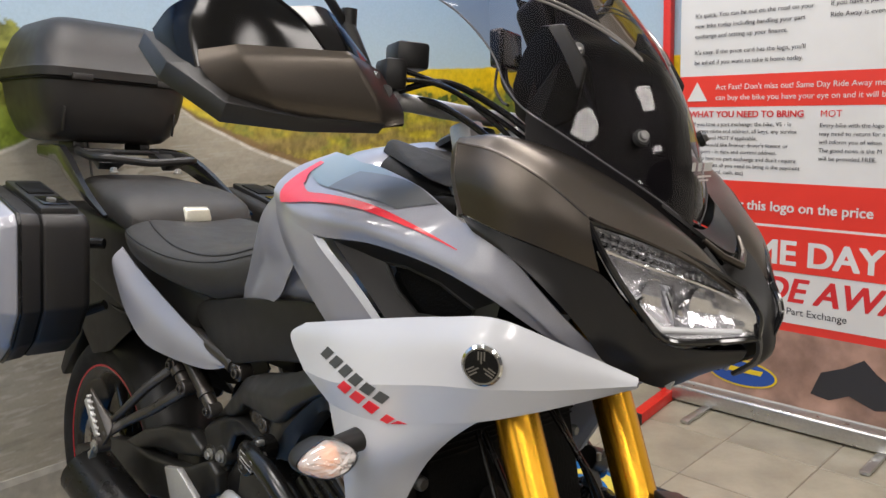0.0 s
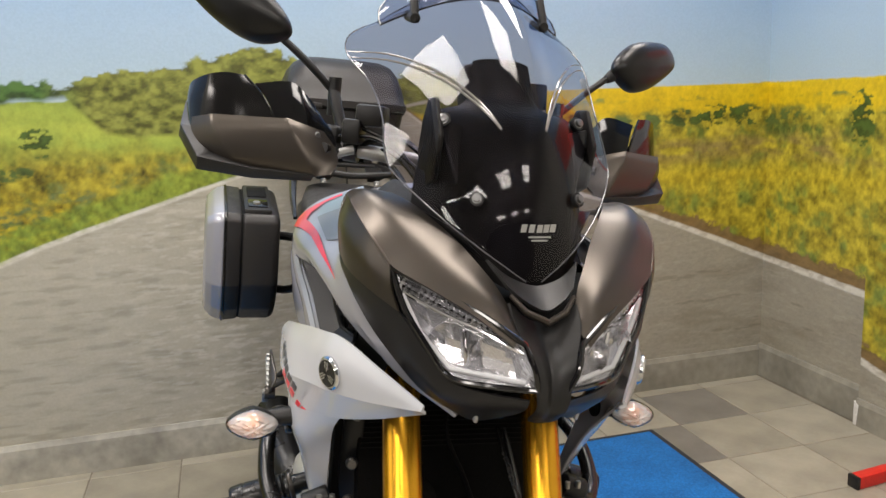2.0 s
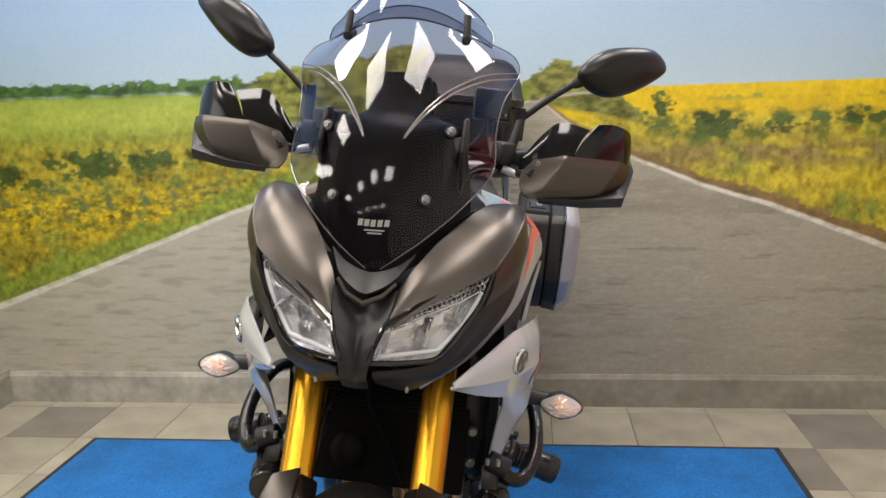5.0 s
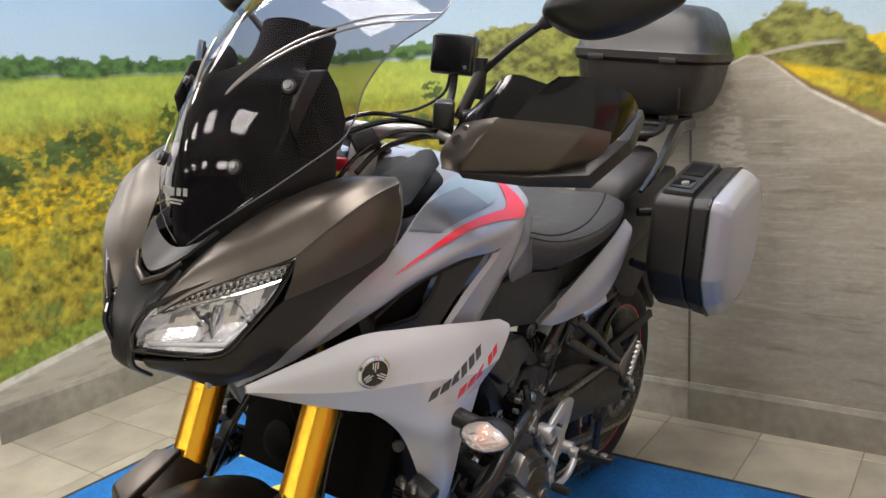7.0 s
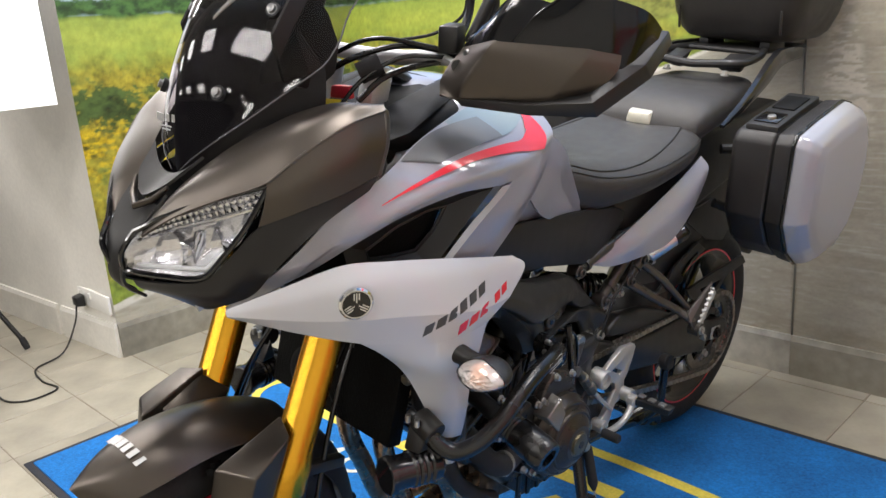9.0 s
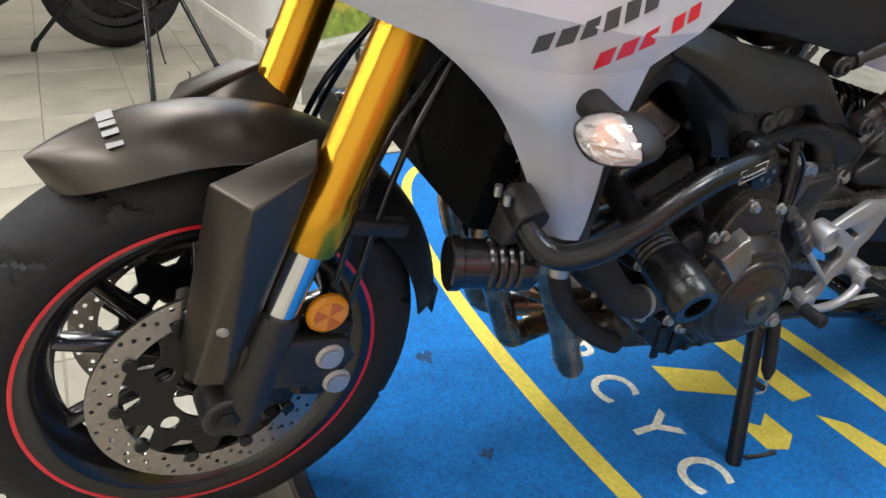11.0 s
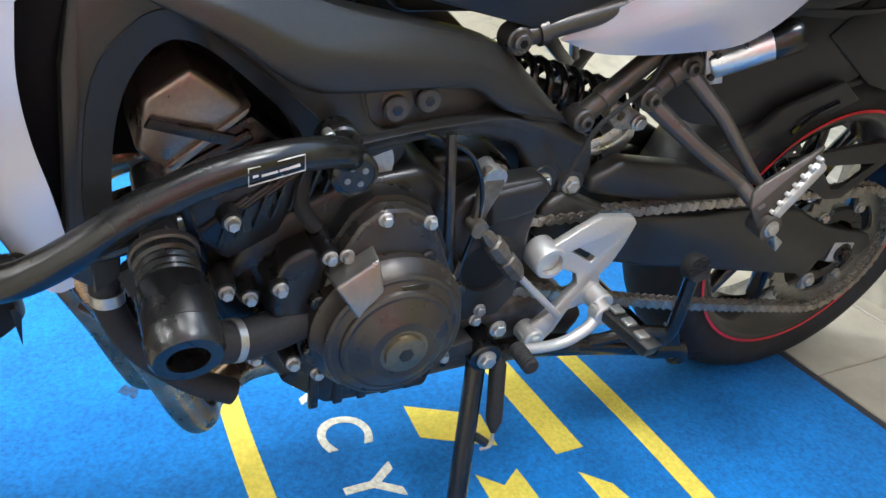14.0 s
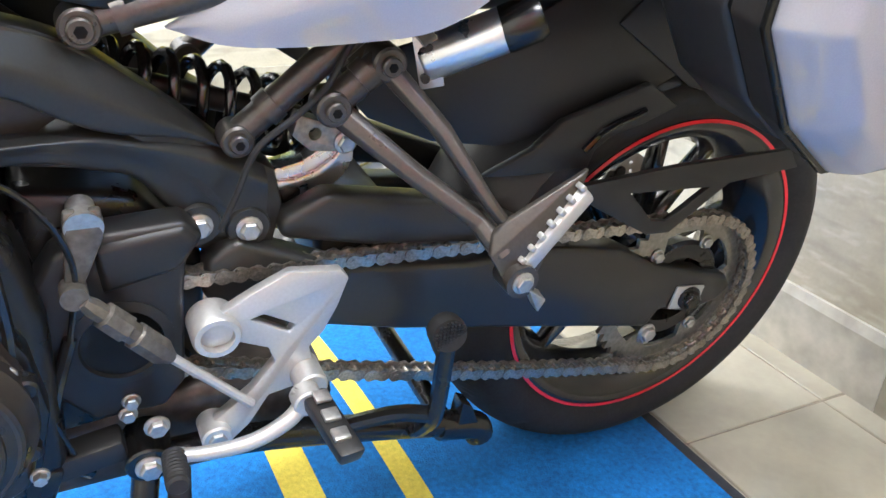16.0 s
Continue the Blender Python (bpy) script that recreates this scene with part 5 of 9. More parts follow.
# the turned-in rear edge of the wing
RETURN = [
    [(0.196, -0.505, 1.096), (0.226, -0.522, 1.099), (0.238, -0.532, 1.060), (0.237, -0.546, 1.019)],
    [(0.192, -0.496, 1.090), (0.219, -0.509, 1.091), (0.229, -0.518, 1.056), (0.229, -0.532, 1.015)],
    [(0.165, -0.496, 1.080), (0.195, -0.500, 1.080), (0.200, -0.508, 1.052), (0.205, -0.520, 1.010)],
]
pair("cowl_return", RETURN, M_GUN, "", 14, 8)
for s in (-1, 1):
    ch = hull([(s * a, b, c) for a, b, c in ((0.03, -0.775, 0.872), (0.10, -0.725, 0.855), (0.10, -0.705, 0.838), (0.04, -0.735, 0.838), (0.10, -0.66, 0.845), (0.03, -0.69, 0.845), (0.03, -0.76, 0.885))], 0.004)
    bp("chin_duct", ch, M_GLOSS, "gloss black chin duct")
    bp("chin_tab", box((0.006, 0.012, 0.022), (s * 0.078, -0.729, 0.845), (20, 0, 0), 0.002), M_ALU)
# centre of the nose
NOSE = [
    [(-0.062, -0.745, 0.992), (-0.058, -0.770, 0.965), (-0.050, -0.788, 0.935), (-0.040, -0.796, 0.905), (-0.032, -0.796, 0.878), (-0.03, -0.77, 0.855)],
    [(-0.030, -0.742, 0.972), (-0.028, -0.770, 0.950), (-0.022, -0.788, 0.925), (-0.018, -0.795, 0.900), (-0.016, -0.794, 0.874), (-0.015, -0.77, 0.853)],
    [(0.0, -0.735, 0.965), (0.0, -0.762, 0.945), (0.0, -0.780, 0.920), (0.0, -0.789, 0.897), (0.0, -0.790, 0.872), (0.0, -0.768, 0.852)],
    [(0.030, -0.742, 0.972), (0.028, -0.770, 0.950), (0.022, -0.788, 0.925), (0.018, -0.795, 0.900), (0.016, -0.794, 0.874), (0.015, -0.77, 0.853)],
    [(0.062, -0.745, 0.992), (0.058, -0.770, 0.965), (0.050, -0.788, 0.935), (0.040, -0.796, 0.905), (0.032, -0.796, 0.878), (0.03, -0.77, 0.855)],
]
bp("nose_centre", Surf([[(p[0] * (0.85 if i < 2 else 0.68), p[1] - (0.0 if i < 2 else 0.004), p[2]) for i, p in enumerate(r)] for r in NOSE]).mesh(20, 16, -0.004), M_BLACK, "satin black nose between the headlights")
bp("beak_trim", tube([(-0.048, -0.742, 1.002), (-0.03, -0.757, 0.985), (0.0, -0.768, 0.974), (0.03, -0.757, 0.985), (0.048, -0.742, 1.002)], lambda f: 0.003 + 0.002 * math.sin(math.pi * f), 10, smooth=False), M_GUN, "small gunmetal beak below the screen")
VEE = [
    [(-0.05, -0.735, 1.012), (-0.03, -0.748, 0.998), (0.0, -0.757, 0.987), (0.03, -0.748, 0.998), (0.05, -0.735, 1.012)],
    [(-0.07, -0.70, 1.04), (-0.04, -0.712, 1.02), (0.0, -0.718, 1.01), (0.04, -0.712, 1.02), (0.07, -0.70, 1.04)],
]
bp("beak_panel", Surf(VEE).mesh(20, 6, 0.004), M_BLACK, "satin black panel under the screen")


bp("headlight_housing", hull([(x * a, b, c) for x in (-1, 1) for a, b, c in ((0.165, -0.655, 0.985), (0.10, -0.71, 0.905), (0.05, -0.735, 0.945), (0.15, -0.60, 0.905), (0.17, -0.55, 1.0), (0.12, -0.69, 0.99))], 0.01), M_NEARBLACK, "black headlight housing")


# headlights
def headlight(s):
    c = {"to": (0.192, -0.681, 1.022), "ti": (0.042, -0.790, 0.953), "bi": (0.022, -0.802, 0.899), "bm": (0.122, -0.744, 0.898)}
    S = lambda p: Vector((s * p[0], p[1], p[2]))
    to, ti, bi, bmid = (Vector(c[k]) for k in ("to", "ti", "bi", "bm"))
    out = bmid.lerp(to, 0.5) + Vector((0.006, -0.004, -0.006))
    top = [to, to.lerp(ti, 0.33) + Vector((0, -0.006, 0.004)), to.lerp(ti, 0.66) + Vector((0, -0.006, 0.004)), ti]
    low = [Vector((0.149, -0.723, 0.931)), bmid, bmid.lerp(bi, 0.5) + Vector((0, -0.004, -0.002)), bi]
    mid = [(a + b) / 2 + Vector((0.0, -0.010, 0.0)) for a, b in zip([Vector((0.190, -0.686, 1.010))] + top[1:], low)]
    mid[0] = Vector((0.176, -0.703, 0.974))
    rows = [[S(p) for p in r] for r in (top, mid, low)]
    surf = Surf(rows)
    sgn = 1 if s > 0 else -1
    edge = [surf.at(i / 16, 0) for i in range(17)] + [surf.at(1, j / 6) for j in range(1, 7)] + [surf.at(1 - i / 16, 1) for i in range(1, 17)] + [surf.at(0, 1 - j / 6) for j in range(1, 6)]
    rim = bp("headlight", tube(edge + [edge[0]], 0.0040, 8, smooth=False), M_GLOSS, "twin-reflector headlight in a black bezel")
    bp("lens", surf.mesh(20, 12, 0.0), M_LENS, "clear headlight lens", rim).visible_shadow = False
    # reflector bowl
    deep = Vector((s * -0.006, 0.030, 0.004))
    grid = []
    for j in range(11):
        row = []
        for i in range(21):
            p = surf.at(i / 20, j / 10)
            f = min(i, 20 - i, 3) / 3.0 * min(j, 10 - j, 3) / 3.0
            facet = random.Random((i // 4) * 31 + (j // 3) * 7)
            row.append(p + Vector((0, 0.004, 0)) + deep * f * (0.75 + 0.25 * facet.random() + 0.06 * (i % 4) * facet.uniform(-1, 1)))
        grid.append(row)
    bp("reflector_bowl", shell(bmesh.new(), grid, 0.0), M_SILVERBOWL, "bright faceted reflector bowl", rim, angle=8)
    # light-guide strip of small cells along the top and along the outside
    bm = None
    for i in range(22):
        f = 0.03 + 0.92 * i / 21
        for q in (0.10, 0.19):
            p = surf.at(f, q) + Vector((0, 0.012, 0))
            bm = hull([p + Vector((x * 0.0028, y * 0.003, z * 0.0028)) for x in (-1, 1) for y in (-1, 1) for z in (-1, 1)] + [p + Vector((0, -0.006, 0))], 0, bm=bm)
    bp("light_strip", bm, M_REFL, "row of clear position-light cells", rim)
    bp("guide_edge", tube([surf.at(0.05 + 0.92 * i / 14, 0.27) + Vector((0, 0.012, 0)) for i in range(15)], 0.0028, 8, smooth=False), M_REFL, "", rim)
    bp("guide_lower", tube([surf.at(0.04, 0.3) + Vector((0, 0.01, 0)), surf.at(0.06, 0.75) + Vector((0, 0.01, 0)), surf.at(0.35, 0.9) + Vector((0, 0.01, 0)), surf.at(0.93, 0.9) + Vector((0, 0.01, 0))], 0.0035, 8, smooth=False), M_LENSPLASTIC, "clear light guide", rim)
    # two lamp bowls split by a dark web
    for f, r in ((0.36, 0.026), (0.66, 0.024)):
        p = surf.at(f, 0.62) + Vector((0, 0.052, 0))
        q = p + Vector((0, -0.03, 0))
        bowl = lathe(p, q, [(0, 0.004), (0.15, 0.012), (0.5, r * 0.85), (1, r)], 12, cap=False)
        bp("lamp_bowl", bowl, M_REFL, "faceted chrome lamp bowl", rim)
        bp("lamp_hood", lathe(p, p + Vector((0, -0.02, 0)), [(0, 0.006), (0.8, 0.006), (1, 0.004)], 16), M_REFL, "bright lamp hood", rim)
    a, b = surf.at(0.51, 0.38), surf.at(0.50, 0.88)
    bp("lamp_web", hull([p + Vector((x * 0.003, y, 0)) for p in (a, b) for x in (-1, 1) for y in (0.02, 0.05)], 0.001), M_REFL, "", rim)


M_REFL = mat("chrome_reflector", (0.82, 0.82, 0.84), 0.09, 1.0, bump=0.25, bump_scale=90)
M_LENSPLASTIC = mat("light_guide_plastic", (0.85, 0.86, 0.88), 0.15)
headlight(1)
headlight(-1)

# windscreen
M_FOLD_GLINT = mat("fold_highlight_acrylic", (0.20, 0.19, 0.18), 0.08, coat=0.6)

def screen_point(a, f):
    """a: -1..1 across, f: 0..1 from the foot to the top."""
    wc = 1.004 + 0.412 * f
    half = Surf.along([Vector((x, 0, 0)) for x in (0.012, 0.115, 0.168, 0.178, 0.176, 0.184, 0.206, 0.196, 0.152)], f).x
    vc = Surf.along([Vector((x, 0, 0)) for x in (-0.708, -0.708, -0.700, -0.681, -0.652, -0.612, -0.566, -0.510, -0.448)], f).x
    back = 0.142 * (a * a + 0.020) ** 0.85 * (half / 0.19) ** 2
    rise = 0.033 * a * a * math.exp(-((f - 0.2) / 0.17) ** 2) - 0.054 * a * a * max(0.0, f - 0.62) ** 2 / 0.144
    return Vector((half * a, vc + back, wc + rise))


grid = [[screen_point(-1 + 2 * i / 56, j / 64) for i in range(57)] for j in range(65)]
screen = bp("windscreen", shell(bmesh.new(), grid, 0.0), M_SCREEN, "tall smoked touring windscreen")
edge = [screen_point(-1, j / 32) for j in range(33)] + [screen_point(-1 + 2 * i / 28, 1) for i in range(1, 29)] + [screen_point(1, 1 - j / 32) for j in range(1, 33)]
bp("screen_edge", tube(edge, 0.0012, 6, smooth=False), M_SCREENEDGE, "polished screen edge", screen)
# two pale strips on each side draw in the highlight along the fold
for s in (-1, 1):
    for da, df, name_ in ((0.0, 0.0, "screen_fold"), (0.035, -0.012, "screen_crease")):
        fold = []
        for k in range(17):
            q = Surf.along([Vector(x) for x in ((0.995, 0.765, 0), (0.75, 0.738, 0), (0.56, 0.68, 0), (0.385, 0.603, 0), (0.27, 0.54, 0), (0.20, 0.49, 0))], k / 16)
            side_ = 1 - k / 16
            fold.append(screen_point(s * min(q.x + da * side_, 0.995), q.y + df * side_ * 2 + df * 0.4) + Vector((0, -0.001, 0)))
        bp(name_, tube(fold, lambda f: 0.0008 + 0.0030 * f * (1.25 - f), 8, smooth=False), M_FOLD_GLINT, "pale strip drawn as the highlight on the screen's fold", screen)
    for u, v, w in ((0.106, -0.594, 1.212), (0.077, -0.669, 1.113)):
        d = Vector((s * 0.35, -0.8, 0.45)).normalized()
        p = Vector((s * u, v, w)) + d * 0.006
        b = lathe(p, p + d * 0.007, [(0, 0.0072), (0.3, 0.0072), (0.35, 0.0058), (0.9, 0.0058), (1, 0.004)], 20)
        ob = bp("screen_screw", b, M_SCREW, "steel button screw in a black grommet", screen)
        bp("grommet", lathe(p - d * 0.006, p + d * 0.0015, [(0, 0.0095), (1, 0.0102)], 20), M_RUBBER, "", ob)
for k in range(5):
    x = -0.022 + 0.011 * k
    one = hull([Vector((x + dx, -0.7165, 1.083 + dz)) + Vector((0, abs(x) * 0.2 + (dy - 0.4) * 0.001, 0)) for dx, dz in ((-0.0045, -0.005), (0.0035, -0.005), (0.0055, 0.005), (-0.0025, 0.005)) for dy in (0, 1)], 0)
    bp("mark_bar", one, M_SILVERPRINT, "", screen)
for wide, y, z in ((0.034, -0.7145, 1.072), (0.024, -0.7140, 1.0675)):
    bp("mark_line", box((wide, 0.001, 0.002), (0.002, y, z)), M_SILVERPRINT, "", screen)

# clip-on spoiler above the screen
def spoiler_point(a, f):
    w = 1.394 - 0.040 * a * a + 0.057 * f * (1 - 0.25 * a ** 6)
    half = 0.158 - 0.006 * f - 0.030 * max(0.0, f - 0.6) - 0.020 * max(0.0, 0.15 - f)
    return Vector((half * a, -0.462 + 0.034 * f + 0.068 * a * a, w))


grid = [[spoiler_point(-1 + 2 * i / 24, j / 6) for i in range(25)] for j in range(7)]
spoiler = bp("screen_spoiler", shell(bmesh.new(), grid, 0.0), M_SPOILER, "dark smoked clip-on spoiler")
ring = [spoiler_point(-1 + 2 * i / 24, 0) for i in range(25)] + [spoiler_point(1, j / 6) for j in range(1, 7)] + [spoiler_point(1 - 2 * i / 24, 1) for i in range(1, 25)] + [spoiler_point(-1, 1 - j / 6) for j in range(1, 7)]
bp("spoiler_edge", tube(ring, 0.0014, 6, smooth=False), M_GLOSS, "", spoiler)
for s in (-1, 1):
    cl = tube([(s * 0.113, -0.440, 1.356), (s * 0.113, -0.438, 1.374), (s * 0.112, -0.424, 1.404)], 0.0065, 12)
    rod((s * 0.113, -0.446, 1.362), (s * 0.113, -0.40, 1.370), 0.008, 14, bm=cl, ch=0.001)
    bp("spoiler_clip", cl, M_BLACK, "black spoiler clamp", spoiler)
# the whole screen sits slightly rolled on its brackets
ROLL = Matrix.Translation((0, 0, 1.04)) @ Matrix.Rotation(-0.042, 4, "Y") @ Matrix.Translation((0, 0, -1.04))
for ob in (screen, spoiler, *screen.children_recursive, *spoiler.children_recursive):
    ob.data.transform(ROLL)

# black inner panel and instrument cowl behind the screen
INNER_R = [
    [(0.150, -0.575, 1.05), (0.142, -0.560, 1.13), (0.128, -0.562, 1.19), (0.116, -0.560, 1.222), (0.064, -0.545, 1.240), (0.050, -0.525, 1.298)],
    [(0.08, -0.678, 1.02), (0.080, -0.672, 1.09), (0.080, -0.645, 1.17), (0.070, -0.612, 1.218), (0.042, -0.565, 1.244), (0.032, -0.529, 1.302)],
]
INNER = [[(-u, v, w) for u, v, w in r] for r in INNER_R] + [[(0, -0.708, 0.99), (0, -0.703, 1.06), (0, -0.688, 1.16), (0, -0.635, 1.216), (0, -0.570, 1.246), (0, -0.531, 1.304)]] + INNER_R[::-1]
inner = bp("inner_cowl", Surf([[(u * 0.96, v + 0.014, w) for u, v, w in r] for r in INNER]).mesh(24, 20, -0.006), M_COWL, "black inner cowl behind the screen")
bp("instrument_pod", box((0.115, 0.05, 0.085), (0.0, -0.492, 1.250), (-28, 0, 0), 0.012, 3), M_COWL, "black instrument pod", inner)
for s in (-1, 1):
    bp("cowl_wing", plate([(-0.585, 1.240), (-0.550, 1.240), (-0.528, 1.212), (-0.513, 1.172), (-0.520, 1.135), (-0.555, 1.112), (-0.605, 1.130), (-0.620, 1.190)], 0.008, lambda p, q, n: (s * (0.122 + n), p, q), 0.004), M_COWL, "", inner)
bp("instrument_panel", box((0.095, 0.003, 0.065), (0.0, -0.467, 1.263), (-28, 0, 0)), M_GLOSS, "", inner)
for s in (-1, 1):
    bp("screen_bracket", hull([(s * a, b, c) for a, b, c in ((0.085, -0.60, 1.205), (0.125, -0.595, 1.215), (0.135, -0.55, 1.15), (0.13, -0.54, 1.12), (0.09, -0.63, 1.11), (0.10, -0.57, 1.20))], 0.004), M_BLACK, "", inner)
    bp("duct_panel", hull([(s * a, b, c) for a, b, c in ((0.10, -0.64, 1.07), (0.15, -0.575, 1.095), (0.15, -0.50, 1.09), (0.06, -0.60, 1.03), (0.06, -0.69, 1.03), (0.12, -0.48, 1.05))], 0.004), M_BLACK, "", inner)

# grey side panels with the air duct
UPPER = [
    [(0.140, -0.190, 1.082), (0.150, -0.270, 1.070), (0.178, -0.360, 1.058), (0.205, -0.450, 1.040), (0.228, -0.530, 1.012), (0.222, -0.592, 0.985), (0.178, -0.660, 0.905), (0.095, -0.700, 0.832)],
    [(0.205, -0.185, 1.058), (0.222, -0.265, 1.042), (0.234, -0.350, 1.030), (0.239, -0.440, 1.013), (0.238, -0.520, 0.988), (0.227, -0.588, 0.955), (0.176, -0.652, 0.882), (0.098, -0.694, 0.828)],
    [(0.246, -0.190, 1.030), (0.266, -0.265, 1.012), (0.270, -0.340, 1.000), (0.262, -0.420, 0.990), (0.248, -0.507, 0.968), (0.229, -0.580, 0.940), (0.178, -0.640, 0.893), (0.100, -0.690, 0.838)],
    [(0.252, -0.200, 1.004), (0.272, -0.262, 0.990), (0.270, -0.325, 0.973), (0.256, -0.405, 0.972), (0.243, -0.500, 0.957), (0.226, -0.575, 0.930), (0.178, -0.632, 0.885), (0.100, -0.686, 0.835)],
]
(side_l, side_ob), (side_r, side_ob2) = pair("side_panel", UPPER, M_GREY, "blue-grey tank side panel", 44, 16)
LIMB = [
    [(0.246, -0.190, 1.028), (0.252, -0.205, 0.985), (0.252, -0.232, 0.940), (0.248, -0.272, 0.895), (0.244, -0.320, 0.850)],
    [(0.268, -0.262, 1.004), (0.272, -0.262, 0.975), (0.268, -0.288, 0.935), (0.258, -0.325, 0.895), (0.252, -0.365, 0.855)],
    [(0.271, -0.318, 0.972), (0.269, -0.330, 0.958), (0.262, -0.362, 0.928), (0.255, -0.395, 0.897), (0.249, -0.425, 0.868)],
]
for s in (1, -1):
    sidep = side_ob if s > 0 else side_ob2
    surf = side_l if s > 0 else side_r
    f = Surf([[(s * u, v, w) for u, v, w in r] for r in LIMB])
    bp("side_panel_limb", f.mesh(20, 10, -0.003 * s), M_GREY, "blue-grey limb behind the air duct", sidep)
    strip = Surf([[(s * u, v, w) for u, v, w in ((0.2725, -0.320, 0.971), (0.2705, -0.333, 0.957), (0.2635, -0.365, 0.928), (0.2565, -0.398, 0.897), (0.2505, -0.428, 0.868))], [(s * u, v, w) for u, v, w in ((0.267, -0.333, 0.970), (0.263, -0.350, 0.952), (0.255, -0.381, 0.924), (0.249, -0.411, 0.895), (0.244, -0.438, 0.867))]])
    bp("duct_trim", strip.mesh(16, 4, 0.002 * s), M_SILVERPAINT, "silver trim blade in the duct", sidep)
    # funnel of the duct: a satin frame that falls inwards to a small mesh grille
    mouth = [(0.262, -0.345, 0.970), (0.252, -0.415, 0.972), (0.232, -0.505, 0.956), (0.214, -0.590, 0.925), (0.220, -0.580, 0.872), (0.232, -0.500, 0.862), (0.238, -0.448, 0.860), (0.248, -0.395, 0.915)]
    well = [(0.222, -0.405, 0.945), (0.218, -0.440, 0.944), (0.210, -0.490, 0.930), (0.202, -0.540, 0.905), (0.202, -0.535, 0.890), (0.206, -0.495, 0.886), (0.212, -0.455, 0.886), (0.218, -0.425, 0.912)]
    rings = []
    for k in range(5):
        q = k / 4
        rings.append([Vector((s * (a[0] + (b[0] - a[0]) * q), a[1] + (b[1] - a[1]) * q, a[2] + (b[2] - a[2]) * q)) for a, b in zip(mouth, well)])
    own = bmesh.new()
    vs = [[own.verts.new(p) for p in r] for r in rings]
    for r0, r1 in zip(vs, vs[1:]):
        for k in range(8):
            own.faces.new((r0[k], r0[(k + 1) % 8], r1[(k + 1) % 8], r1[k]))
    dob = bp("air_duct", own, M_NOSE, "black recessed air duct", sidep, angle=22)
    liner = Surf([[(s * u, v, w) for u, v, w in r] for r in (
        [(0.236, -0.330, 0.980), (0.230, -0.410, 0.978), (0.216, -0.505, 0.962), (0.196, -0.610, 0.930)],
        [(0.185, -0.350, 0.955), (0.185, -0.430, 0.945), (0.180, -0.505, 0.930), (0.172, -0.610, 0.905)],
        [(0.185, -0.400, 0.885), (0.185, -0.450, 0.870), (0.182, -0.520, 0.868), (0.176, -0.610, 0.866)],
        [(0.222, -0.430, 0.845), (0.222, -0.480, 0.845), (0.216, -0.530, 0.845), (0.200, -0.620, 0.845)])])
    bp("duct_liner", liner.mesh(16, 12, 0.003 * s), M_NEARBLACK, "", sidep)
    own = bmesh.new()
    own.faces.new([own.verts.new((s * (u - 0.012), v, w)) for u, v, w in well])
    rim_ = [(s * u, v, w) for u, v, w in well]
    bp("duct_grille", own, M_MESH, "fine black mesh", dob)
    bp("grille_rim", tube(rim_ + [rim_[0]], 0.0028, 6, smooth=False), M_BLACK, "", dob)

    # red swoosh, drawn as a strip over the panel
    def strip_on(lo, hi, n=28, lift=0.0012):
        grid = []
        for q in range(5):
            row = []
            for i in range(n + 1):
                f = i / n
                a = Surf.along([Vector((x[0], x[1], 0)) for x in lo], f)
                b = Surf.along([Vector((x[0], x[1], 0)) for x in hi], f)
                p = a.lerp(b, q / 4)
                row.append(surf.at(p.x, p.y, lift * (1 if s > 0 else -1)))
            grid.append(row)
        return shell(bmesh.new(), grid, 0.0)

    bp("red_decal", strip_on([(0.080, 0.80), (0.183, 0.612), (0.242, 0.55), (0.30, 0.505), (0.35, 0.480), (0.417, 0.470), (0.50, 0.440), (0.617, 0.375)], [(0.108, 0.45), (0.158, 0.497), (0.208, 0.4625), (0.275, 0.425), (0.35, 0.392), (0.425, 0.387), (0.492, 0.385), (0.617, 0.362)], lift=0.0022), M_RED, "red swoosh decal", sidep)
    bp("red_decal_tail", strip_on([(0.080, 0.80), (0.050, 0.6375), (0.048, 0.34), (0.035, 0.18)], [(0.108, 0.45), (0.106, 0.42), (0.078, 0.335), (0.055, 0.18)], lift=0.0022), M_RED, "red decal tail", sidep)
    # the teal of the first decal is a reflection on the gloss, put into its colour
    bp("grey_decal", strip_on([(0.03, 0.28), (0.16, 0.38), (0.28, 0.34)], [(0.02, 0.01), (0.14, 0.01), (0.30, 0.01)]), M_TEALSHEEN, "tank decal with the teal reflection of the gloss painted in", sidep)
    bp("dark_decal", strip_on([(0.20, 0.38), (0.32, 0.345), (0.42, 0.32)], [(0.20, 0.12), (0.36, 0.02), (0.50, 0.02)], lift=0.0016), M_TANK_DARK, "dark grey tank decal", sidep)

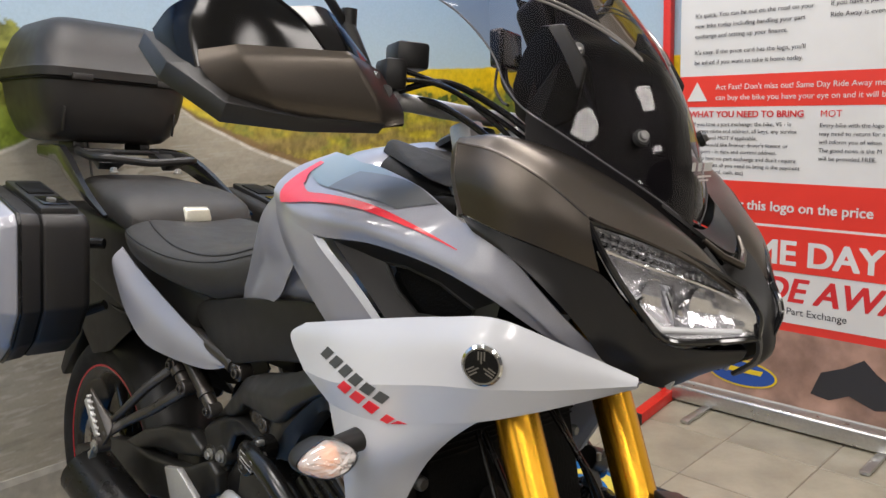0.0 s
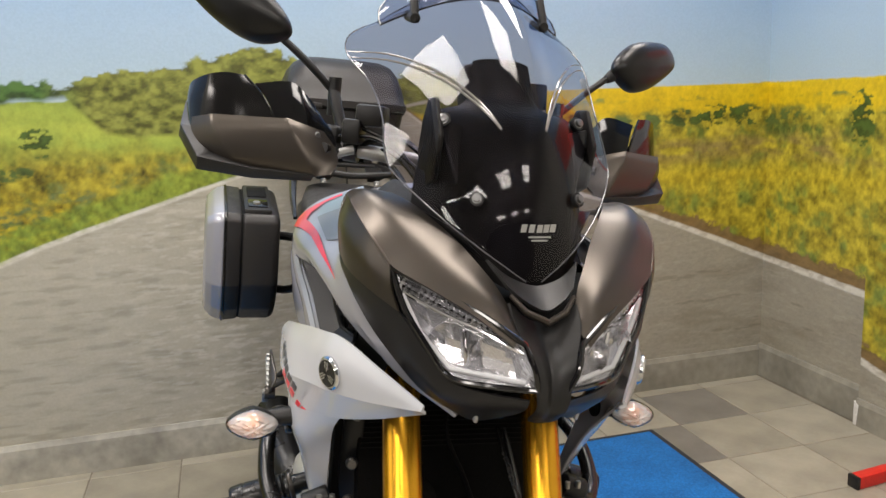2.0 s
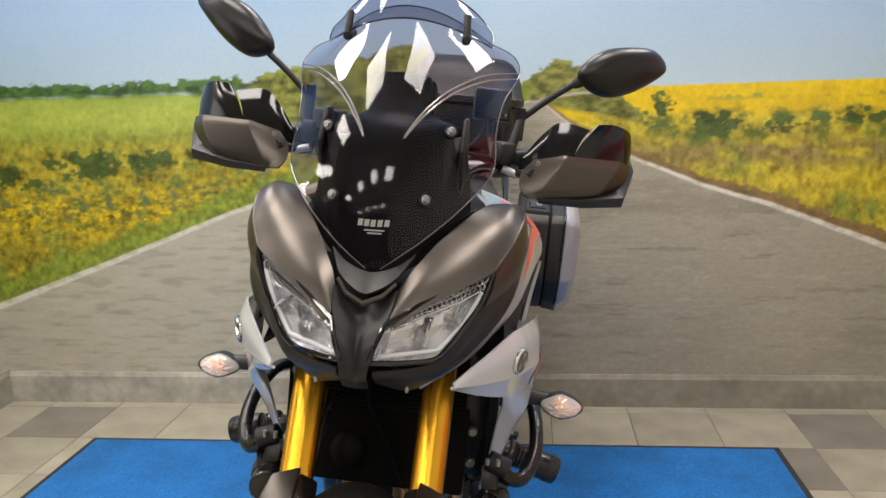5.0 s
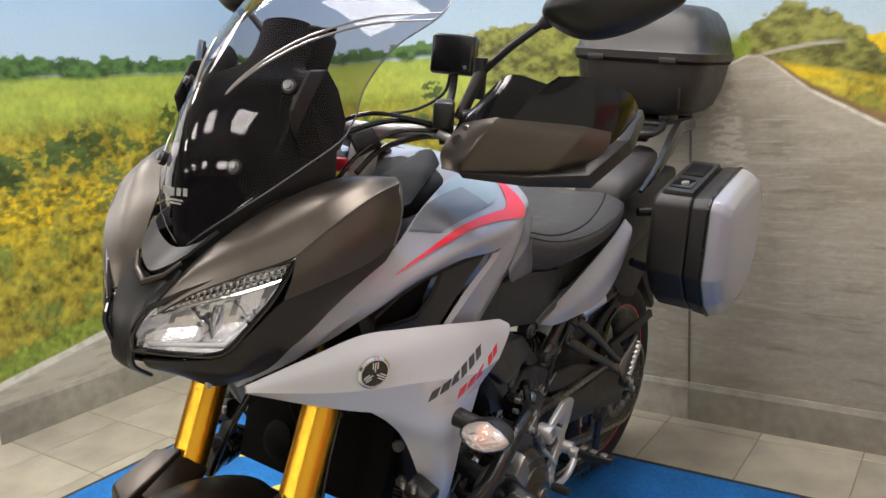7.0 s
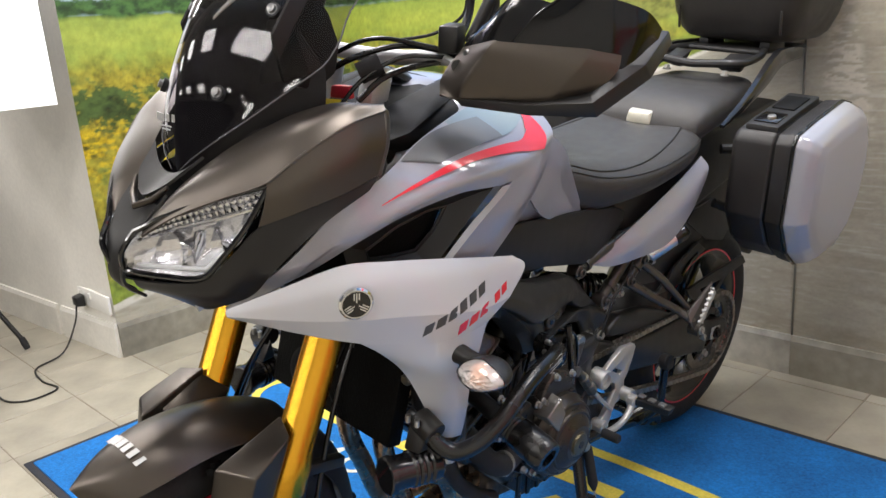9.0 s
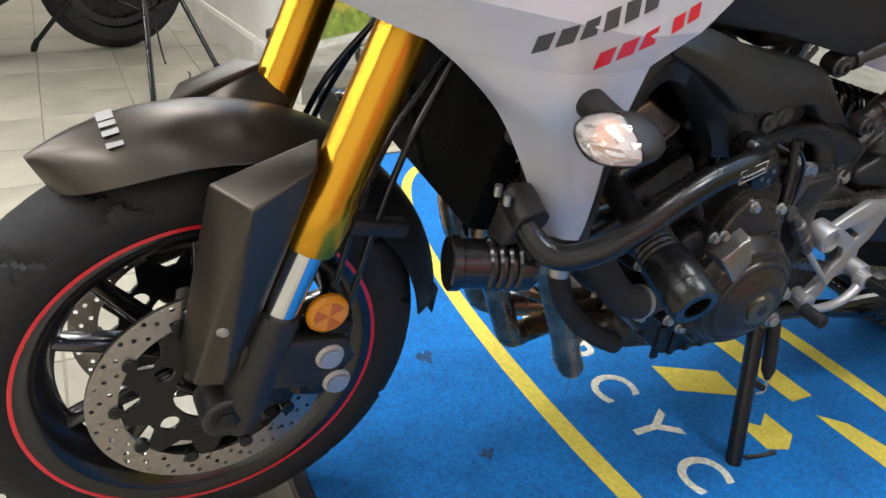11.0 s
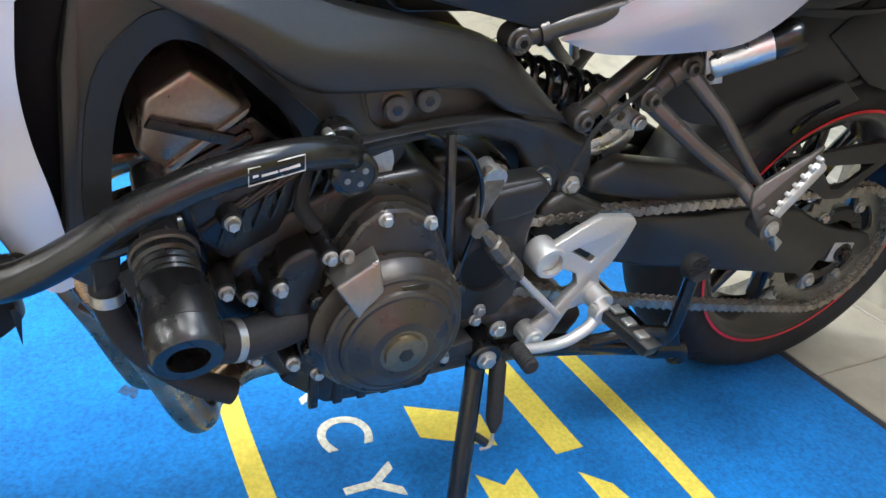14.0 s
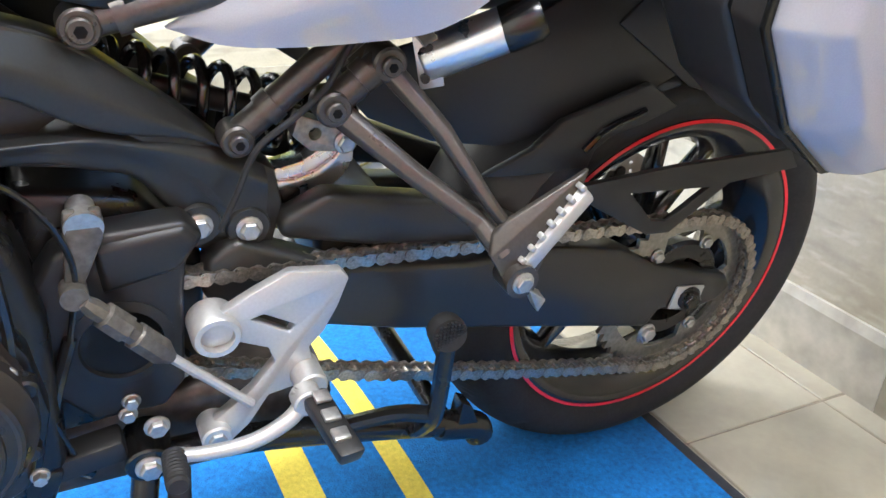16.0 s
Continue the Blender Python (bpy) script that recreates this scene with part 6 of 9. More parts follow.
# white wing panels
WHITE = [
    [(0.150, -0.730, 0.858), (0.196, -0.668, 0.886), (0.234, -0.605, 0.909), (0.250, -0.540, 0.902), (0.262, -0.460, 0.888), (0.272, -0.380, 0.872), (0.276, -0.312, 0.858)],
    [(0.152, -0.731, 0.854), (0.205, -0.662, 0.864), (0.246, -0.600, 0.876), (0.262, -0.540, 0.872), (0.275, -0.460, 0.860), (0.284, -0.380, 0.848), (0.284, -0.290, 0.838)],
    [(0.154, -0.731, 0.850), (0.205, -0.655, 0.836), (0.246, -0.592, 0.830), (0.266, -0.540, 0.825), (0.284, -0.465, 0.812), (0.292, -0.395, 0.800), (0.290, -0.330, 0.800)],
    [(0.146, -0.727, 0.845), (0.190, -0.643, 0.808), (0.227, -0.578, 0.785), (0.250, -0.533, 0.776), (0.274, -0.468, 0.764), (0.281, -0.418, 0.762), (0.281, -0.373, 0.766)],
]


class Creased:
    """Four rows as a smooth upper face and a lower face that meet in a crease along the third row."""

    def __init__(self, rows):
        self.upper, self.lower = Surf(rows[:3]), Surf(rows[2:])

    def at(self, s, t, lift=0.0):
        return self.upper.at(s, t * 1.5, lift) if t < 2 / 3 else self.lower.at(s, (t - 2 / 3) * 3, lift)


LOWER = [
    [(0.226, -0.577, 0.786), (0.250, -0.532, 0.777), (0.2745, -0.467, 0.765), (0.2815, -0.417, 0.763), (0.281, -0.372, 0.767)],
    [(0.228, -0.535, 0.752), (0.248, -0.505, 0.738), (0.270, -0.462, 0.722), (0.276, -0.418, 0.715), (0.272, -0.378, 0.715)],
    [(0.223, -0.490, 0.705), (0.238, -0.470, 0.692), (0.254, -0.440, 0.675), (0.258, -0.408, 0.665), (0.256, -0.376, 0.662)],
    [(0.218, -0.450, 0.640), (0.228, -0.434, 0.630), (0.240, -0.412, 0.618), (0.244, -0.392, 0.612), (0.243, -0.368, 0.608)],
    [(0.212, -0.420, 0.580), (0.220, -0.410, 0.572), (0.226, -0.396, 0.560), (0.228, -0.382, 0.552), (0.228, -0.362, 0.550)],
    [(0.200, -0.400, 0.520), (0.205, -0.394, 0.510), (0.209, -0.384, 0.500), (0.210, -0.374, 0.496), (0.210, -0.362, 0.500)],
]
for s in (1, -1):
    f = Creased([[(s * u, v, w) for u, v, w in r] for r in WHITE])
    g = Surf([[(s * u, v, w) for u, v, w in r] for r in LOWER])
    wing = bp("wing_panel", f.lower.mesh(36, 6, 0.004 * -s, bm=f.upper.mesh(36, 12, 0.004 * -s)), M_WHITE, "gloss white side wing panel")
    bp("wing_lower", g.mesh(16, 26, 0.004 * -s), M_WHITE, "white wing panel leg", wing)
    # round tuning-fork badge, drawn as plain shapes
    c = f.at(0.335, 0.47)
    n = (f.at(0.335, 0.47, 0.01) - c).normalized() * (1 if s > 0 else -1)
    n = n if n.x * s > 0 else -n
    bd = bp("badge", lathe(c - n * 0.001, c + n * 0.005, [(0, 0.0235), (0.6, 0.0235), (1, 0.021), (1.0, 0.019), (0.8, 0.0185)], 40, cap=True), M_CHROME, "round chrome badge", wing)
    m, _ = axis_matrix(c + n * 0.0042, c + n * 0.006)
    bp("badge_field", lathe(c + n * 0.0040, c + n * 0.0052, [(0, 0.0185), (1, 0.0185)], 40), M_GLOSS, "black badge field", bd)
    bm = None
    up = Vector((0, 0, 1))
    up = (up - n * up.dot(n)).normalized()
    rt = up.cross(n)
    for k in range(3):
        a = math.pi / 2 + 2 * math.pi * k / 3
        d = rt * math.cos(a) + up * math.sin(a)
        e = n.cross(d)
        for q in (-1, 0, 1):
            p0, p1 = c + n * 0.0056 + e * q * 0.0034 + d * (0.003 if q == 0 else 0.007), c + n * 0.0056 + e * q * 0.0034 + d * 0.017
            bm = hull([p + e * x * 0.0009 + n * y * 0.0005 for p in (p0, p1) for x in (-1, 1) for y in (-1, 1)], 0, bm=bm)
    bp("badge_mark", bm, M_CHROME, "", bd)

    # model lettering as plain slanted bars in its colours
    def on_wing(v, w):
        """The place on the panel at v, w."""
        s_, t_, step = 0.5, 0.5, 0.25
        for _ in range(9):
            s_, t_ = min(((s_ + i * step / 2, t_ + j * step / 2) for i in range(-2, 3) for j in range(-2, 3)), key=lambda q: (f.at(*q).y - v) ** 2 + (f.at(*q).z - w) ** 2)
            step *= 0.6
        return f.at(s_, t_)

    def bar_row(p0, p1, count, high, material, name, lab, slant=0.5):
        """Plain leaning bars side by side along the panel."""
        p0, p1 = Vector(p0), Vector(p1)
        run = (p1 - p0) / count
        up_ = Vector((-run.y, run.x)).normalized() * high
        for k in range(count):
            o = p0 + run * k
            for x0, x1, y0, y1 in ((0.08, 0.80, 0, 1),):
                q = [on_wing(*(o + run * x + run.normalized() * slant * y * high + up_ * y)) for x, y in ((x0, y0), (x1, y0), (x1, y1), (x0, y1))]
                bp(name, hull([p + n * h for p in q for h in (0.0002, 0.0012)], 0), material, lab, wing)

    rows_ = (((-0.497, 0.781), (-0.383, 0.826)), ((-0.437, 0.767), (-0.378, 0.794)), ((-0.368, 0.800), (-0.335, 0.816))) if s > 0 else (((-0.472, 0.788), (-0.358, 0.830)), ((-0.455, 0.772), (-0.396, 0.797)), ((-0.490, 0.758), (-0.462, 0.769)))
    bar_row(*rows_[0], 6, 0.015, M_DARKPRINT, "lettering_bar", "dark slanted lettering bar", 0.5 * s)
    bar_row(*rows_[1], 3, 0.015, M_RED, "number_bar", "red slanted number bar", 0.5 * s)
    bar_row(*rows_[2], 2, 0.012, M_RED, "number_bar", "red slanted number bar", 0.5 * s)

    # indicator: short stalk, black cup behind, clear lens in front
    c = Vector((s * 0.336, -0.440, 0.727))
    stalk = lathe((s * 0.268, -0.428, 0.735), (s * 0.325, -0.425, 0.728), [(0, 0.016), (0.4, 0.0145), (1, 0.014)], 20)

    def bullet(front, back, hu_, hw, shrink=1.0):
        own = bmesh.new()
        bmesh.ops.create_uvsphere(own, u_segments=28, v_segments=18, radius=1.0, matrix=Matrix.Rotation(math.pi / 2, 4, "X"))
        for v in own.verts:
            x, y, z = v.co
            v.co = c + Vector((x * hu_ * 1.12 * shrink, y * (front if y < 0 else back) * shrink, z * (1 - 0.32 * abs(x)) * hw * 1.08 * shrink))
        return own

    def keep(own, rear):
        dead = [fc for fc in own.faces if (fc.calc_center_median().y > c.y + 0.001) != rear]
        bmesh.ops.delete(own, geom=dead, context="FACES")
        return own

    cup = keep(bullet(0.03, 0.044, 0.037, 0.0225), True)
    ind = bp("indicator", merge(stalk, cup), M_BLACK, "indicator in a black cup on a stalk", wing)
    bp("indicator_lens", keep(bullet(0.034, 0.04, 0.037, 0.0225), False), M_LENSI, "clear indicator lens", ind).visible_shadow = False
    inner_lens = keep(bullet(0.029, 0.04, 0.034, 0.0205), False)
    for v in inner_lens.verts:
        v.co.y += 0.0022 * math.cos(v.co.x * 1400)
    bp("lens_flute", inner_lens, M_FLUTE, "clear fluting inside the lens", ind, angle=10).visible_shadow = False
    bowl = keep(bullet(0.02, 0.012, 0.036, 0.0215, 0.97), True)
    bp("indicator_reflector", bowl, M_SILVERBOWL, "silvered reflector", ind)
    bp("amber_bulb", lathe(c + Vector((0, 0.006, 0)), c + Vector((0, -0.018, 0)), [(0, 0.008), (0.2, 0.0120), (0.6, 0.0120), (0.85, 0.0090), (1, 0.004)], 18), M_AMBER_BULB, "amber bulb", ind)

# ---- tank, seat, tail ----
def section_ring(v, half, top, bottom, shoulder=2.6, n=36):
    """Cross-section of the tank: round top, flatter sides."""
    c, h = (top + bottom) / 2, (top - bottom) / 2
    return rounded_ring(0, c, half, h, v, n, shoulder)


TANK = [(-0.47, 0.130, 1.035, 0.90), (-0.43, 0.165, 1.058, 0.85), (-0.37, 0.185, 1.078, 0.84), (-0.30, 0.200, 1.104, 0.83), (-0.22, 0.212, 1.098, 0.82), (-0.15, 0.205, 1.080, 0.81), (-0.08, 0.180, 1.045, 0.80), (-0.02, 0.150, 0.995, 0.79), (0.04, 0.128, 0.925, 0.785), (0.09, 0.118, 0.875, 0.785)]
tank = bp("fuel_tank", loft([section_ring(*t) for t in TANK]), M_GREY, "blue-grey fuel tank")
bp("dash_cover", loft([section_ring(v, h, t, 1.0) for v, h, t in ((-0.485, 0.12, 1.045), (-0.43, 0.160, 1.062), (-0.37, 0.170, 1.080), (-0.31, 0.160, 1.098), (-0.285, 0.12, 1.104))]), M_DASH, "black dash cover ahead of the tank", tank)
bp("tank_cap", lathe((0, -0.33, 1.100), (0, -0.325, 1.112), [(0, 0.05), (0.6, 0.05), (1, 0.042)], 40), M_BLACK, "black tank filler cap", tank)
for s in (-1, 1):
    knee = Surf([[(s * u, v, w) for u, v, w in r] for r in (
        [(0.238, -0.185, 1.022), (0.222, -0.120, 0.985), (0.190, -0.050, 0.930), (0.158, 0.020, 0.868), (0.134, 0.078, 0.815)],
        [(0.246, -0.200, 0.985), (0.228, -0.140, 0.945), (0.196, -0.080, 0.895), (0.164, -0.010, 0.845), (0.134, 0.072, 0.806)],
        [(0.240, -0.235, 0.930), (0.222, -0.190, 0.895), (0.192, -0.130, 0.860), (0.165, -0.060, 0.832), (0.138, 0.040, 0.806)])])
    bp("knee_panel", knee.mesh(18, 10, 0.003 * -s), M_GREY, "blue-grey knee panel", tank)
    # dark dash side trims by the steering head
    bp("dash_trim", hull([(s * a, b, c) for a, b, c in ((0.10, -0.26, 1.108), (0.135, -0.285, 1.085), (0.19, -0.44, 1.052), (0.17, -0.50, 1.035), (0.09, -0.45, 1.06), (0.10, -0.30, 1.075), (0.08, -0.28, 1.10))], 0.006), M_DASH, "black dash side trim", tank)
    cover = plate([(-0.30, 0.865), (-0.16, 0.855), (0.06, 0.822), (0.20, 0.795), (0.27, 0.765), (0.20, 0.715), (0.125, 0.685), (0.05, 0.705), (-0.06, 0.735), (-0.22, 0.765), (-0.32, 0.80)], 0.012, lambda p, q, n: (s * (0.155 + n - 0.10 * max(p + 0.05, -0.2) + 0.14 * (q - 0.78)), p, q), 0.005)
    bp("side_cover", cover, M_BLACK, "satin black frame side cover")

SEAT_R = [(-0.070, 0.080, 0.938, 0.835), (-0.03, 0.118, 0.946, 0.812), (0.03, 0.148, 0.934, 0.796), (0.10, 0.168, 0.912, 0.788), (0.18, 0.182, 0.900, 0.790), (0.27, 0.192, 0.900, 0.800), (0.35, 0.194, 0.910, 0.812), (0.42, 0.188, 0.920, 0.826), (0.475, 0.170, 0.926, 0.845), (0.50, 0.14, 0.912, 0.87)]


def seat_ring(v, h, a, b, n=48):
    """Cross-section of the saddle: dished pad on top, flanks that fall in towards the foot."""
    out = []
    for p in rounded_ring(0, (a + b) / 2, h, (a - b) / 2, v, n, 3.0):
        k = (a - p.z) / (a - b)
        x = p.x * (1 - 0.20 * max(k - 0.35, 0) ** 1.2)
        dish = 0.010 * math.cos(min(abs(x) / (h * 0.62), 1) * math.pi / 2) if p.z > (a + b) / 2 else 0
        out.append(Vector((x, v, p.z - dish)))
    return out


rows = []
for k in range(41):
    q = k / 40
    v, h, a, b = (Surf.along([Vector((r[j], 0, 0)) for r in SEAT_R], q).x for j in range(4))
    rows.append(seat_ring(v, h, a, b))
seat = bp("rider_seat", loft(rows), M_SEAT, "black vinyl rider seat with stitched seams")
for s in (-1, 1):
    for name_, ring_at, r_ in (("seam", lambda q: 6 - 1.5 * math.sin(q * 5.0), 0.0022), ("seam", lambda q: 3.2 - 1.2 * q, 0.0016)):
        pts = []
        for k in range(6, 37):
            ring = rows[k]
            at = ring_at(k / 40)
            i0 = int(at)
            p = ring[i0].lerp(ring[i0 + 1], at - i0)
            pts.append(Vector((s * p.x, p.y, p.z + 0.0004)))
        bp(name_, tube(pts, r_, 6, smooth=False), M_BLACK, "stitched seam", seat)
SEAT_P = [(0.470, 0.12, 0.925, 0.870), (0.485, 0.150, 0.950, 0.872), (0.510, 0.158, 0.970, 0.878), (0.55, 0.160, 0.985, 0.888), (0.62, 0.160, 0.994, 0.905), (0.72, 0.142, 1.000, 0.925), (0.80, 0.128, 1.005, 0.945), (0.84, 0.105, 1.000, 0.96)]
pill = bp("pillion_seat", loft([rounded_ring(0, (a + b) / 2, h, (a - b) / 2, v, 40, 3.4) for v, h, a, b in SEAT_P]), M_SEAT, "raised black vinyl pillion seat")
bp("seat_badge", hull([(x, v, w) for x, v, w in ((-0.036, 0.466, 0.915), (0.036, 0.466, 0.915), (-0.030, 0.470, 0.944), (0.030, 0.470, 0.944), (-0.036, 0.515, 0.958), (0.036, 0.515, 0.958), (-0.036, 0.515, 0.912), (0.036, 0.515, 0.912))], 0.005, 3), M_BADGE, "pale metal seat badge", pill)

for s in (-1, 1):
    tail = Surf([[(s * u, v, w) for u, v, w in r] for r in (
        [(0.118, 0.148, 0.674), (0.136, 0.205, 0.714), (0.152, 0.262, 0.752), (0.166, 0.335, 0.795), (0.176, 0.400, 0.833), (0.180, 0.462, 0.869)],
        [(0.120, 0.150, 0.672), (0.146, 0.210, 0.690), (0.172, 0.275, 0.716), (0.186, 0.345, 0.752), (0.195, 0.410, 0.795), (0.196, 0.472, 0.846)],
        [(0.118, 0.150, 0.672), (0.140, 0.198, 0.663), (0.164, 0.285, 0.671), (0.182, 0.359, 0.689), (0.192, 0.420, 0.742), (0.196, 0.468, 0.815)])])
    bp("tail_panel", tail.mesh(26, 12, 0.004 * -s), M_GREY, "blue-grey tail side panel")
    # subframe tubes
    subf = bp("subframe", rod((s * 0.122, 0.088, 0.678), (s * 0.130, 0.47, 0.775), 0.0125, 20), M_SUBFRAME, "dark metallic subframe")
    for p0, p1, r in (((0.116, 0.200, 0.577), (0.122, 0.325, 0.688), 0.0130), ((0.130, 0.278, 0.605), (0.128, 0.335, 0.650), 0.014)):
        bp("frame_tube", rod((s * p0[0], p0[1], p0[2]), (s * p1[0], p1[1], p1[2]), r, 16), M_SUBFRAME, "", subf)
    for p, r in (((0.122, 0.088, 0.678), 0.0155), ((0.116, 0.200, 0.577), 0.0145), ((0.130, 0.279, 0.606), 0.0160), ((0.128, 0.328, 0.643), 0.0160)):
        bp("tube_lug", rod((s * (p[0] - 0.014), p[1], p[2]), (s * (p[0] + 0.014), p[1], p[2]), r, 20, ch=0.002), M_SUBFRAME, "", subf)
    for p, r in (((0.136, 0.088, 0.678), 0.0100), ((0.130, 0.200, 0.577), 0.0085), ((0.144, 0.279, 0.606), 0.0090), ((0.142, 0.328, 0.643), 0.0090)):
        b = lathe((s * p[0], p[1], p[2]), (s * (p[0] + 0.006), p[1], p[2]), [(0, r), (0.8, r), (1, r * 0.85)], 16)
        screw = bp("frame_screw", b, M_SUBFRAME, "dark socket screw", subf)
        bp("screw_socket", lathe((s * (p[0] + 0.0061), p[1], p[2]), (s * (p[0] + 0.0066), p[1], p[2]), [(0, r * 0.5), (1, r * 0.5)], 6), M_NEARBLACK, "", screw)
        bp("tube_collar", rod((s * (p[0] - 0.012), p[1] + 0.024, p[2] + (0.006 if r > 0.0095 else 0.022)), (s * (p[0] - 0.012), p[1] + 0.034, p[2] + (0.009 if r > 0.0095 else 0.031)), 0.0155, 20), M_SUBFRAME, "", subf)
    # pillion peg bracket: two struts to a pivot, with an alloy peg
    brk = hull([(s * (a + e), b, c) for e in (0, 0.006) for a, b, c in ((0.222, 0.414, 0.524), (0.232, 0.486, 0.574), (0.232, 0.484, 0.562), (0.236, 0.440, 0.500), (0.240, 0.440, 0.462), (0.240, 0.418, 0.462), (0.232, 0.397, 0.496), (0.222, 0.402, 0.512))], 0.002)
    pb = bp("peg_bracket", brk, M_SUBFRAME, "dark metal pillion peg bracket")
    bp("pivot_boss", rod((s * 0.225, 0.427, 0.472), (s * 0.252, 0.427, 0.472), 0.017, 18), M_SUBFRAME, "", pb)
    for arm in (((0.128, 0.280, 0.604, 0.012), (0.170, 0.347, 0.551, 0.010), (0.205, 0.396, 0.518, 0.009), (0.234, 0.410, 0.498, 0.010)), ((0.128, 0.327, 0.641, 0.011), (0.170, 0.369, 0.593, 0.009), (0.208, 0.403, 0.538, 0.0065), (0.218, 0.416, 0.521, 0.006))):
        rings = []
        for k, (u, v, w, h) in enumerate(arm):
            p, q = arm[max(k - 1, 0)], arm[min(k + 1, 3)]
            d = Vector((0, q[1] - p[1], q[2] - p[2])).normalized()
            n = Vector((0, -d.z, d.y))
            rings.append([Vector((s * (u + e), v, w)) + n * h * f for e, f in ((-0.008, 1), (0.003, 1), (0.009, 0.45), (0.009, -0.45), (0.003, -1), (-0.008, -1))])
        strut = loft(rings)
        bmesh.ops.recalc_face_normals(strut, faces=strut.faces)
        bp("bracket_arm", bevel(strut, 0.0012, 2, 20), M_SUBFRAME, "", pb)
    peg = hull([(s * a, b, c) for a, b, c in ((0.234, 0.426, 0.488), (0.248, 0.426, 0.486), (0.234, 0.478, 0.560), (0.248, 0.480, 0.558), (0.234, 0.438, 0.480), (0.248, 0.438, 0.478), (0.234, 0.492, 0.552), (0.248, 0.492, 0.548))], 0.003)
    teeth = []
    for k in range(7):
        f = k / 6
        teeth.append(box((0.013, 0.006, 0.006), (s * 0.241, 0.427 + 0.050 * f, 0.492 + 0.068 * f), (52, 0, 0), 0.0015))
    bp("pillion_peg", peg, M_ALU, "toothed alloy pillion peg", pb)
    for one in teeth:
        bp("peg_tooth", one, M_ALU, "", pb)
    bp("peg_screw", bolt((s * 0.252, 0.427, 0.472), (s, 0, 0), 0.009, 0.006), M_STEEL, "", pb)
    hull_p = hull([(s * a, b, c) for a, b, c in ((0.238, 0.432, 0.468), (0.256, 0.432, 0.466), (0.240, 0.455, 0.452), (0.256, 0.455, 0.450), (0.240, 0.448, 0.438), (0.256, 0.448, 0.436))], 0.002)
    bp("peg_hinge", hull_p, M_STEEL, "", pb)

# chrome lock cylinder at the left
lock = bp("lock_cylinder", lathe((0.124, 0.366, 0.640), (0.158, 0.440, 0.682), [(0, 0.018), (0.04, 0.0205), (1, 0.0205)], 32), M_SATIN, "satin aluminium tool-tube cylinder")
bp("cylinder_cap", lathe((0.152, 0.427, 0.674), (0.166, 0.457, 0.692), [(0, 0.0205), (0.1, 0.0215), (0.8, 0.0215), (1, 0.018)], 24), M_BARBLACK, "ribbed black end cap", lock)
bp("cylinder_flange", box((0.004, 0.022, 0.048), (0.136, 0.366, 0.643), (14, 0, -20), 0.001), M_ALU, "alloy flange", lock)
for dz in (-0.014, 0.014):
    bp("flange_screw", rod((0.135, 0.364, 0.643 + dz), (0.142, 0.362, 0.643 + dz), 0.0042, 10), M_ENGINE, "", lock)

# rack, grab rails and top box
rack = hull([(x, v, w) for x in (-0.105, 0.105) for v, w in ((0.86, 1.052), (1.16, 1.050), (1.185, 1.057), (0.86, 1.066), (1.16, 1.064))], 0.006)
rack_ob = bp("luggage_rack", rack, M_BLACK, "black luggage rack plate")


def flat_bar(pts, high, thick):
    """A flat bar on edge along points, tapering as high(share) and thick(share) say."""
    path = smooth_path(pts, 6)
    rings = []
    for i, p in enumerate(path):
        d = (path[min(i + 1, len(path) - 1)] - path[max(i - 1, 0)]).normalized()
        a = Vector((1, 0, 0))
        a = (a - d * a.dot(d)).normalized()
        b = d.cross(a)
        f = i / (len(path) - 1)
        rings.append([p + a * thick(f) * x + b * high(f) * z for x, z in ((-1, -0.6), (-0.6, -1), (0.6, -1), (1, -0.6), (1, 0.6), (0.6, 1), (-0.6, 1), (-1, 0.6))])
    return loft(rings)


for s in (-1, 1):
    bp("grab_rail", flat_bar([(s * 0.182, 0.540, 0.925), (s * 0.180, 0.640, 0.962), (s * 0.172, 0.740, 1.005), (s * 0.160, 0.830, 1.040), (s * 0.150, 0.900, 1.052), (s * 0.150, 1.00, 1.056)], lambda f: 0.004 + 0.018 * min(f * 2.2, 1) - 0.008 * max(f - 0.7, 0) * 3, lambda f: 0.005 + 0.008 * min(f * 2, 1)), M_GLOSSBLACK, "black cast grab rail", rack_ob)
    bp("rack_arm", tube([(s * 0.060, 0.700, 1.042), (s * 0.110, 0.705, 1.046), (s * 0.128, 0.74, 1.047), (s * 0.125, 0.82, 1.056), (s * 0.10, 0.90, 1.060)], 0.010, 10), M_BLACK, "", rack_ob)
    bp("rack_block", hull([(s * a, b, c) for a, b, c in ((0.055, 0.72, 1.034), (0.115, 0.74, 1.034), (0.055, 0.80, 1.06), (0.115, 0.82, 1.06), (0.06, 0.76, 1.016), (0.10, 0.78, 1.016))], 0.004), M_BLACK, "", rack_ob)
    bp("rack_bolt", bolt((s * 0.085, 0.725, 1.012), (0, 0, 1), 0.009, 0.012), M_STEEL, "zinc rack bolt", rack_ob)
bp("rack_front", tube([(-0.06, 0.70, 1.042), (0.0, 0.697, 1.038), (0.06, 0.70, 1.042)], 0.010, 10), M_BLACK, "", rack_ob)


def box_ring(w, hx, v0, v1, n=48, power=5.5):
    return [Vector((p.x, p.z, w)) for p in rounded_ring(0, (v0 + v1) / 2, hx, (v1 - v0) / 2, 0, n, power)]


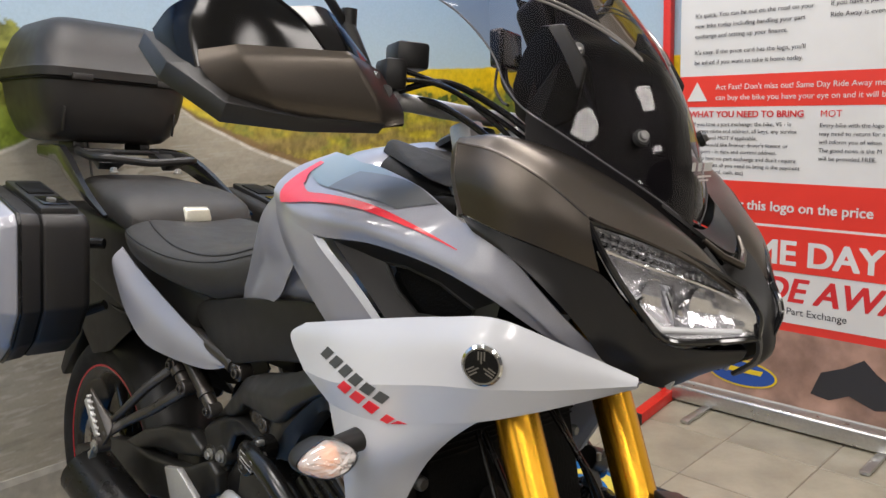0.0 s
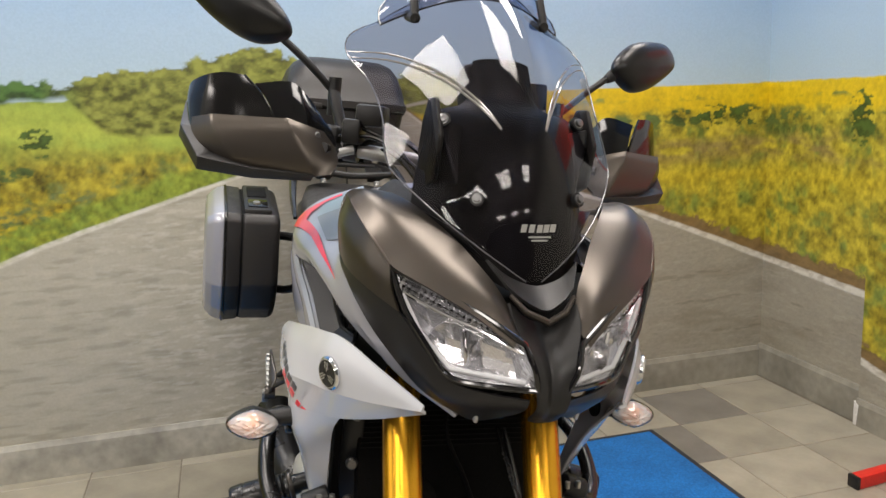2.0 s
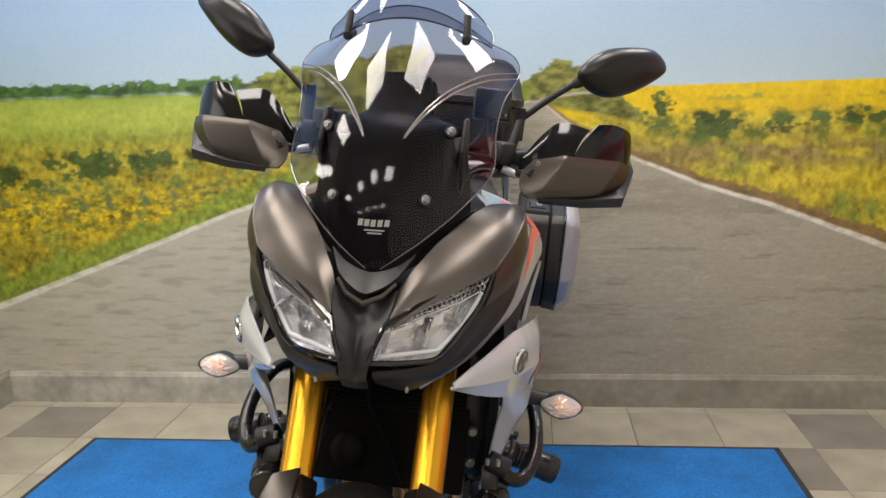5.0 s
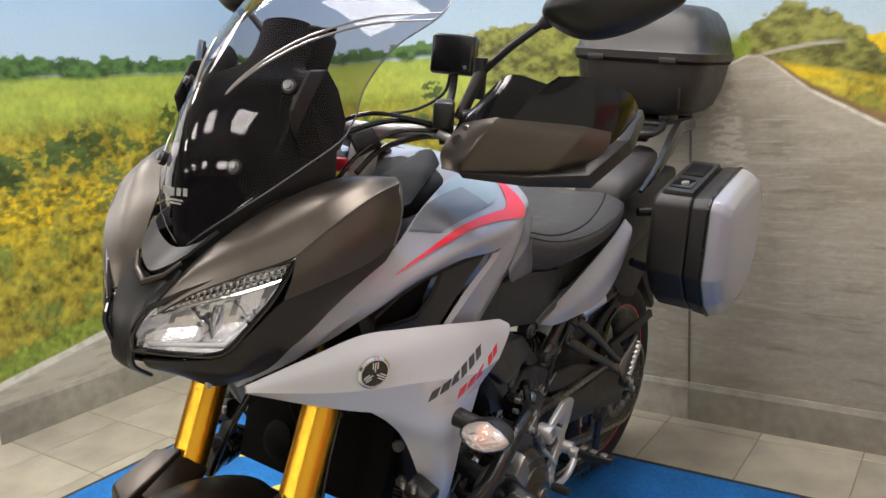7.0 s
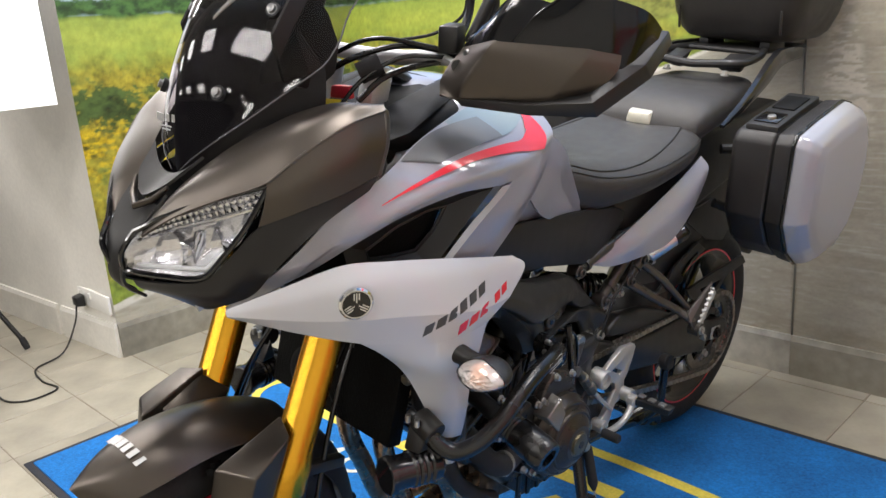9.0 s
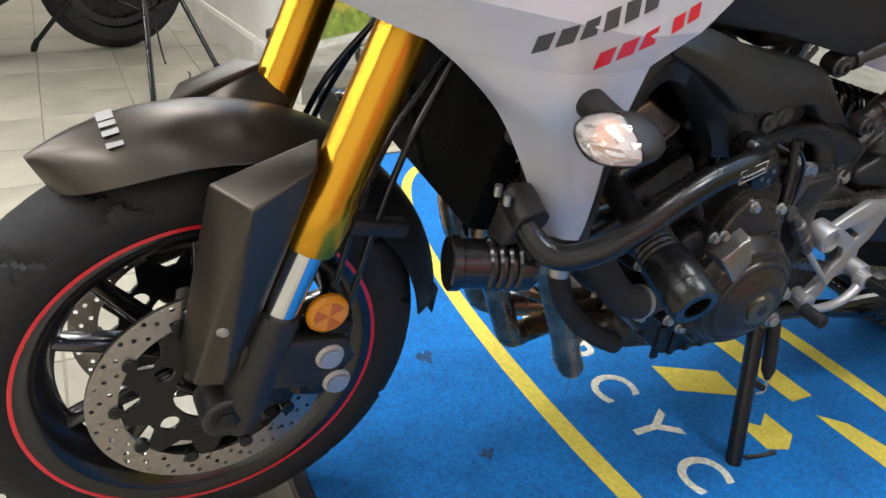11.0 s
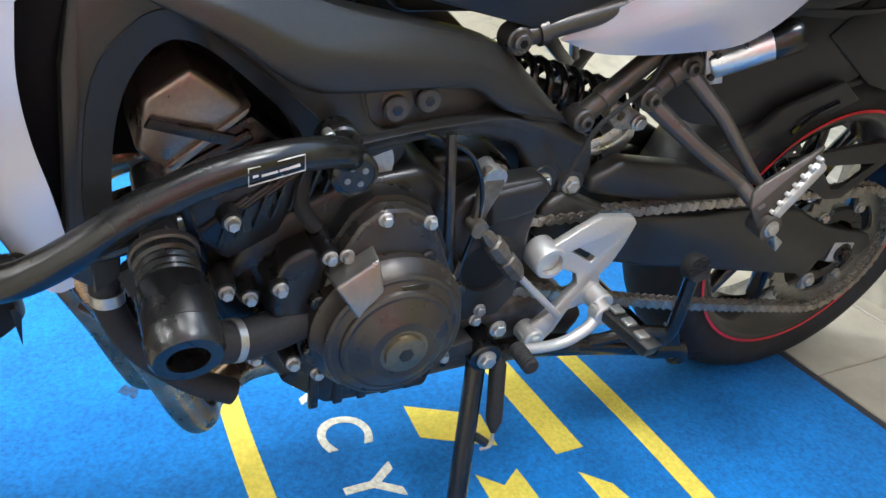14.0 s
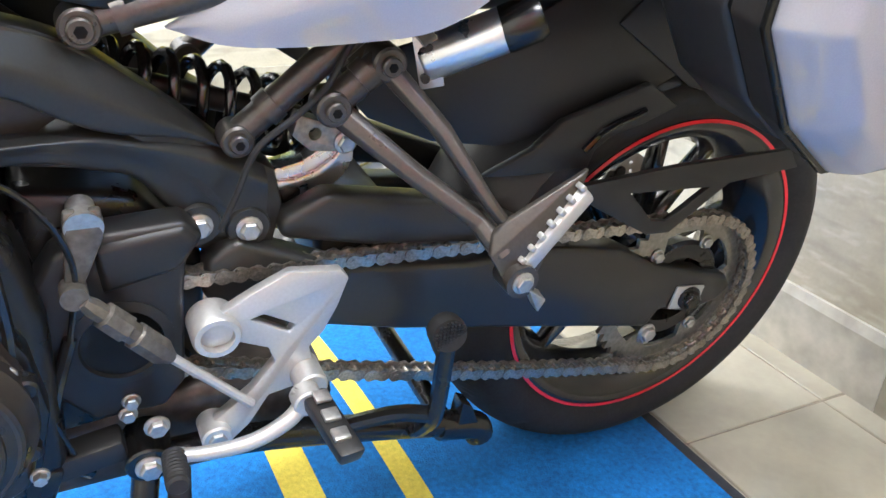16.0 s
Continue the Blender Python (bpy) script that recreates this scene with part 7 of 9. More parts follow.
TB = [(1.080, 0.120, 0.920, 1.160), (1.086, 0.148, 0.900, 1.180), (1.105, 0.168, 0.884, 1.195), (1.15, 0.185, 0.866, 1.21), (1.20, 0.194, 0.856, 1.218), (1.228, 0.197, 0.852, 1.22)]
tbox = bp("top_box", loft([box_ring(*t) for t in TB]), M_CASE, "matt black plastic top box")
LID = [(1.232, 0.200, 0.848, 1.224), (1.236, 0.206, 0.842, 1.230), (1.256, 0.207, 0.841, 1.231), (1.262, 0.201, 0.848, 1.226), (1.30, 0.192, 0.860, 1.215), (1.345, 0.175, 0.886, 1.195), (1.372, 0.155, 0.912, 1.17), (1.386, 0.125, 0.945, 1.14), (1.390, 0.08, 0.98, 1.10)]
bp("lid", loft([box_ring(*t) for t in LID]), M_CASE, "domed top box lid", tbox)
ring = box_ring(1.230, 0.1985, 0.8505, 1.2215)
bp("lid_groove", tube(ring + [ring[0]], 0.004, 6, smooth=False), M_NEARBLACK, "", tbox)
for s in (-1, 1):
    bp("box_foot", box((0.03, 0.10, 0.022), (s * 0.09, 0.97, 1.072), (0, 0, 0), 0.005), M_BLACK, "", tbox)
    bp("hinge_tab", box((0.05, 0.008, 0.016), (s * 0.11, 0.842, 1.236), (0, 0, 0), 0.003), M_CASE, "", tbox)
    bp("body_rib", box((0.006, 0.006, 0.06), (s * 0.145, 0.872, 1.135), (12, 0, 0), 0.002), M_CASE, "", tbox)


# panniers
def pannier(s):
    def ring(u, k=1.0, drop=0.0):
        """Outline of the case at a lateral offset, shrunk about its middle."""
        pts = [(0.499, 0.915), (0.512, 0.936), (0.60, 0.957), (0.745, 0.984), (0.80, 0.972), (0.845, 0.925), (0.862, 0.85), (0.855, 0.75), (0.80, 0.665), (0.73, 0.628), (0.615, 0.622), (0.555, 0.664), (0.502, 0.74)]
        return [Vector((s * u, 0.69 + (v - 0.69) * k, 0.80 + (w - 0.80) * k - drop)) for v, w in pts]

    body = loft([ring(0.222, 0.90), ring(0.232, 0.965), ring(0.243, 0.98), ring(0.320, 0.985)])
    bevel(body, 0.008, 3, 20)
    ob = bp("pannier", body, M_CASE, "black hard pannier case with a blue-grey lid")
    groove = loft([ring(0.318, 0.965), ring(0.326, 0.965)])
    bp("seal_groove", groove, M_NEARBLACK, "", ob)
    band = loft([ring(0.325, 0.99), ring(0.352, 1.005), ring(0.362, 1.012)])
    bevel(band, 0.004, 2, 20)
    bp("seal_band", band, M_CASE, "black lid seal band", ob)
    lip = loft([ring(0.361, 1.022), ring(0.368, 1.022)])
    bevel(lip, 0.002, 2, 20)
    bp("lid_gasket", lip, M_BARBLACK, "black rubber lid gasket", ob)
    lid = loft([ring(0.366, 1.005), ring(0.376, 1.0), ring(0.395, 0.955), ring(0.412, 0.86), ring(0.418, 0.74)])
    bevel(lid, 0.007, 3, 12)
    bp("pannier_lid", lid, M_GREY, "blue-grey painted pannier lid", ob)
    tilt = lambda v: 0.937 + (v - 0.512) * 0.205
    top = hull([(s * u, v, tilt(v) + h) for u, v in ((0.245, 0.52), (0.318, 0.52), (0.245, 0.735), (0.318, 0.735)) for h in (-0.012, 0.008)], 0.004)
    bp("carry_handle", top, M_BLACK, "black carry handle", ob)
    for v, l in ((0.565, 0.06), (0.665, 0.085)):
        bp("handle_slot", box((0.052, l, 0.006), (s * 0.281, v, tilt(v) + 0.0085), (11.6, 0, 0), 0.002), M_GLOSS if v < 0.6 else M_NEARBLACK, "", ob)
    bp("pannier_lock", lathe((s * 0.285, 0.560, tilt(0.56) + 0.008), (s * 0.285, 0.558, tilt(0.56) + 0.016), [(0, 0.010), (1, 0.009)], 20), M_STEEL, "key lock", ob)
    for arm in (tube([(s * 0.16, 0.60, 0.86), (s * 0.20, 0.64, 0.86), (s * 0.235, 0.70, 0.85)], 0.012, 10), tube([(s * 0.15, 0.62, 0.72), (s * 0.19, 0.66, 0.70), (s * 0.235, 0.70, 0.70)], 0.012, 10)):
        bp("pannier_mount", arm, M_BLACK, "black pannier mount", ob)


pannier(1)
pannier(-1)

# rear mudguard, tail unit and plate holder
REARF = [
    [(-0.10, 0.26, 0.72), (-0.10, 0.40, 0.72), (-0.105, 0.56, 0.70), (-0.10, 0.70, 0.70), (-0.085, 0.82, 0.72)],
    [(-0.06, 0.24, 0.665), (-0.07, 0.40, 0.672), (-0.075, 0.56, 0.668), (-0.075, 0.70, 0.660), (-0.07, 0.82, 0.67)],
    [(0, 0.23, 0.65), (0, 0.40, 0.66), (0, 0.56, 0.66), (0, 0.70, 0.65), (0, 0.82, 0.66)],
    [(0.06, 0.24, 0.665), (0.07, 0.40, 0.672), (0.075, 0.56, 0.668), (0.075, 0.70, 0.660), (0.07, 0.82, 0.67)],
    [(0.10, 0.26, 0.72), (0.10, 0.40, 0.72), (0.105, 0.56, 0.70), (0.10, 0.70, 0.70), (0.085, 0.82, 0.72)],
]
bp("under_tail", Surf(REARF).mesh(20, 16, 0.004), M_BLACK, "black under-tail mudguard")
bp("tail_unit", hull([(x, v, w) for x in (-0.13, 0.13) for v, w in ((0.20, 0.80), (0.26, 0.70), (0.55, 0.70), (0.98, 0.80), (1.0, 0.93), (0.55, 0.90))], 0.02, 3), M_BLACK, "black tail unit body")
bp("plate_holder", hull([(x, v, w) for x in (-0.075, 0.075) for v, w in ((0.84, 0.76), (0.90, 0.78), (1.10, 0.46), (1.08, 0.44), (0.95, 0.58))], 0.008), M_BLACK, "black plate holder")
for s in (-1, 1):
    bp("inner_guard", plate([(0.60, 0.66), (0.66, 0.72), (0.90, 0.76), (0.92, 0.64), (0.82, 0.56), (0.72, 0.585)], 0.006, side(s * 0.095), 0.002), M_BLACK, "black inner guard panel")

# swingarm hugger
HUG = [[(x * (0.098 if abs(x) > 0.6 else 0.085), AX_R[0] + (0.345 - 0.05 * abs(x) ** 2.4) * math.cos(radians(a)), AX_R[1] + (0.345 - 0.05 * abs(x) ** 2.4) * math.sin(radians(a))) for a in (176, 160, 145, 130, 115, 104)] for x in (-1, -0.66, -0.33, 0, 0.33, 0.66, 1)]
bp("inner_panel", plate([(0.335, 0.637), (0.40, 0.655), (0.495, 0.668), (0.555, 0.700), (0.66, 0.715), (0.70, 0.69), (0.70, 0.60), (0.66, 0.580), (0.58, 0.56), (0.50, 0.535), (0.475, 0.533), (0.40, 0.545), (0.33, 0.575), (0.302, 0.605)], 0.006, side(0.092), 0.002), M_BLACK, "black panel beside the rear wheel")
hug = bp("hugger", Surf(HUG).mesh(24, 24, -0.003), M_BLACK, "black rear wheel hugger")
bp("hugger_flank", plate([(0.455, 0.505), (0.513, 0.532), (0.545, 0.562), (0.652, 0.598), (0.700, 0.568), (0.655, 0.550), (0.613, 0.538), (0.595, 0.523), (0.590, 0.502), (0.50, 0.502)], 0.012, lambda p, q, n: (0.105 + n, p, q), 0.004), M_BLACK, "hugger side flank", hug)
bp("hugger_slot", tube([(0.1125, 0.577, 0.526), (0.1125, 0.604, 0.550), (0.1125, 0.650, 0.568)], 0.0045, 8), M_GLOSS, "", hug)

# ---- handlebar, mirrors, hand guards ----
def facets(rows, thick):
    """A panel of flat facets with softened edges through the given rows."""
    bm = shell(bmesh.new(), [[Vector(p) for p in r] for r in rows], thick)
    bmesh.ops.recalc_face_normals(bm, faces=bm.faces)
    return bevel(bm, 0.0012, 2, 9)


yoke = bp("top_yoke", hull([(x * a, b, c) for x in (-1, 1) for a, b, c in ((0.145, -0.455, 1.00), (0.145, -0.41, 1.00), (0.06, -0.37, 1.01), (0.145, -0.455, 1.03), (0.145, -0.41, 1.03), (0.06, -0.37, 1.035))], 0.006), M_FRAME, "black top yoke", steer=True)
for s in (-1, 1):
    cap = lathe((s * 0.112, FORK(0.97), 0.97), (s * 0.112, FORK(1.045), 1.045), [(0, 0.03), (0.7, 0.03), (0.72, 0.022), (1, 0.020)], 24)
    bp("fork_cap", cap, M_ALU, "alloy fork cap", yoke)
    bp("fork_screw", bolt((s * 0.112, FORK(1.045), 1.045), (0, 0.37, 0.93), 0.010, 0.009), M_STEEL, "", yoke)
    riser = box((0.035, 0.04, 0.11), (s * 0.055, -0.40, 1.075), (-15, 0, 0), 0.008)
    bp("bar_riser", riser, M_ALU, "alloy handlebar riser", yoke)
BAR = [(-0.36, -0.255, 1.150), (-0.26, -0.300, 1.152), (-0.16, -0.350, 1.148), (-0.085, -0.375, 1.142), (0.0, -0.378, 1.140), (0.085, -0.375, 1.142), (0.16, -0.350, 1.148), (0.26, -0.300, 1.152), (0.36, -0.255, 1.150)]
bar = bp("handlebar", tube(BAR, 0.012, 14), M_ALU, "bare alloy tapered handlebar", steer=True)
for s in (-1, 1):
    grip = tube([(s * 0.245, -0.308, 1.152), (s * 0.30, -0.282, 1.151), (s * 0.37, -0.250, 1.150)], 0.0175, 16)
    bp("grip", grip, M_RUBBER, "black rubber grip", bar)
    sw = box((0.055, 0.05, 0.055), (s * 0.215, -0.322, 1.158), (0, 0, s * 26), 0.010, 3)
    bp("switch_block", sw, M_BLACK, "black switch block", bar)
    clamp = rod((s * 0.165, -0.348, 1.148), (s * 0.185, -0.338, 1.150), 0.020, 18)
    box((0.03, 0.05, 0.04), (s * 0.178, -0.36, 1.178), (0, 0, s * 26), 0.006, bm=clamp)
    bp("lever_clamp", clamp, M_BLACK, "", bar)
    lev = tube([(s * 0.18, -0.375, 1.150), (s * 0.22, -0.372, 1.140), (s * 0.30, -0.335, 1.137), (s * 0.38, -0.295, 1.142)], lambda f: 0.0075 - 0.002 * f, 10)
    bp("hand_lever", lev, M_ALU, "alloy hand lever", bar)
    # mirror
    stem = tube([(s * 0.190, -0.335, 1.17), (s * 0.200, -0.315, 1.215), (s * 0.205, -0.300, 1.245)], 0.0095, 12, 4)
    tube([(s * 0.205, -0.300, 1.240), (s * 0.255, -0.300, 1.285), (s * 0.308, -0.297, 1.325)], 0.0062, 10, 4, stem)
    rod((s * 0.203, -0.302, 1.20), (s * 0.203, -0.302, 1.262), 0.0105, 14, bm=stem)
    mir = bp("mirror", stem, M_BLACK, "black mirror on a slim stalk", bar)
    bp("mirror_boot", lathe((s * 0.296, -0.298, 1.315), (s * 0.322, -0.296, 1.333), [(0, 0.008), (0.3, 0.0105), (0.7, 0.012), (1, 0.014)], 16), M_RUBBER, "", mir)
    tilt, cx, cz = (0.14, 0.388, 1.350) if s > 0 else (0.40, 0.366, 1.362)
    corner = [(-0.95, -0.30), (-0.92, 0.30), (-0.40, 0.88), (0.45, 0.92), (0.85, 0.62), (1.05, 0.10), (0.90, -0.28), (0.25, -0.86), (-0.40, -0.95)]
    rim_pts = []
    for k in range(9):
        q = [Vector((*corner[(k + j) % 9], 0)) for j in (-1, 0, 1, 2)]
        rim_pts += [(c.x, c.y) for c in (cr(*q, j / 5) for j in range(5))]

    def mirror_ring(k, y, grow=0.0):
        return [Vector((s * (cx + x * k * 0.088), -0.268 + y + 0.45 * x * k * 0.088, cz + z * k * 0.049 + tilt * x * 0.088 * k)) for x, z in rim_pts]

    own = loft([mirror_ring(0.93, 0.010), mirror_ring(0.98, 0.008), mirror_ring(1.0, 0.003), mirror_ring(0.98, -0.006), mirror_ring(0.92, -0.014), mirror_ring(0.78, -0.024), mirror_ring(0.55, -0.031), mirror_ring(0.25, -0.035), mirror_ring(0.05, -0.036)])
    bp("mirror_shell", own, M_SATINBLACK, "satin black mirror shell", mir)
    own = bmesh.new()
    own.faces.new([own.verts.new(p) for p in mirror_ring(0.88, 0.0115)])
    bp("mirror_glass", own, M_MIRROR, "mirror glass", mir)

    # hand guard: gunmetal shell, black rim below and outside, dark visor on top
    G = [
        [(0.234, -0.395, 1.173), (0.292, -0.402, 1.187), (0.396, -0.340, 1.183), (0.420, -0.306, 1.176)],
        [(0.218, -0.400, 1.152), (0.283, -0.412, 1.173), (0.390, -0.352, 1.165), (0.420, -0.312, 1.157)],
        [(0.212, -0.416, 1.129), (0.256, -0.424, 1.127), (0.366, -0.366, 1.130), (0.406, -0.325, 1.137)],
        [(0.222, -0.432, 1.110), (0.250, -0.420, 1.106), (0.352, -0.364, 1.111), (0.394, -0.330, 1.127)],
    ]
    cols = []
    for i in range(4):
        cols.append([Surf.along([Vector((s * r[i][0], r[i][1], r[i][2])) for r in G], k / 16) for k in range(17)])
    grid = []
    for k in range(17):
        row = []
        for i in range(3):
            row += [cols[i][k].lerp(cols[i + 1][k], x) for x in (0.0, 0.04, 0.5, 0.96)]
        grid.append(row + [cols[3][k]])
    guard = bp("hand_guard", shell(bmesh.new(), grid, 0.004 * s), M_GUN, "matt gunmetal hand guard", bar, angle=40)
    R = [
        [(0.245, -0.417, 1.110), (0.330, -0.370, 1.111), (0.393, -0.331, 1.127), (0.416, -0.298, 1.160), (0.414, -0.228, 1.203)],
        [(0.247, -0.426, 1.108), (0.334, -0.386, 1.107), (0.412, -0.350, 1.117), (0.436, -0.270, 1.162), (0.428, -0.200, 1.200)],
        [(0.250, -0.420, 1.103), (0.334, -0.380, 1.098), (0.412, -0.340, 1.102), (0.438, -0.255, 1.147), (0.431, -0.194, 1.187)],
        [(0.255, -0.403, 1.103), (0.325, -0.362, 1.100), (0.392, -0.316, 1.106), (0.420, -0.247, 1.150), (0.417, -0.192, 1.188)],
    ]
    bp("guard_rim", facets([[(s * u, v, w) for u, v, w in q] for q in R], 0.004 * s), M_BLACK, "satin black angular guard rim", guard)
    V_IN = [
        [(0.208, -0.386, 1.150), (0.232, -0.391, 1.160), (0.262, -0.395, 1.171), (0.303, -0.390, 1.180)],
        [(0.216, -0.374, 1.176), (0.240, -0.373, 1.195), (0.274, -0.370, 1.217), (0.318, -0.368, 1.215)],
        [(0.224, -0.358, 1.188), (0.250, -0.352, 1.222), (0.280, -0.346, 1.245), (0.334, -0.347, 1.237)],
    ]
    V_OUT = [
        [(0.303, -0.391, 1.180), (0.358, -0.358, 1.175), (0.402, -0.323, 1.168), (0.424, -0.293, 1.157), (0.428, -0.240, 1.166)],
        [(0.326, -0.366, 1.221), (0.368, -0.342, 1.220), (0.408, -0.307, 1.212), (0.429, -0.270, 1.203), (0.430, -0.228, 1.190)],
        [(0.350, -0.337, 1.248), (0.378, -0.324, 1.250), (0.407, -0.299, 1.243), (0.427, -0.257, 1.229), (0.429, -0.216, 1.205)],
    ]
    for rows in (V_IN, V_OUT):
        bp("guard_visor", Surf([[(s * u, v, w) for u, v, w in q] for q in rows]).mesh(20, 12, 0.003 * s), M_VISOR, "gloss black hand guard visor", guard)
    bp("visor_rib", tube([(s * u, v - 0.001, w) for u, v, w in (V_OUT[0][0], V_OUT[1][0], V_OUT[2][0])], 0.0016, 6), M_VISOR, "", guard)
    for u, v, w in ((0.244, -0.398, 1.167), (0.229, -0.404, 1.150)):
        bp("guard_screw", lathe((s * u, v, w), (s * (u - 0.002), v - 0.008, w + 0.001), [(0, 0.0065), (0.5, 0.006), (1, 0.004)], 16), M_SCREW, "steel guard screw", guard)
    stay = tube([(s * 0.20, -0.345, 1.150), (s * 0.215, -0.385, 1.145), (s * 0.235, -0.412, 1.150)], 0.009, 8)
    bp("guard_stay", stay, M_BLACK, "", guard)

# reservoir, device holder, wiring and key
bp("fluid_reservoir", box((0.045, 0.055, 0.035), (-0.15, -0.36, 1.205), (0, 0, -26), 0.006), M_BLACK, "black fluid reservoir", steer=True)
dev = bp("device_holder", box((0.072, 0.026, 0.062), (0.148, -0.288, 1.262), (-6, 0, 10), 0.006, 3), M_GLOSSBLACK, "gloss black device holder on a ball mount", steer=True)
bp("holder_stem", tube([(0.148, -0.285, 1.232), (0.150, -0.292, 1.205), (0.158, -0.320, 1.175), (0.160, -0.348, 1.155)], 0.0065, 8), M_BLACK, "", dev)
bp("holder_cable", tube([(0.138, -0.28, 1.232), (0.130, -0.285, 1.20), (0.105, -0.32, 1.175), (0.07, -0.36, 1.165)], 0.0025, 6), M_RUBBER, "thin black cable", dev)
for s in (-1, 1):
    bp("holder_screw", rod((0.148 + s * 0.028, -0.302, 1.245), (0.148 + s * 0.028, -0.3045, 1.245), 0.003, 8), M_STEEL, "", dev)
loom = [
    [(0.17, -0.345, 1.155), (0.12, -0.40, 1.165), (0.07, -0.455, 1.145), (0.03, -0.50, 1.11)],
    [(0.18, -0.35, 1.150), (0.13, -0.41, 1.150), (0.10, -0.46, 1.12), (0.08, -0.49, 1.08)],
    [(-0.17, -0.345, 1.155), (-0.12, -0.40, 1.175), (-0.08, -0.46, 1.145), (-0.05, -0.52, 1.10)],
    [(-0.18, -0.36, 1.19), (-0.13, -0.42, 1.165), (-0.10, -0.48, 1.12), (-0.09, -0.52, 1.08)],
    [(-0.17, -0.34, 1.145), (-0.12, -0.38, 1.150), (-0.09, -0.45, 1.11), (-0.085, -0.49, 1.07)],
    [(-0.20, -0.35, 1.17), (-0.15, -0.41, 1.17), (-0.105, -0.47, 1.135), (-0.07, -0.53, 1.09)],
    [(0.165, -0.35, 1.145), (0.13, -0.385, 1.135), (0.11, -0.43, 1.12), (0.10, -0.47, 1.09)],
    [(0.175, -0.36, 1.160), (0.10, -0.43, 1.175), (0.04, -0.46, 1.15), (0.0, -0.48, 1.12)],
]
for k, pts in enumerate(loom):
    bp("control_cable", tube(pts, 0.0034 if k % 2 else 0.0046, 8), M_BARBLACK, "black control cable", yoke)
bp("loom_tape", tube([(0.105, -0.43, 1.14), (0.085, -0.455, 1.125)], 0.016, 12, smooth=False), M_RUBBER, "taped wiring loom", yoke)
key = bp("ignition_key", hull([(0.064 + 1.2 * a, -0.472 + b, 1.086 + 1.2 * c) for a, b, c in ((-0.02, 0, 0), (0.02, 0.004, 0.002), (-0.016, 0, 0.016), (0.016, 0.004, 0.018), (-0.02, 0.012, 0), (0.02, 0.014, 0.002), (-0.016, 0.012, 0.016), (0.016, 0.014, 0.018))], 0.003), M_REDPLASTIC, "key with a red fob")
bp("key_tag", hull([(0.052 + a, -0.484 + b, 1.070 + 1.3 * c) for a, b, c in ((-0.028, 0, 0), (0.028, 0.01, 0.004), (-0.028, 0.005, 0.012), (0.028, 0.015, 0.014), (-0.028, 0.012, 0), (0.028, 0.02, 0.004))], 0.002), M_YELLOWPLASTIC, "yellow key tag", key)

# ---- frame, engine and running gear ----
def spar_u(v):
    return Surf.along([Vector((x, 0, 0)) for x in (0.236, 0.232, 0.222, 0.200, 0.170, 0.140, 0.118)], min(max((v + 0.37) / 0.54, 0), 1)).x


def spar(s):
    outline = [(-0.335, 0.775), (-0.225, 0.766), (-0.134, 0.733), (-0.025, 0.704), (0.035, 0.686), (0.079, 0.666), (0.110, 0.642), (0.160, 0.598), (0.195, 0.564), (0.238, 0.538), (0.246, 0.500), (0.236, 0.455), (0.192, 0.450), (0.160, 0.466), (0.150, 0.505), (0.142, 0.540), (0.121, 0.549), (0.099, 0.557), (0.023, 0.580), (-0.03, 0.588), (-0.100, 0.584), (-0.135, 0.606), (-0.154, 0.640), (-0.241, 0.718), (-0.270, 0.736), (-0.298, 0.727), (-0.330, 0.689), (-0.345, 0.60), (-0.345, 0.50), (-0.368, 0.52), (-0.362, 0.60), (-0.352, 0.70)]
    dense = lambda pts: [(q.x, q.y) for q in smooth_path([(p[0], p[1], 0) for p in pts], 4)]
    outline = outline[:3] + dense(outline[3:9]) + outline[9:15] + dense(outline[15:28]) + outline[28:]
    window = [(-0.100, 0.652), (-0.034, 0.646), (0.033, 0.634), (0.062, 0.613), (0.088, 0.597), (0.017, 0.603), (-0.077, 0.610), (-0.091, 0.624)]
    ob = bp("frame_spar", holed(outline, [window], 0.036, lambda p, q, n: (s * (spar_u(p) + n - 0.030 - 0.25 * max(q - 0.70, 0)), p, q), b=0.006), M_FRAME, "satin black cast frame spar")
    outer = [(-0.133, 0.602), (-0.153, 0.642), (-0.241, 0.720), (-0.270, 0.738), (-0.299, 0.729), (-0.331, 0.690), (-0.346, 0.60), (-0.346, 0.50)]
    inner = [(-0.150, 0.596), (-0.168, 0.630), (-0.224, 0.688), (-0.256, 0.710), (-0.283, 0.706), (-0.309, 0.668), (-0.323, 0.60), (-0.325, 0.50)]
    outer, inner = dense(outer), dense(inner)
    lip = shell(bmesh.new(), [[Vector((s * (spar_u(p) - 0.012 - 0.25 * max(q - 0.70, 0)), p, q)) for p, q in outer], [Vector((s * (spar_u(p) - 0.032), p, q)) for p, q in inner], [Vector((s * (spar_u(p) - 0.062), p - 0.004, q)) for p, q in inner]], 0.003 * s)
    bp("spar_chamfer", lip, M_FRAME, "", ob)
    # raised limbs above and below the window, meeting in a ridge behind it
    upper = [(-0.29, 0.774, 0.748), (-0.225, 0.765, 0.712), (-0.165, 0.744, 0.668), (-0.105, 0.724, 0.656), (-0.05, 0.710, 0.649), (0.0, 0.696, 0.641), (0.035, 0.685, 0.633), (0.062, 0.675, 0.614), (0.090, 0.658, 0.597), (0.118, 0.635, 0.588), (0.152, 0.605, 0.580), (0.188, 0.572, 0.566)]
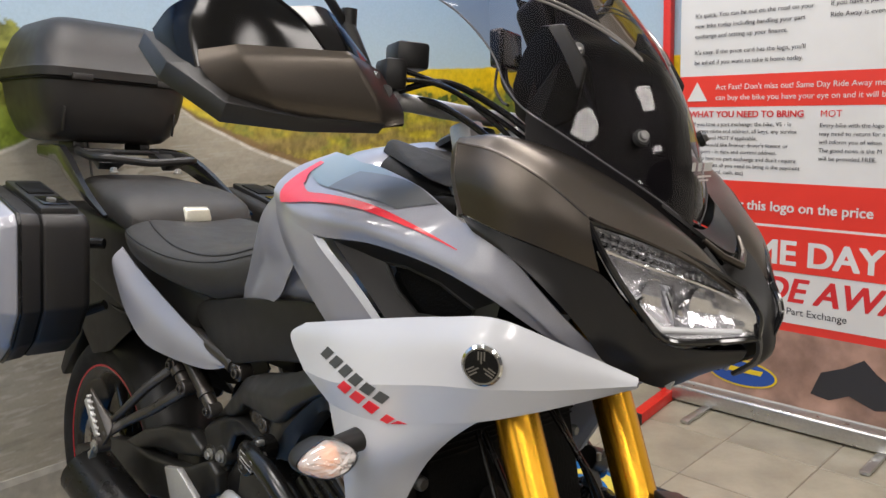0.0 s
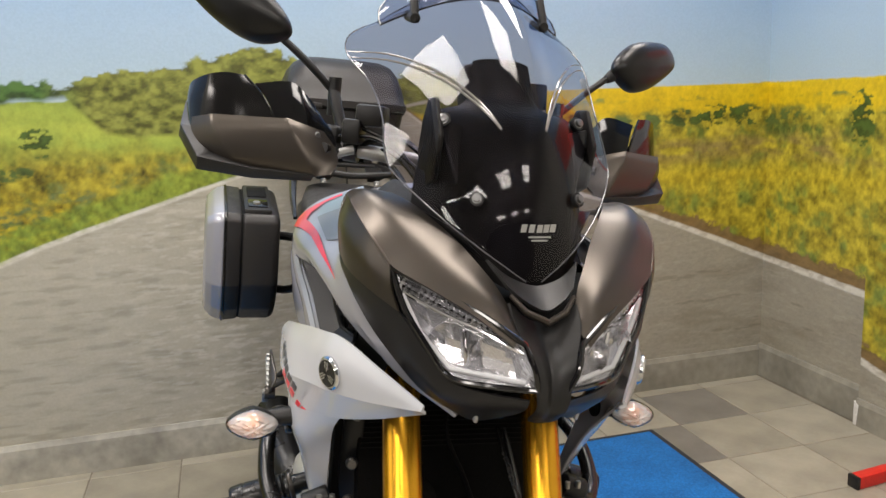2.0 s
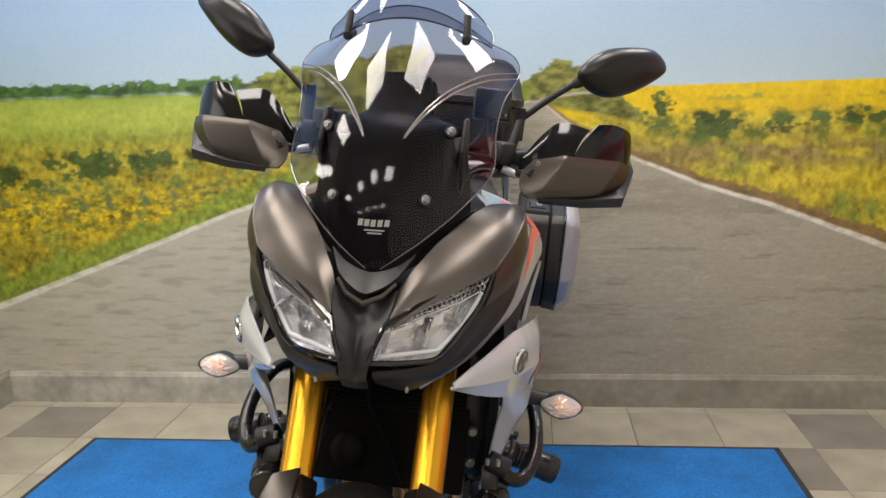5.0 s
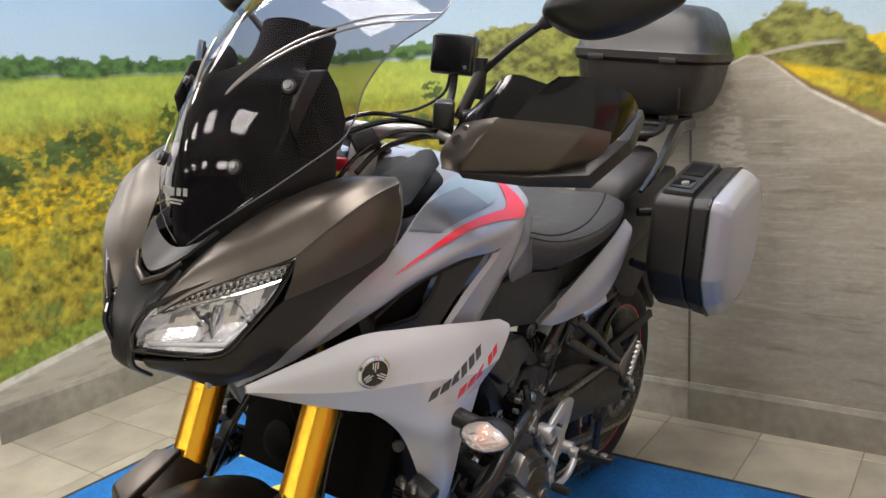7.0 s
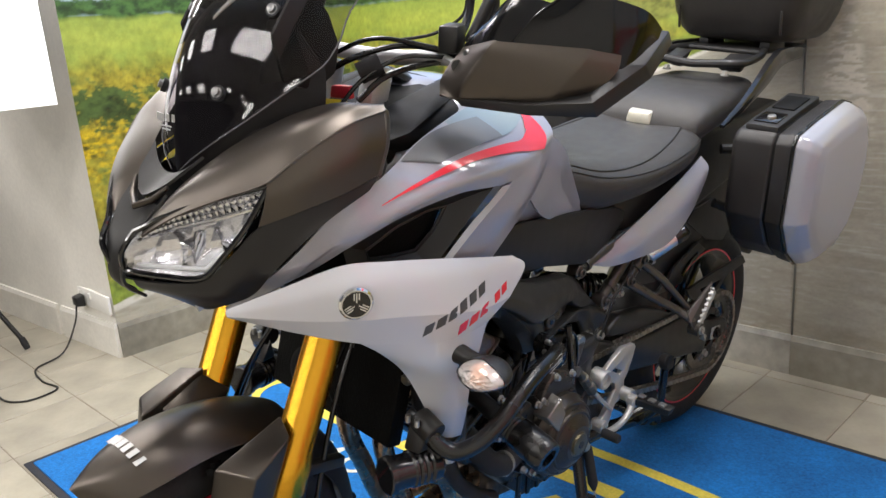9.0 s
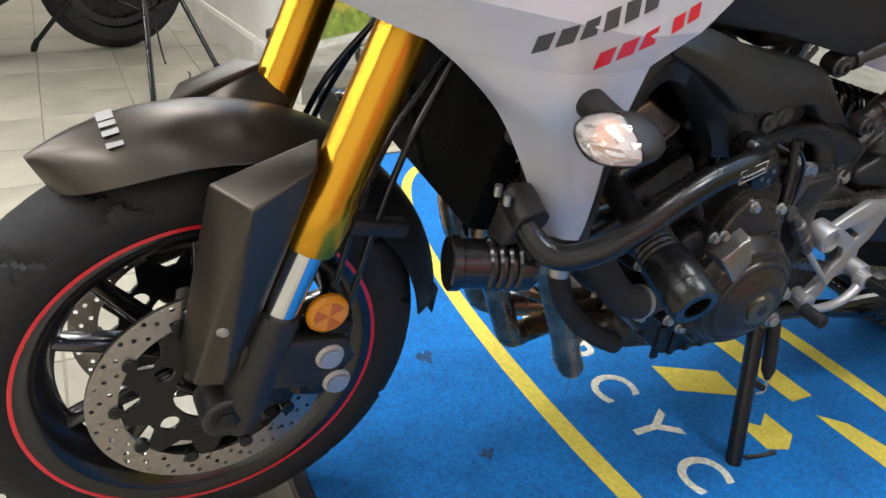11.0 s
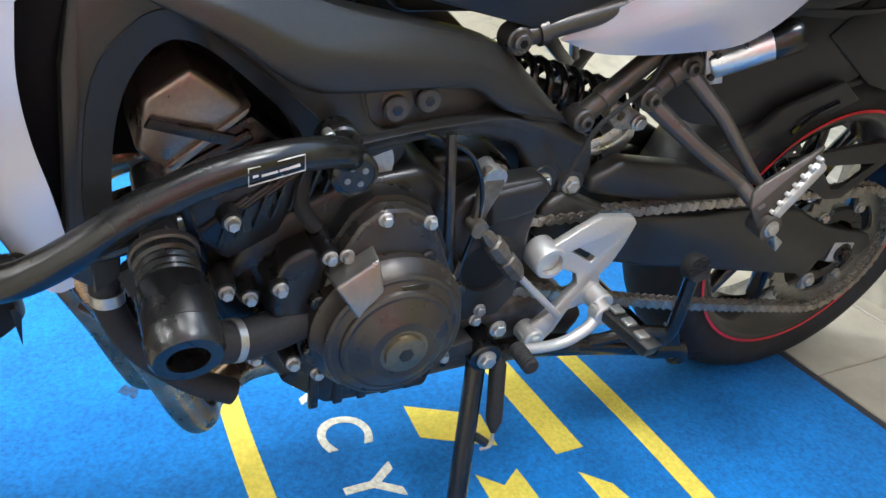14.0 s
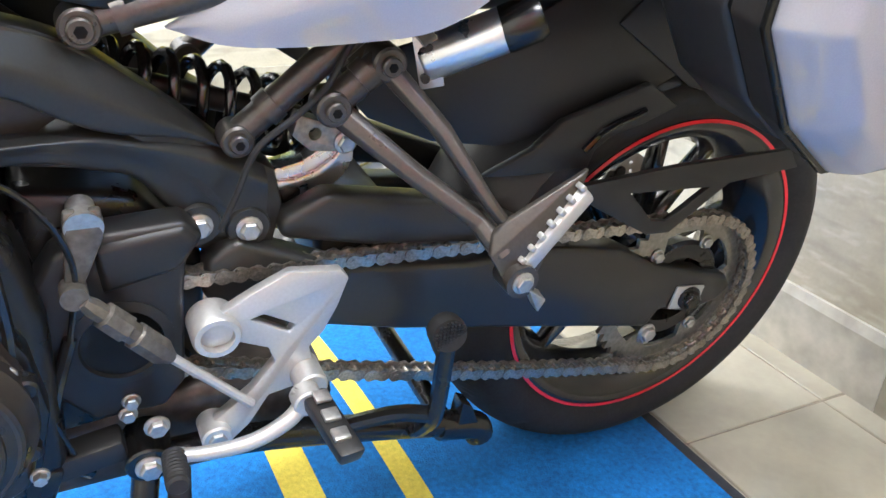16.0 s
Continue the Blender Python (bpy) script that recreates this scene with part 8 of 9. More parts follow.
    lower = [(-0.115, 0.612, 0.590), (-0.077, 0.610, 0.591), (-0.03, 0.607, 0.589), (0.017, 0.603, 0.582), (0.055, 0.600, 0.574), (0.088, 0.597, 0.560), (0.118, 0.588, 0.546), (0.150, 0.581, 0.500), (0.188, 0.566, 0.462), (0.228, 0.542, 0.458)]
    for ends, prof in ((upper, ((0, -0.004), (0.12, 0.002), (0.36, 0.0115), (0.50, 0.0150), (0.80, 0.0140), (0.94, 0.011), (1, 0.0))), (lower, ((0, 0.0), (0.10, 0.0115), (0.20, 0.0125), (0.5, 0.007), (0.85, 0.004), (1, -0.003)))):
        sheet = shell(bmesh.new(), [[Vector((s * (spar_u(v) - 0.012 + du * (0.45 + 0.55 * min(1, (a - b) / 0.04)) - 0.25 * max(a + (b - a) * f - 0.70, 0)), v, a + (b - a) * f)) for v, a, b in [Surf.along([Vector(e) for e in ends], i / 40) for i in range(41)]] for f, du in [Surf.along([Vector((p[0], p[1], 0)) for p in prof], j / 16).xy for j in range(17)]], 0.003 * -s)
        bmesh.ops.recalc_face_normals(sheet, faces=sheet.faces)
        bp("spar_limb", sheet, M_FRAME, "", ob)
    plate_ = plate([(-0.105, 0.600), (-0.105, 0.655), (0.03, 0.655), (0.075, 0.612), (0.05, 0.598)], 0.008, lambda p, q, n: (s * (spar_u(p) - 0.026 + n), p, q), 0.002)
    bp("engine_plate", plate_, M_PLATE, "recessed dark engine plate", ob)
    for v, w in ((-0.063, 0.630), (-0.023, 0.631)):
        u = spar_u(v) - 0.022
        b = lathe((s * u, v, w), (s * (u + 0.012), v, w), [(0, 0.0165), (0.3, 0.0165), (0.35, 0.0135), (0.85, 0.0135), (1, 0.0115)], 30)
        sc = bp("engine_bolt", b, M_SUBFRAME, "black engine mounting bolt", ob)
        bp("bolt_socket", lathe((s * (u + 0.0122), v, w), (s * (u + 0.0128), v, w), [(0, 0.0055), (1, 0.0055)], 6), M_GLOSS, "", sc)
        bp("bolt_washer", lathe((s * (u + 0.001), v, w), (s * (u + 0.003), v, w), [(0, 0.0205), (0.6, 0.0205), (1, 0.0190)], 30), M_PLATE, "", sc)
    for p in ((0.118, 0.166, 0.495), (0.116, 0.211, 0.485)):
        bp("bolt_boss", lathe((s * (p[0] - 0.03), p[1], p[2]), (s * p[0], p[1], p[2]), [(0, 0.021), (0.9, 0.0205), (1, 0.019)], 28), M_FRAME, "", ob)
        bp("pivot_bolt", bolt((s * p[0], p[1], p[2]), (s, 0, 0), 0.0100, 0.009), M_STEEL, "steel flange bolt", ob)
    return ob


spar(1)
spar(-1)
bp("head_stock", hull([(x * a, b, c) for x in (-1, 1) for a, b, c in ((0.20, -0.33, 0.76), (0.06, -0.47, 0.98), (0.06, -0.42, 0.80), (0.19, -0.30, 0.70), (0.05, -0.36, 0.98), (0.19, -0.2, 0.775))], 0.01), M_FRAME, "black steering head casting")

bp("front_case", hull([(x * 0.13, v, w) for x in (-1, 1) for v, w in ((-0.275, 0.40), (-0.285, 0.50), (-0.20, 0.56), (-0.18, 0.36), (-0.24, 0.365))], 0.01), M_ENGINE, "black front of the crankcase")
# added near-black sheets that fill the gaps inside the frame and behind the wings
bp("inner_shield", plate([(-0.34, 0.56), (-0.10, 0.56), (-0.10, 0.72), (-0.2, 0.78), (-0.34, 0.78)], 0.01, side(0.08)), M_NEARBLACK, "added near-black sheet inside the frame")
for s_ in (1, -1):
    bp("wing_backing", hull([(s_ * u, v, w) for u in (0.185, 0.205) for v, w in ((-0.43, 0.80), (-0.345, 0.84), (-0.335, 0.60), (-0.36, 0.52), (-0.40, 0.56))], 0.004), M_NEARBLACK, "added near-black sheet behind the wing")

case = box((0.30, 0.01, 0.01), (0, 0, 0.40))
plate([(-0.245, 0.43), (-0.215, 0.365), (-0.168, 0.305), (-0.110, 0.262), (0.02, 0.258), (0.034, 0.30), (0.036, 0.45), (0.02, 0.530), (-0.02, 0.560), (-0.12, 0.550), (-0.205, 0.505)], 0.34, side(0), 0.014, 3, case)
plate([(0.02, 0.27), (0.10, 0.278), (0.165, 0.33), (0.175, 0.45), (0.12, 0.525), (0.02, 0.54)], 0.21, side(0), 0.014, 3, case)
engine = bp("engine", case, M_ENGINE, "black three-cylinder engine")
cyl = hull([(x, v, w) for x in (-0.155, 0.155) for v, w in ((-0.195, 0.625), (-0.285, 0.575), (-0.240, 0.455), (-0.115, 0.545))], 0.01)
for k in range(4):
    f = k / 3
    hull([(x, v, w) for x in (-0.160, 0.160) for v, w in ((-0.200 + 0.055 * f, 0.612 - 0.045 * f), (-0.276 + 0.03 * f, 0.572 - 0.07 * f), (-0.272 + 0.03 * f, 0.560 - 0.07 * f), (-0.194 + 0.055 * f, 0.602 - 0.045 * f))], 0.002, bm=cyl)
bp("cylinder_block", cyl, M_ENGINE, "black finned cylinder block", engine)
hd = hull([(x, v, w) for x in (-0.163, 0.163) for v, w in ((-0.250, 0.674), (-0.204, 0.638), (-0.212, 0.620), (-0.276, 0.570), (-0.300, 0.602), (-0.292, 0.648))], 0.006, 3)
hd2 = hull([(x, v, w) for x in (-0.168, 0.168) for v, w in ((-0.199, 0.640), (-0.203, 0.630), (-0.282, 0.568), (-0.288, 0.577))], 0.003, bm=hd)
bp("head_cover", hd2, M_BRONZE, "bronze-brown cylinder head cover", engine)
bp("head_strap", hull([(0.166, v, w) for v, w in ((-0.292, 0.625), (-0.286, 0.633), (-0.215, 0.612), (-0.221, 0.602))] + [(0.171, v, w) for v, w in ((-0.292, 0.625), (-0.286, 0.633), (-0.215, 0.612), (-0.221, 0.602))], 0.001), M_ENGINE, "", engine)
# lower head flank with ribs
fl = plate([(-0.262, 0.555), (-0.180, 0.605), (-0.150, 0.560), (-0.175, 0.505), (-0.225, 0.480), (-0.250, 0.505)], 0.02, side(0.165), 0.006)
bp("cylinder_flank", fl, M_ENGINE, "", engine)
for k in range(4):
    bp("flank_rib", rod((0.176, -0.250 + 0.02 * k, 0.520 + 0.010 * k), (0.176, -0.205 + 0.02 * k, 0.552 + 0.010 * k), 0.0035, 8), M_ENGINE, "", engine)
# clutch cover
cc = plate([(-0.130, 0.480), (-0.104, 0.524), (-0.082, 0.540), (-0.055, 0.538), (-0.026, 0.522), (-0.008, 0.485), (0.012, 0.440), (0.020, 0.380), (0.006, 0.318), (-0.042, 0.288), (-0.098, 0.300), (-0.140, 0.350), (-0.150, 0.410)], 0.050, side(0.185), 0.008, 3)
lathe((0.195, -0.067, 0.401), (0.264, -0.067, 0.401), [(0, 0.088), (0.35, 0.087), (0.45, 0.080), (0.62, 0.076), (0.72, 0.064), (0.92, 0.046), (1, 0.036)], 64, cc)
bosses = []
for k in range(8):
    a = 2 * math.pi * k / 8 + 0.3
    bosses.append(rod((0.20, -0.067 + 0.086 * math.cos(a), 0.401 + 0.086 * math.sin(a)), (0.216, -0.067 + 0.086 * math.cos(a), 0.401 + 0.086 * math.sin(a)), 0.009, 12, ch=0.002))
clutch = bp("clutch_cover", cc, M_COVER, "satin black round engine cover", engine, angle=28)
for one in bosses:
    bp("boss", one, M_ENGINE, "", engine)
plug = lathe((0.262, -0.067, 0.401), (0.270, -0.067, 0.401), [(0, 0.027), (0.3, 0.0265), (0.32, 0.0225), (0.85, 0.022), (1, 0.020)], 36)
bp("cover_plug", plug, M_GOLDPLUG, "bronze hexagon-socket plug", clutch)
bp("plug_socket", lathe((0.2702, -0.067, 0.401), (0.2708, -0.067, 0.401), [(0, 0.0085), (1, 0.0085)], 6), M_ENGINE, "", clutch)
wd = hull([(u, v, w) for u, v, w in ((0.236, -0.135, 0.474), (0.234, -0.091, 0.499), (0.246, -0.083, 0.452), (0.250, -0.113, 0.439), (0.20, -0.138, 0.473), (0.20, -0.088, 0.502), (0.20, -0.079, 0.450), (0.20, -0.115, 0.433))], 0.003, 3)
bp("cover_wedge", wd, M_WEDGE, "satin grey wedge on the cover", clutch)
rib = tube([(0.232, -0.020, 0.448), (0.238, -0.042, 0.462), (0.240, -0.068, 0.464)], 0.006, 8)
bp("cover_rib", rib, M_ENGINE, "", clutch)
sm = plate([(-0.188, 0.470), (-0.176, 0.492), (-0.150, 0.502), (-0.132, 0.486), (-0.138, 0.440), (-0.158, 0.402), (-0.182, 0.395), (-0.190, 0.420)], 0.04, side(0.185), 0.006, 3)
bp("pump_cover", sm, M_ENGINE, "small black pump cover", engine)
low = hull([(x, v, w) for x in (-0.15, 0.172) for v, w in ((-0.170, 0.305), (-0.115, 0.255), (0.015, 0.248), (0.03, 0.29), (-0.13, 0.345))], 0.006)
for k in range(5):
    box((0.008, 0.012, 0.06), (0.172, -0.13 + 0.03 * k, 0.285), (0, 0, 0), 0.002, bm=low)
bp("sump", low, M_ENGINE, "black ribbed sump", engine)
for v, w in ((-0.078, 0.529), (-0.028, 0.519), (0.004, 0.440), (-0.133, 0.492), (-0.116, 0.492), (-0.182, 0.463), (-0.129, 0.428), (-0.231, 0.457), (-0.208, 0.446), (-0.203, 0.367), (-0.167, 0.364), (-0.140, 0.344), (-0.104, 0.325), (-0.224, 0.535), (0.012, 0.330), (-0.186, 0.405)):
    if (v, w) == (-0.078, 0.529):
        first = bp("case_bolt", bolt((0, 0, 0), (1, 0, 0), 0.0064, 0.010), M_STEEL, "zinc-plated hexagon bolt", engine)
        first.matrix_basis = pose(0.200, v, w)
    else:
        o = new("case_bolt", first.data)
        o.parent = engine
        o.matrix_basis = pose(0.200 if v > -0.19 else 0.184, v, w, 40 * v * 57)

# water pipes and hoses
pipe = tube([(0.190, -0.150, 0.408), (0.200, -0.19, 0.405), (0.212, -0.240, 0.412), (0.205, -0.275, 0.44), (0.18, -0.31, 0.50)], 0.0215, 16)
hose = bp("coolant_hose", pipe, M_RUBBER, "black coolant hose", engine)
bp("hose_clamp", lathe((0.2085, -0.224, 0.4085), (0.2105, -0.232, 0.4105), [(0, 0.0228), (1, 0.0228)], 24), M_STEEL, "steel hose clamp", hose)
hose2 = bp("lower_hose", tube([(0.165, -0.335, 0.50), (0.170, -0.336, 0.45), (0.176, -0.315, 0.395), (0.182, -0.268, 0.345), (0.185, -0.225, 0.318)], 0.0145, 16), M_RUBBER, "black lower radiator hose", engine)
bp("hose_clamp", lathe((0.1690, -0.336, 0.462), (0.1700, -0.336, 0.450), [(0, 0.0158), (1, 0.0158)], 24), M_STEEL, "", hose2)
for pts, r in (([(0.175, 0.0, 0.600), (0.182, 0.004, 0.54), (0.188, 0.008, 0.47), (0.190, 0.006, 0.43)], 0.006), ([(0.165, -0.03, 0.60), (0.170, 0.03, 0.57), (0.160, 0.06, 0.50), (0.155, 0.05, 0.42)], 0.0028), ([(0.15, 0.05, 0.42), (0.158, 0.03, 0.36), (0.160, 0.02, 0.30), (0.15, 0.05, 0.26)], 0.006), ([(0.155, 0.02, 0.45), (0.165, 0.025, 0.36), (0.158, 0.04, 0.29)], 0.0028)):
    bp("cable", tube(pts, r, 8), M_GLOSSBLACK, "black engine cable", engine)
# ribs, bosses and flanges of the crankcase
for k in range(7):
    v0 = -0.236 + 0.017 * k
    bp("case_rib", hull([(u, v, w) for u in (0.168, 0.179) for v, w in ((v0, 0.500 + 0.008 * k), (v0 + 0.004, 0.500 + 0.008 * k), (v0 + 0.020, 0.545 + 0.008 * k), (v0 + 0.016, 0.547 + 0.008 * k))], 0.0012), M_ENGINE, "", engine)
for v, w in ((-0.182, 0.463), (-0.231, 0.457), (-0.208, 0.446), (-0.203, 0.367), (-0.167, 0.364), (-0.224, 0.535), (-0.133, 0.492)):
    bp("bolt_boss", lathe((0.16, v, w), (0.208 if v > -0.19 else 0.192, v, w), [(0, 0.014), (0.8, 0.011), (1, 0.0098)], 18), M_ENGINE, "", engine)
bp("cover_flange", plate([(-0.136, 0.484), (-0.108, 0.530), (-0.083, 0.547), (-0.053, 0.545), (-0.021, 0.528), (-0.002, 0.488), (0.019, 0.442), (0.027, 0.380), (0.012, 0.312), (-0.040, 0.281), (-0.101, 0.293), (-0.146, 0.346), (-0.157, 0.410)], 0.030, side(0.178), 0.003), M_ENGINE, "", engine)
for r_, u_ in ((0.074, 0.2405), (0.060, 0.2505)):
    bp("cover_step", lathe((u_ - 0.006, -0.067, 0.401), (u_, -0.067, 0.401), [(0, r_ + 0.004), (0.6, r_ + 0.003), (1, r_)], 64), M_COVER, "", engine)
bp("breather_hose", tube([(0.14, -0.12, 0.60), (0.165, -0.145, 0.575), (0.178, -0.155, 0.54), (0.18, -0.14, 0.51)], 0.008, 12), M_RUBBER, "", engine)
bp("starter_motor", lathe((-0.05, -0.06, 0.575), (0.15, -0.06, 0.575), [(0, 0.03), (0.9, 0.03), (1, 0.022)], 24), M_ENGINE, "", engine)
for k in range(3):
    bp("throttle_body", lathe((0.11 - 0.11 * k, -0.13, 0.60), (0.11 - 0.11 * k, -0.08, 0.70), [(0, 0.035), (0.5, 0.03), (1, 0.033)], 20), M_ENGINE, "", engine)
bp("clamp_ring", lathe((0.150, -0.085, 0.565), (0.160, -0.085, 0.565), [(0, 0.032), (1, 0.032)], 24), M_STEEL, "", engine)

# exhaust
for k, u in enumerate((0.150, 0.040, -0.075)):
    low_ = -0.008 * (k > 0)
    fwd = 0.045 * (k > 0)
    ex = tube([(u, -0.270, 0.545), (u, -0.325, 0.528), (u, -0.348 - fwd * 0.6, 0.475), (u, -0.325 - fwd, 0.415 + low_), (u, -0.292 - fwd, 0.335 + low_), (u * 0.98, -0.268 - fwd, 0.272 + low_), (u * 0.92, -0.252 - fwd, 0.245 + low_), (u * 0.62, -0.232 - fwd * 0.6, 0.232), (u * 0.35, -0.18, 0.232), (u * 0.3, -0.10, 0.232)], 0.0195, 18)
    bp("exhaust_header", ex, M_EXH, "heat-tinted steel exhaust header")
bp("header_link", tube([(0.150, -0.315, 0.385), (0.095, -0.335, 0.375), (0.040, -0.360, 0.365)], 0.010, 12), M_EXH, "")
bp("collector_box", hull([(x, v, w) for x in (-0.11, 0.095) for v, w in ((-0.13, 0.25), (-0.13, 0.20), (0.0, 0.175), (0.28, 0.18), (0.32, 0.24), (0.25, 0.30), (0.05, 0.26))], 0.02, 3), M_EXHD, "dull steel exhaust collector box")
muf = tube([(-0.08, 0.25, 0.24), (-0.15, 0.32, 0.26), (-0.19, 0.42, 0.30), (-0.205, 0.58, 0.36)], lambda f: 0.03 + 0.03 * min(f * 2, 1), 20)
bp("silencer", muf, M_ENGINE, "short black silencer")
right = hull([(-0.17, v, w) for v, w in ((-0.12, 0.48), (0.05, 0.50), (0.10, 0.40), (0.02, 0.29), (-0.12, 0.31))] + [(-0.215, v, w) for v, w in ((-0.09, 0.45), (0.03, 0.47), (0.06, 0.40), (0.0, 0.33), (-0.09, 0.34))], 0.02, 3)
bp("right_cover", right, M_ALU, "bare alloy right engine cover", engine)

# radiator and its surround
rad = box((0.34, 0.03, 0.30), (0, -0.425, 0.68), (-14, 0, 0), 0.004)
radiator = bp("radiator", rad, M_MESH, "black radiator core")
bm = None
for k in range(30):
    bm = box((0.33, 0.003, 0.0022), (0, -0.441 - 0.0025 * (k - 15) * 0.99, 0.68 + (k - 15) * 0.0096), (-14, 0, 0), bm=bm)
fins = bp("radiator_fin_pack", bm, M_NEARBLACK, "fine black radiator fins", radiator)
fins["kind"] = "stuff"
for s in (-1, 1):
    bp("radiator_tank", hull([(s * a, b, c) for a, b, c in ((0.16, -0.47, 0.83), (0.195, -0.46, 0.83), (0.16, -0.40, 0.54), (0.195, -0.39, 0.54), (0.17, -0.42, 0.84), (0.19, -0.37, 0.56))], 0.005), M_BLACK, "", radiator)
    for v, w in ((-0.437, 0.655), (-0.425, 0.585), (-0.458, 0.745)):
        bp("tank_screw", lathe((s * 0.178, v, w), (s * 0.179, v - 0.010, w), [(0, 0.010), (0.6, 0.010), (1, 0.007)], 14), M_SCREW, "", radiator)
bp("rad_hose", tube([(-0.02, -0.46, 0.80), (-0.03, -0.485, 0.72), (0.01, -0.49, 0.64), (0.05, -0.48, 0.55)], 0.004, 8), M_NEARBLACK, "black cable over the radiator", radiator)
bp("rad_hose", tube([(0.0, -0.47, 0.82), (0.02, -0.49, 0.81), (0.06, -0.49, 0.815), (0.085, -0.47, 0.80)], 0.005, 8), M_RUBBER, "", radiator)
bp("horn", lathe((-0.07, -0.47, 0.60), (-0.07, -0.485, 0.605), [(0, 0.03), (0.5, 0.034), (1, 0.02)], 24), M_NEARBLACK, "", radiator)

# crash bars, frame sliders and auxiliary lamps
for s in (1, -1):
    pts = [(0.232, -0.124, 0.612), (0.262, -0.155, 0.636), (0.285, -0.205, 0.647), (0.296, -0.262, 0.642), (0.303, -0.315, 0.624), (0.304, -0.360, 0.596), (0.294, -0.400, 0.572), (0.274, -0.430, 0.562), (0.250, -0.448, 0.578), (0.232, -0.450, 0.602)]
    cb = tube([(s * u, v, w) for u, v, w in pts], 0.0140, 18)
    tube([(s * 0.245, -0.445, 0.555), (s * 0.222, -0.40, 0.535), (s * 0.205, -0.33, 0.535), (s * 0.190, -0.27, 0.540)], 0.0125, 14, bm=cb)
    rod((s * 0.205, -0.130, 0.606), (s * 0.243, -0.130, 0.606), 0.0195, 28, bm=cb, ch=0.002)
    rod((s * 0.205, -0.136, 0.624), (s * 0.232, -0.136, 0.624), 0.019, 28, bm=cb, ch=0.002)
    crash = bp("crash_bar", cb, M_BARBLACK, "black powder-coated crash bar")
    cap = bp("end_cap", lathe((s * 0.240, -0.130, 0.606), (s * 0.254, -0.130, 0.606), [(0, 0.0205), (0.12, 0.0215), (0.75, 0.0215), (0.9, 0.0195), (1, 0.017), (0.92, 0.0165)], 32), M_BARBLACK, "", crash)
    for k in range(4):
        aa = math.pi / 2 * k + 0.5
        bp("cap_dimple", rod((s * 0.2525, -0.130 + 0.009 * math.cos(aa), 0.606 + 0.009 * math.sin(aa)), (s * 0.2538, -0.130 + 0.009 * math.cos(aa), 0.606 + 0.009 * math.sin(aa)), 0.003, 10), M_SCREW, "", cap)
    for vv, ww in ((-0.152, 0.640), (-0.158, 0.622)):
        bp("clamp_screw", rod((s * 0.232, vv, ww), (s * 0.244, vv, ww), 0.005, 12, ch=0.001), M_STEEL, "", crash)
    sti = [Vector((s * 0.3050, -0.236, 0.651)), Vector((s * 0.2950, -0.190, 0.654)), Vector((s * 0.2962, -0.190, 0.641)), Vector((s * 0.3062, -0.236, 0.637))]
    edge = tube(sti + [sti[0]], 0.0006, 6, smooth=False)
    for x0, x1, h in ((0.07, 0.16, 0.5), (0.22, 0.50, 0.42), (0.53, 0.90, 0.42)):
        rod(sti[3].lerp(sti[0], h).lerp(sti[2].lerp(sti[1], h), x0), sti[3].lerp(sti[0], h).lerp(sti[2].lerp(sti[1], h), x1), 0.0013, 6, bm=edge)
    bp("bar_sticker", edge, M_SILVERPRINT, "small silver-outlined sticker", crash)
    a, b = Vector((s * 0.240, -0.293, 0.556)), Vector((s * 0.356, -0.293, 0.523))
    sl = lathe(a, b, [(f, r * 0.86) for f, r in [(0, 0.020), (0.14, 0.022), (0.15, 0.031), (0.22, 0.031), (0.24, 0.028), (0.27, 0.030), (0.30, 0.028), (0.33, 0.030), (0.36, 0.028), (0.39, 0.030), (0.42, 0.028), (0.43, 0.0325), (0.45, 0.0335), (0.80, 0.0335), (0.81, 0.0345), (0.96, 0.0335), (1.0, 0.030), (1.0, 0.019), (0.80, 0.018)]], 36)
    slider = bp("frame_slider", sl, M_SLIDER, "black frame slider with a hollow end")
    bp("slider_ring", lathe(a.lerp(b, 0.10), a.lerp(b, 0.17), [(0, 0.0275), (0.2, 0.0285), (0.8, 0.0285), (1, 0.027)], 36), M_SUBFRAME, "grooved grey slider ring", slider)
    bp("slider_arm", rod((s * 0.16, -0.29, 0.575), (s * 0.245, -0.293, 0.556), 0.016, 16), M_ENGINE, "", slider)
    # lamp
    f0, f1 = Vector((s * 0.212, -0.520, 0.530)), Vector((s * 0.236, -0.425, 0.524))
    lp = lathe(f0, f1, [(0, 0.028), (0.02, 0.0305), (0.12, 0.0305), (0.14, 0.0275), (0.42, 0.0275), (0.45, 0.030), (0.49, 0.030), (0.51, 0.026), (0.56, 0.030), (0.60, 0.030), (0.62, 0.026), (0.67, 0.030), (0.71, 0.030), (0.73, 0.026), (0.78, 0.030), (0.92, 0.029), (1.0, 0.022)], 32)
    lamp = bp("auxiliary_lamp", lp, M_GLOSSBLACK, "black cylindrical auxiliary lamp", crash)
    lens = lathe(f0 + (f0 - f1) * 0.004, f0 + (f1 - f0) * 0.03, [(0, 0.0265), (1, 0.0265)], 32)
    bp("lamp_lens", lens, M_LENS, "clear lamp lens", lamp).visible_shadow = False
    rf = None
    d = (f1 - f0).normalized()
    e1 = d.orthogonal().normalized()
    e2 = d.cross(e1)
    for k in range(5):
        aa = 2 * math.pi * k / 5
        c = f0 + d * 0.004 + (e1 * math.cos(aa) + e2 * math.sin(aa)) * 0.0155
        rf = lathe(c + d * 0.008, c, [(0, 0.003), (0.5, 0.006), (1, 0.0088)], 12, rf, cap=False)
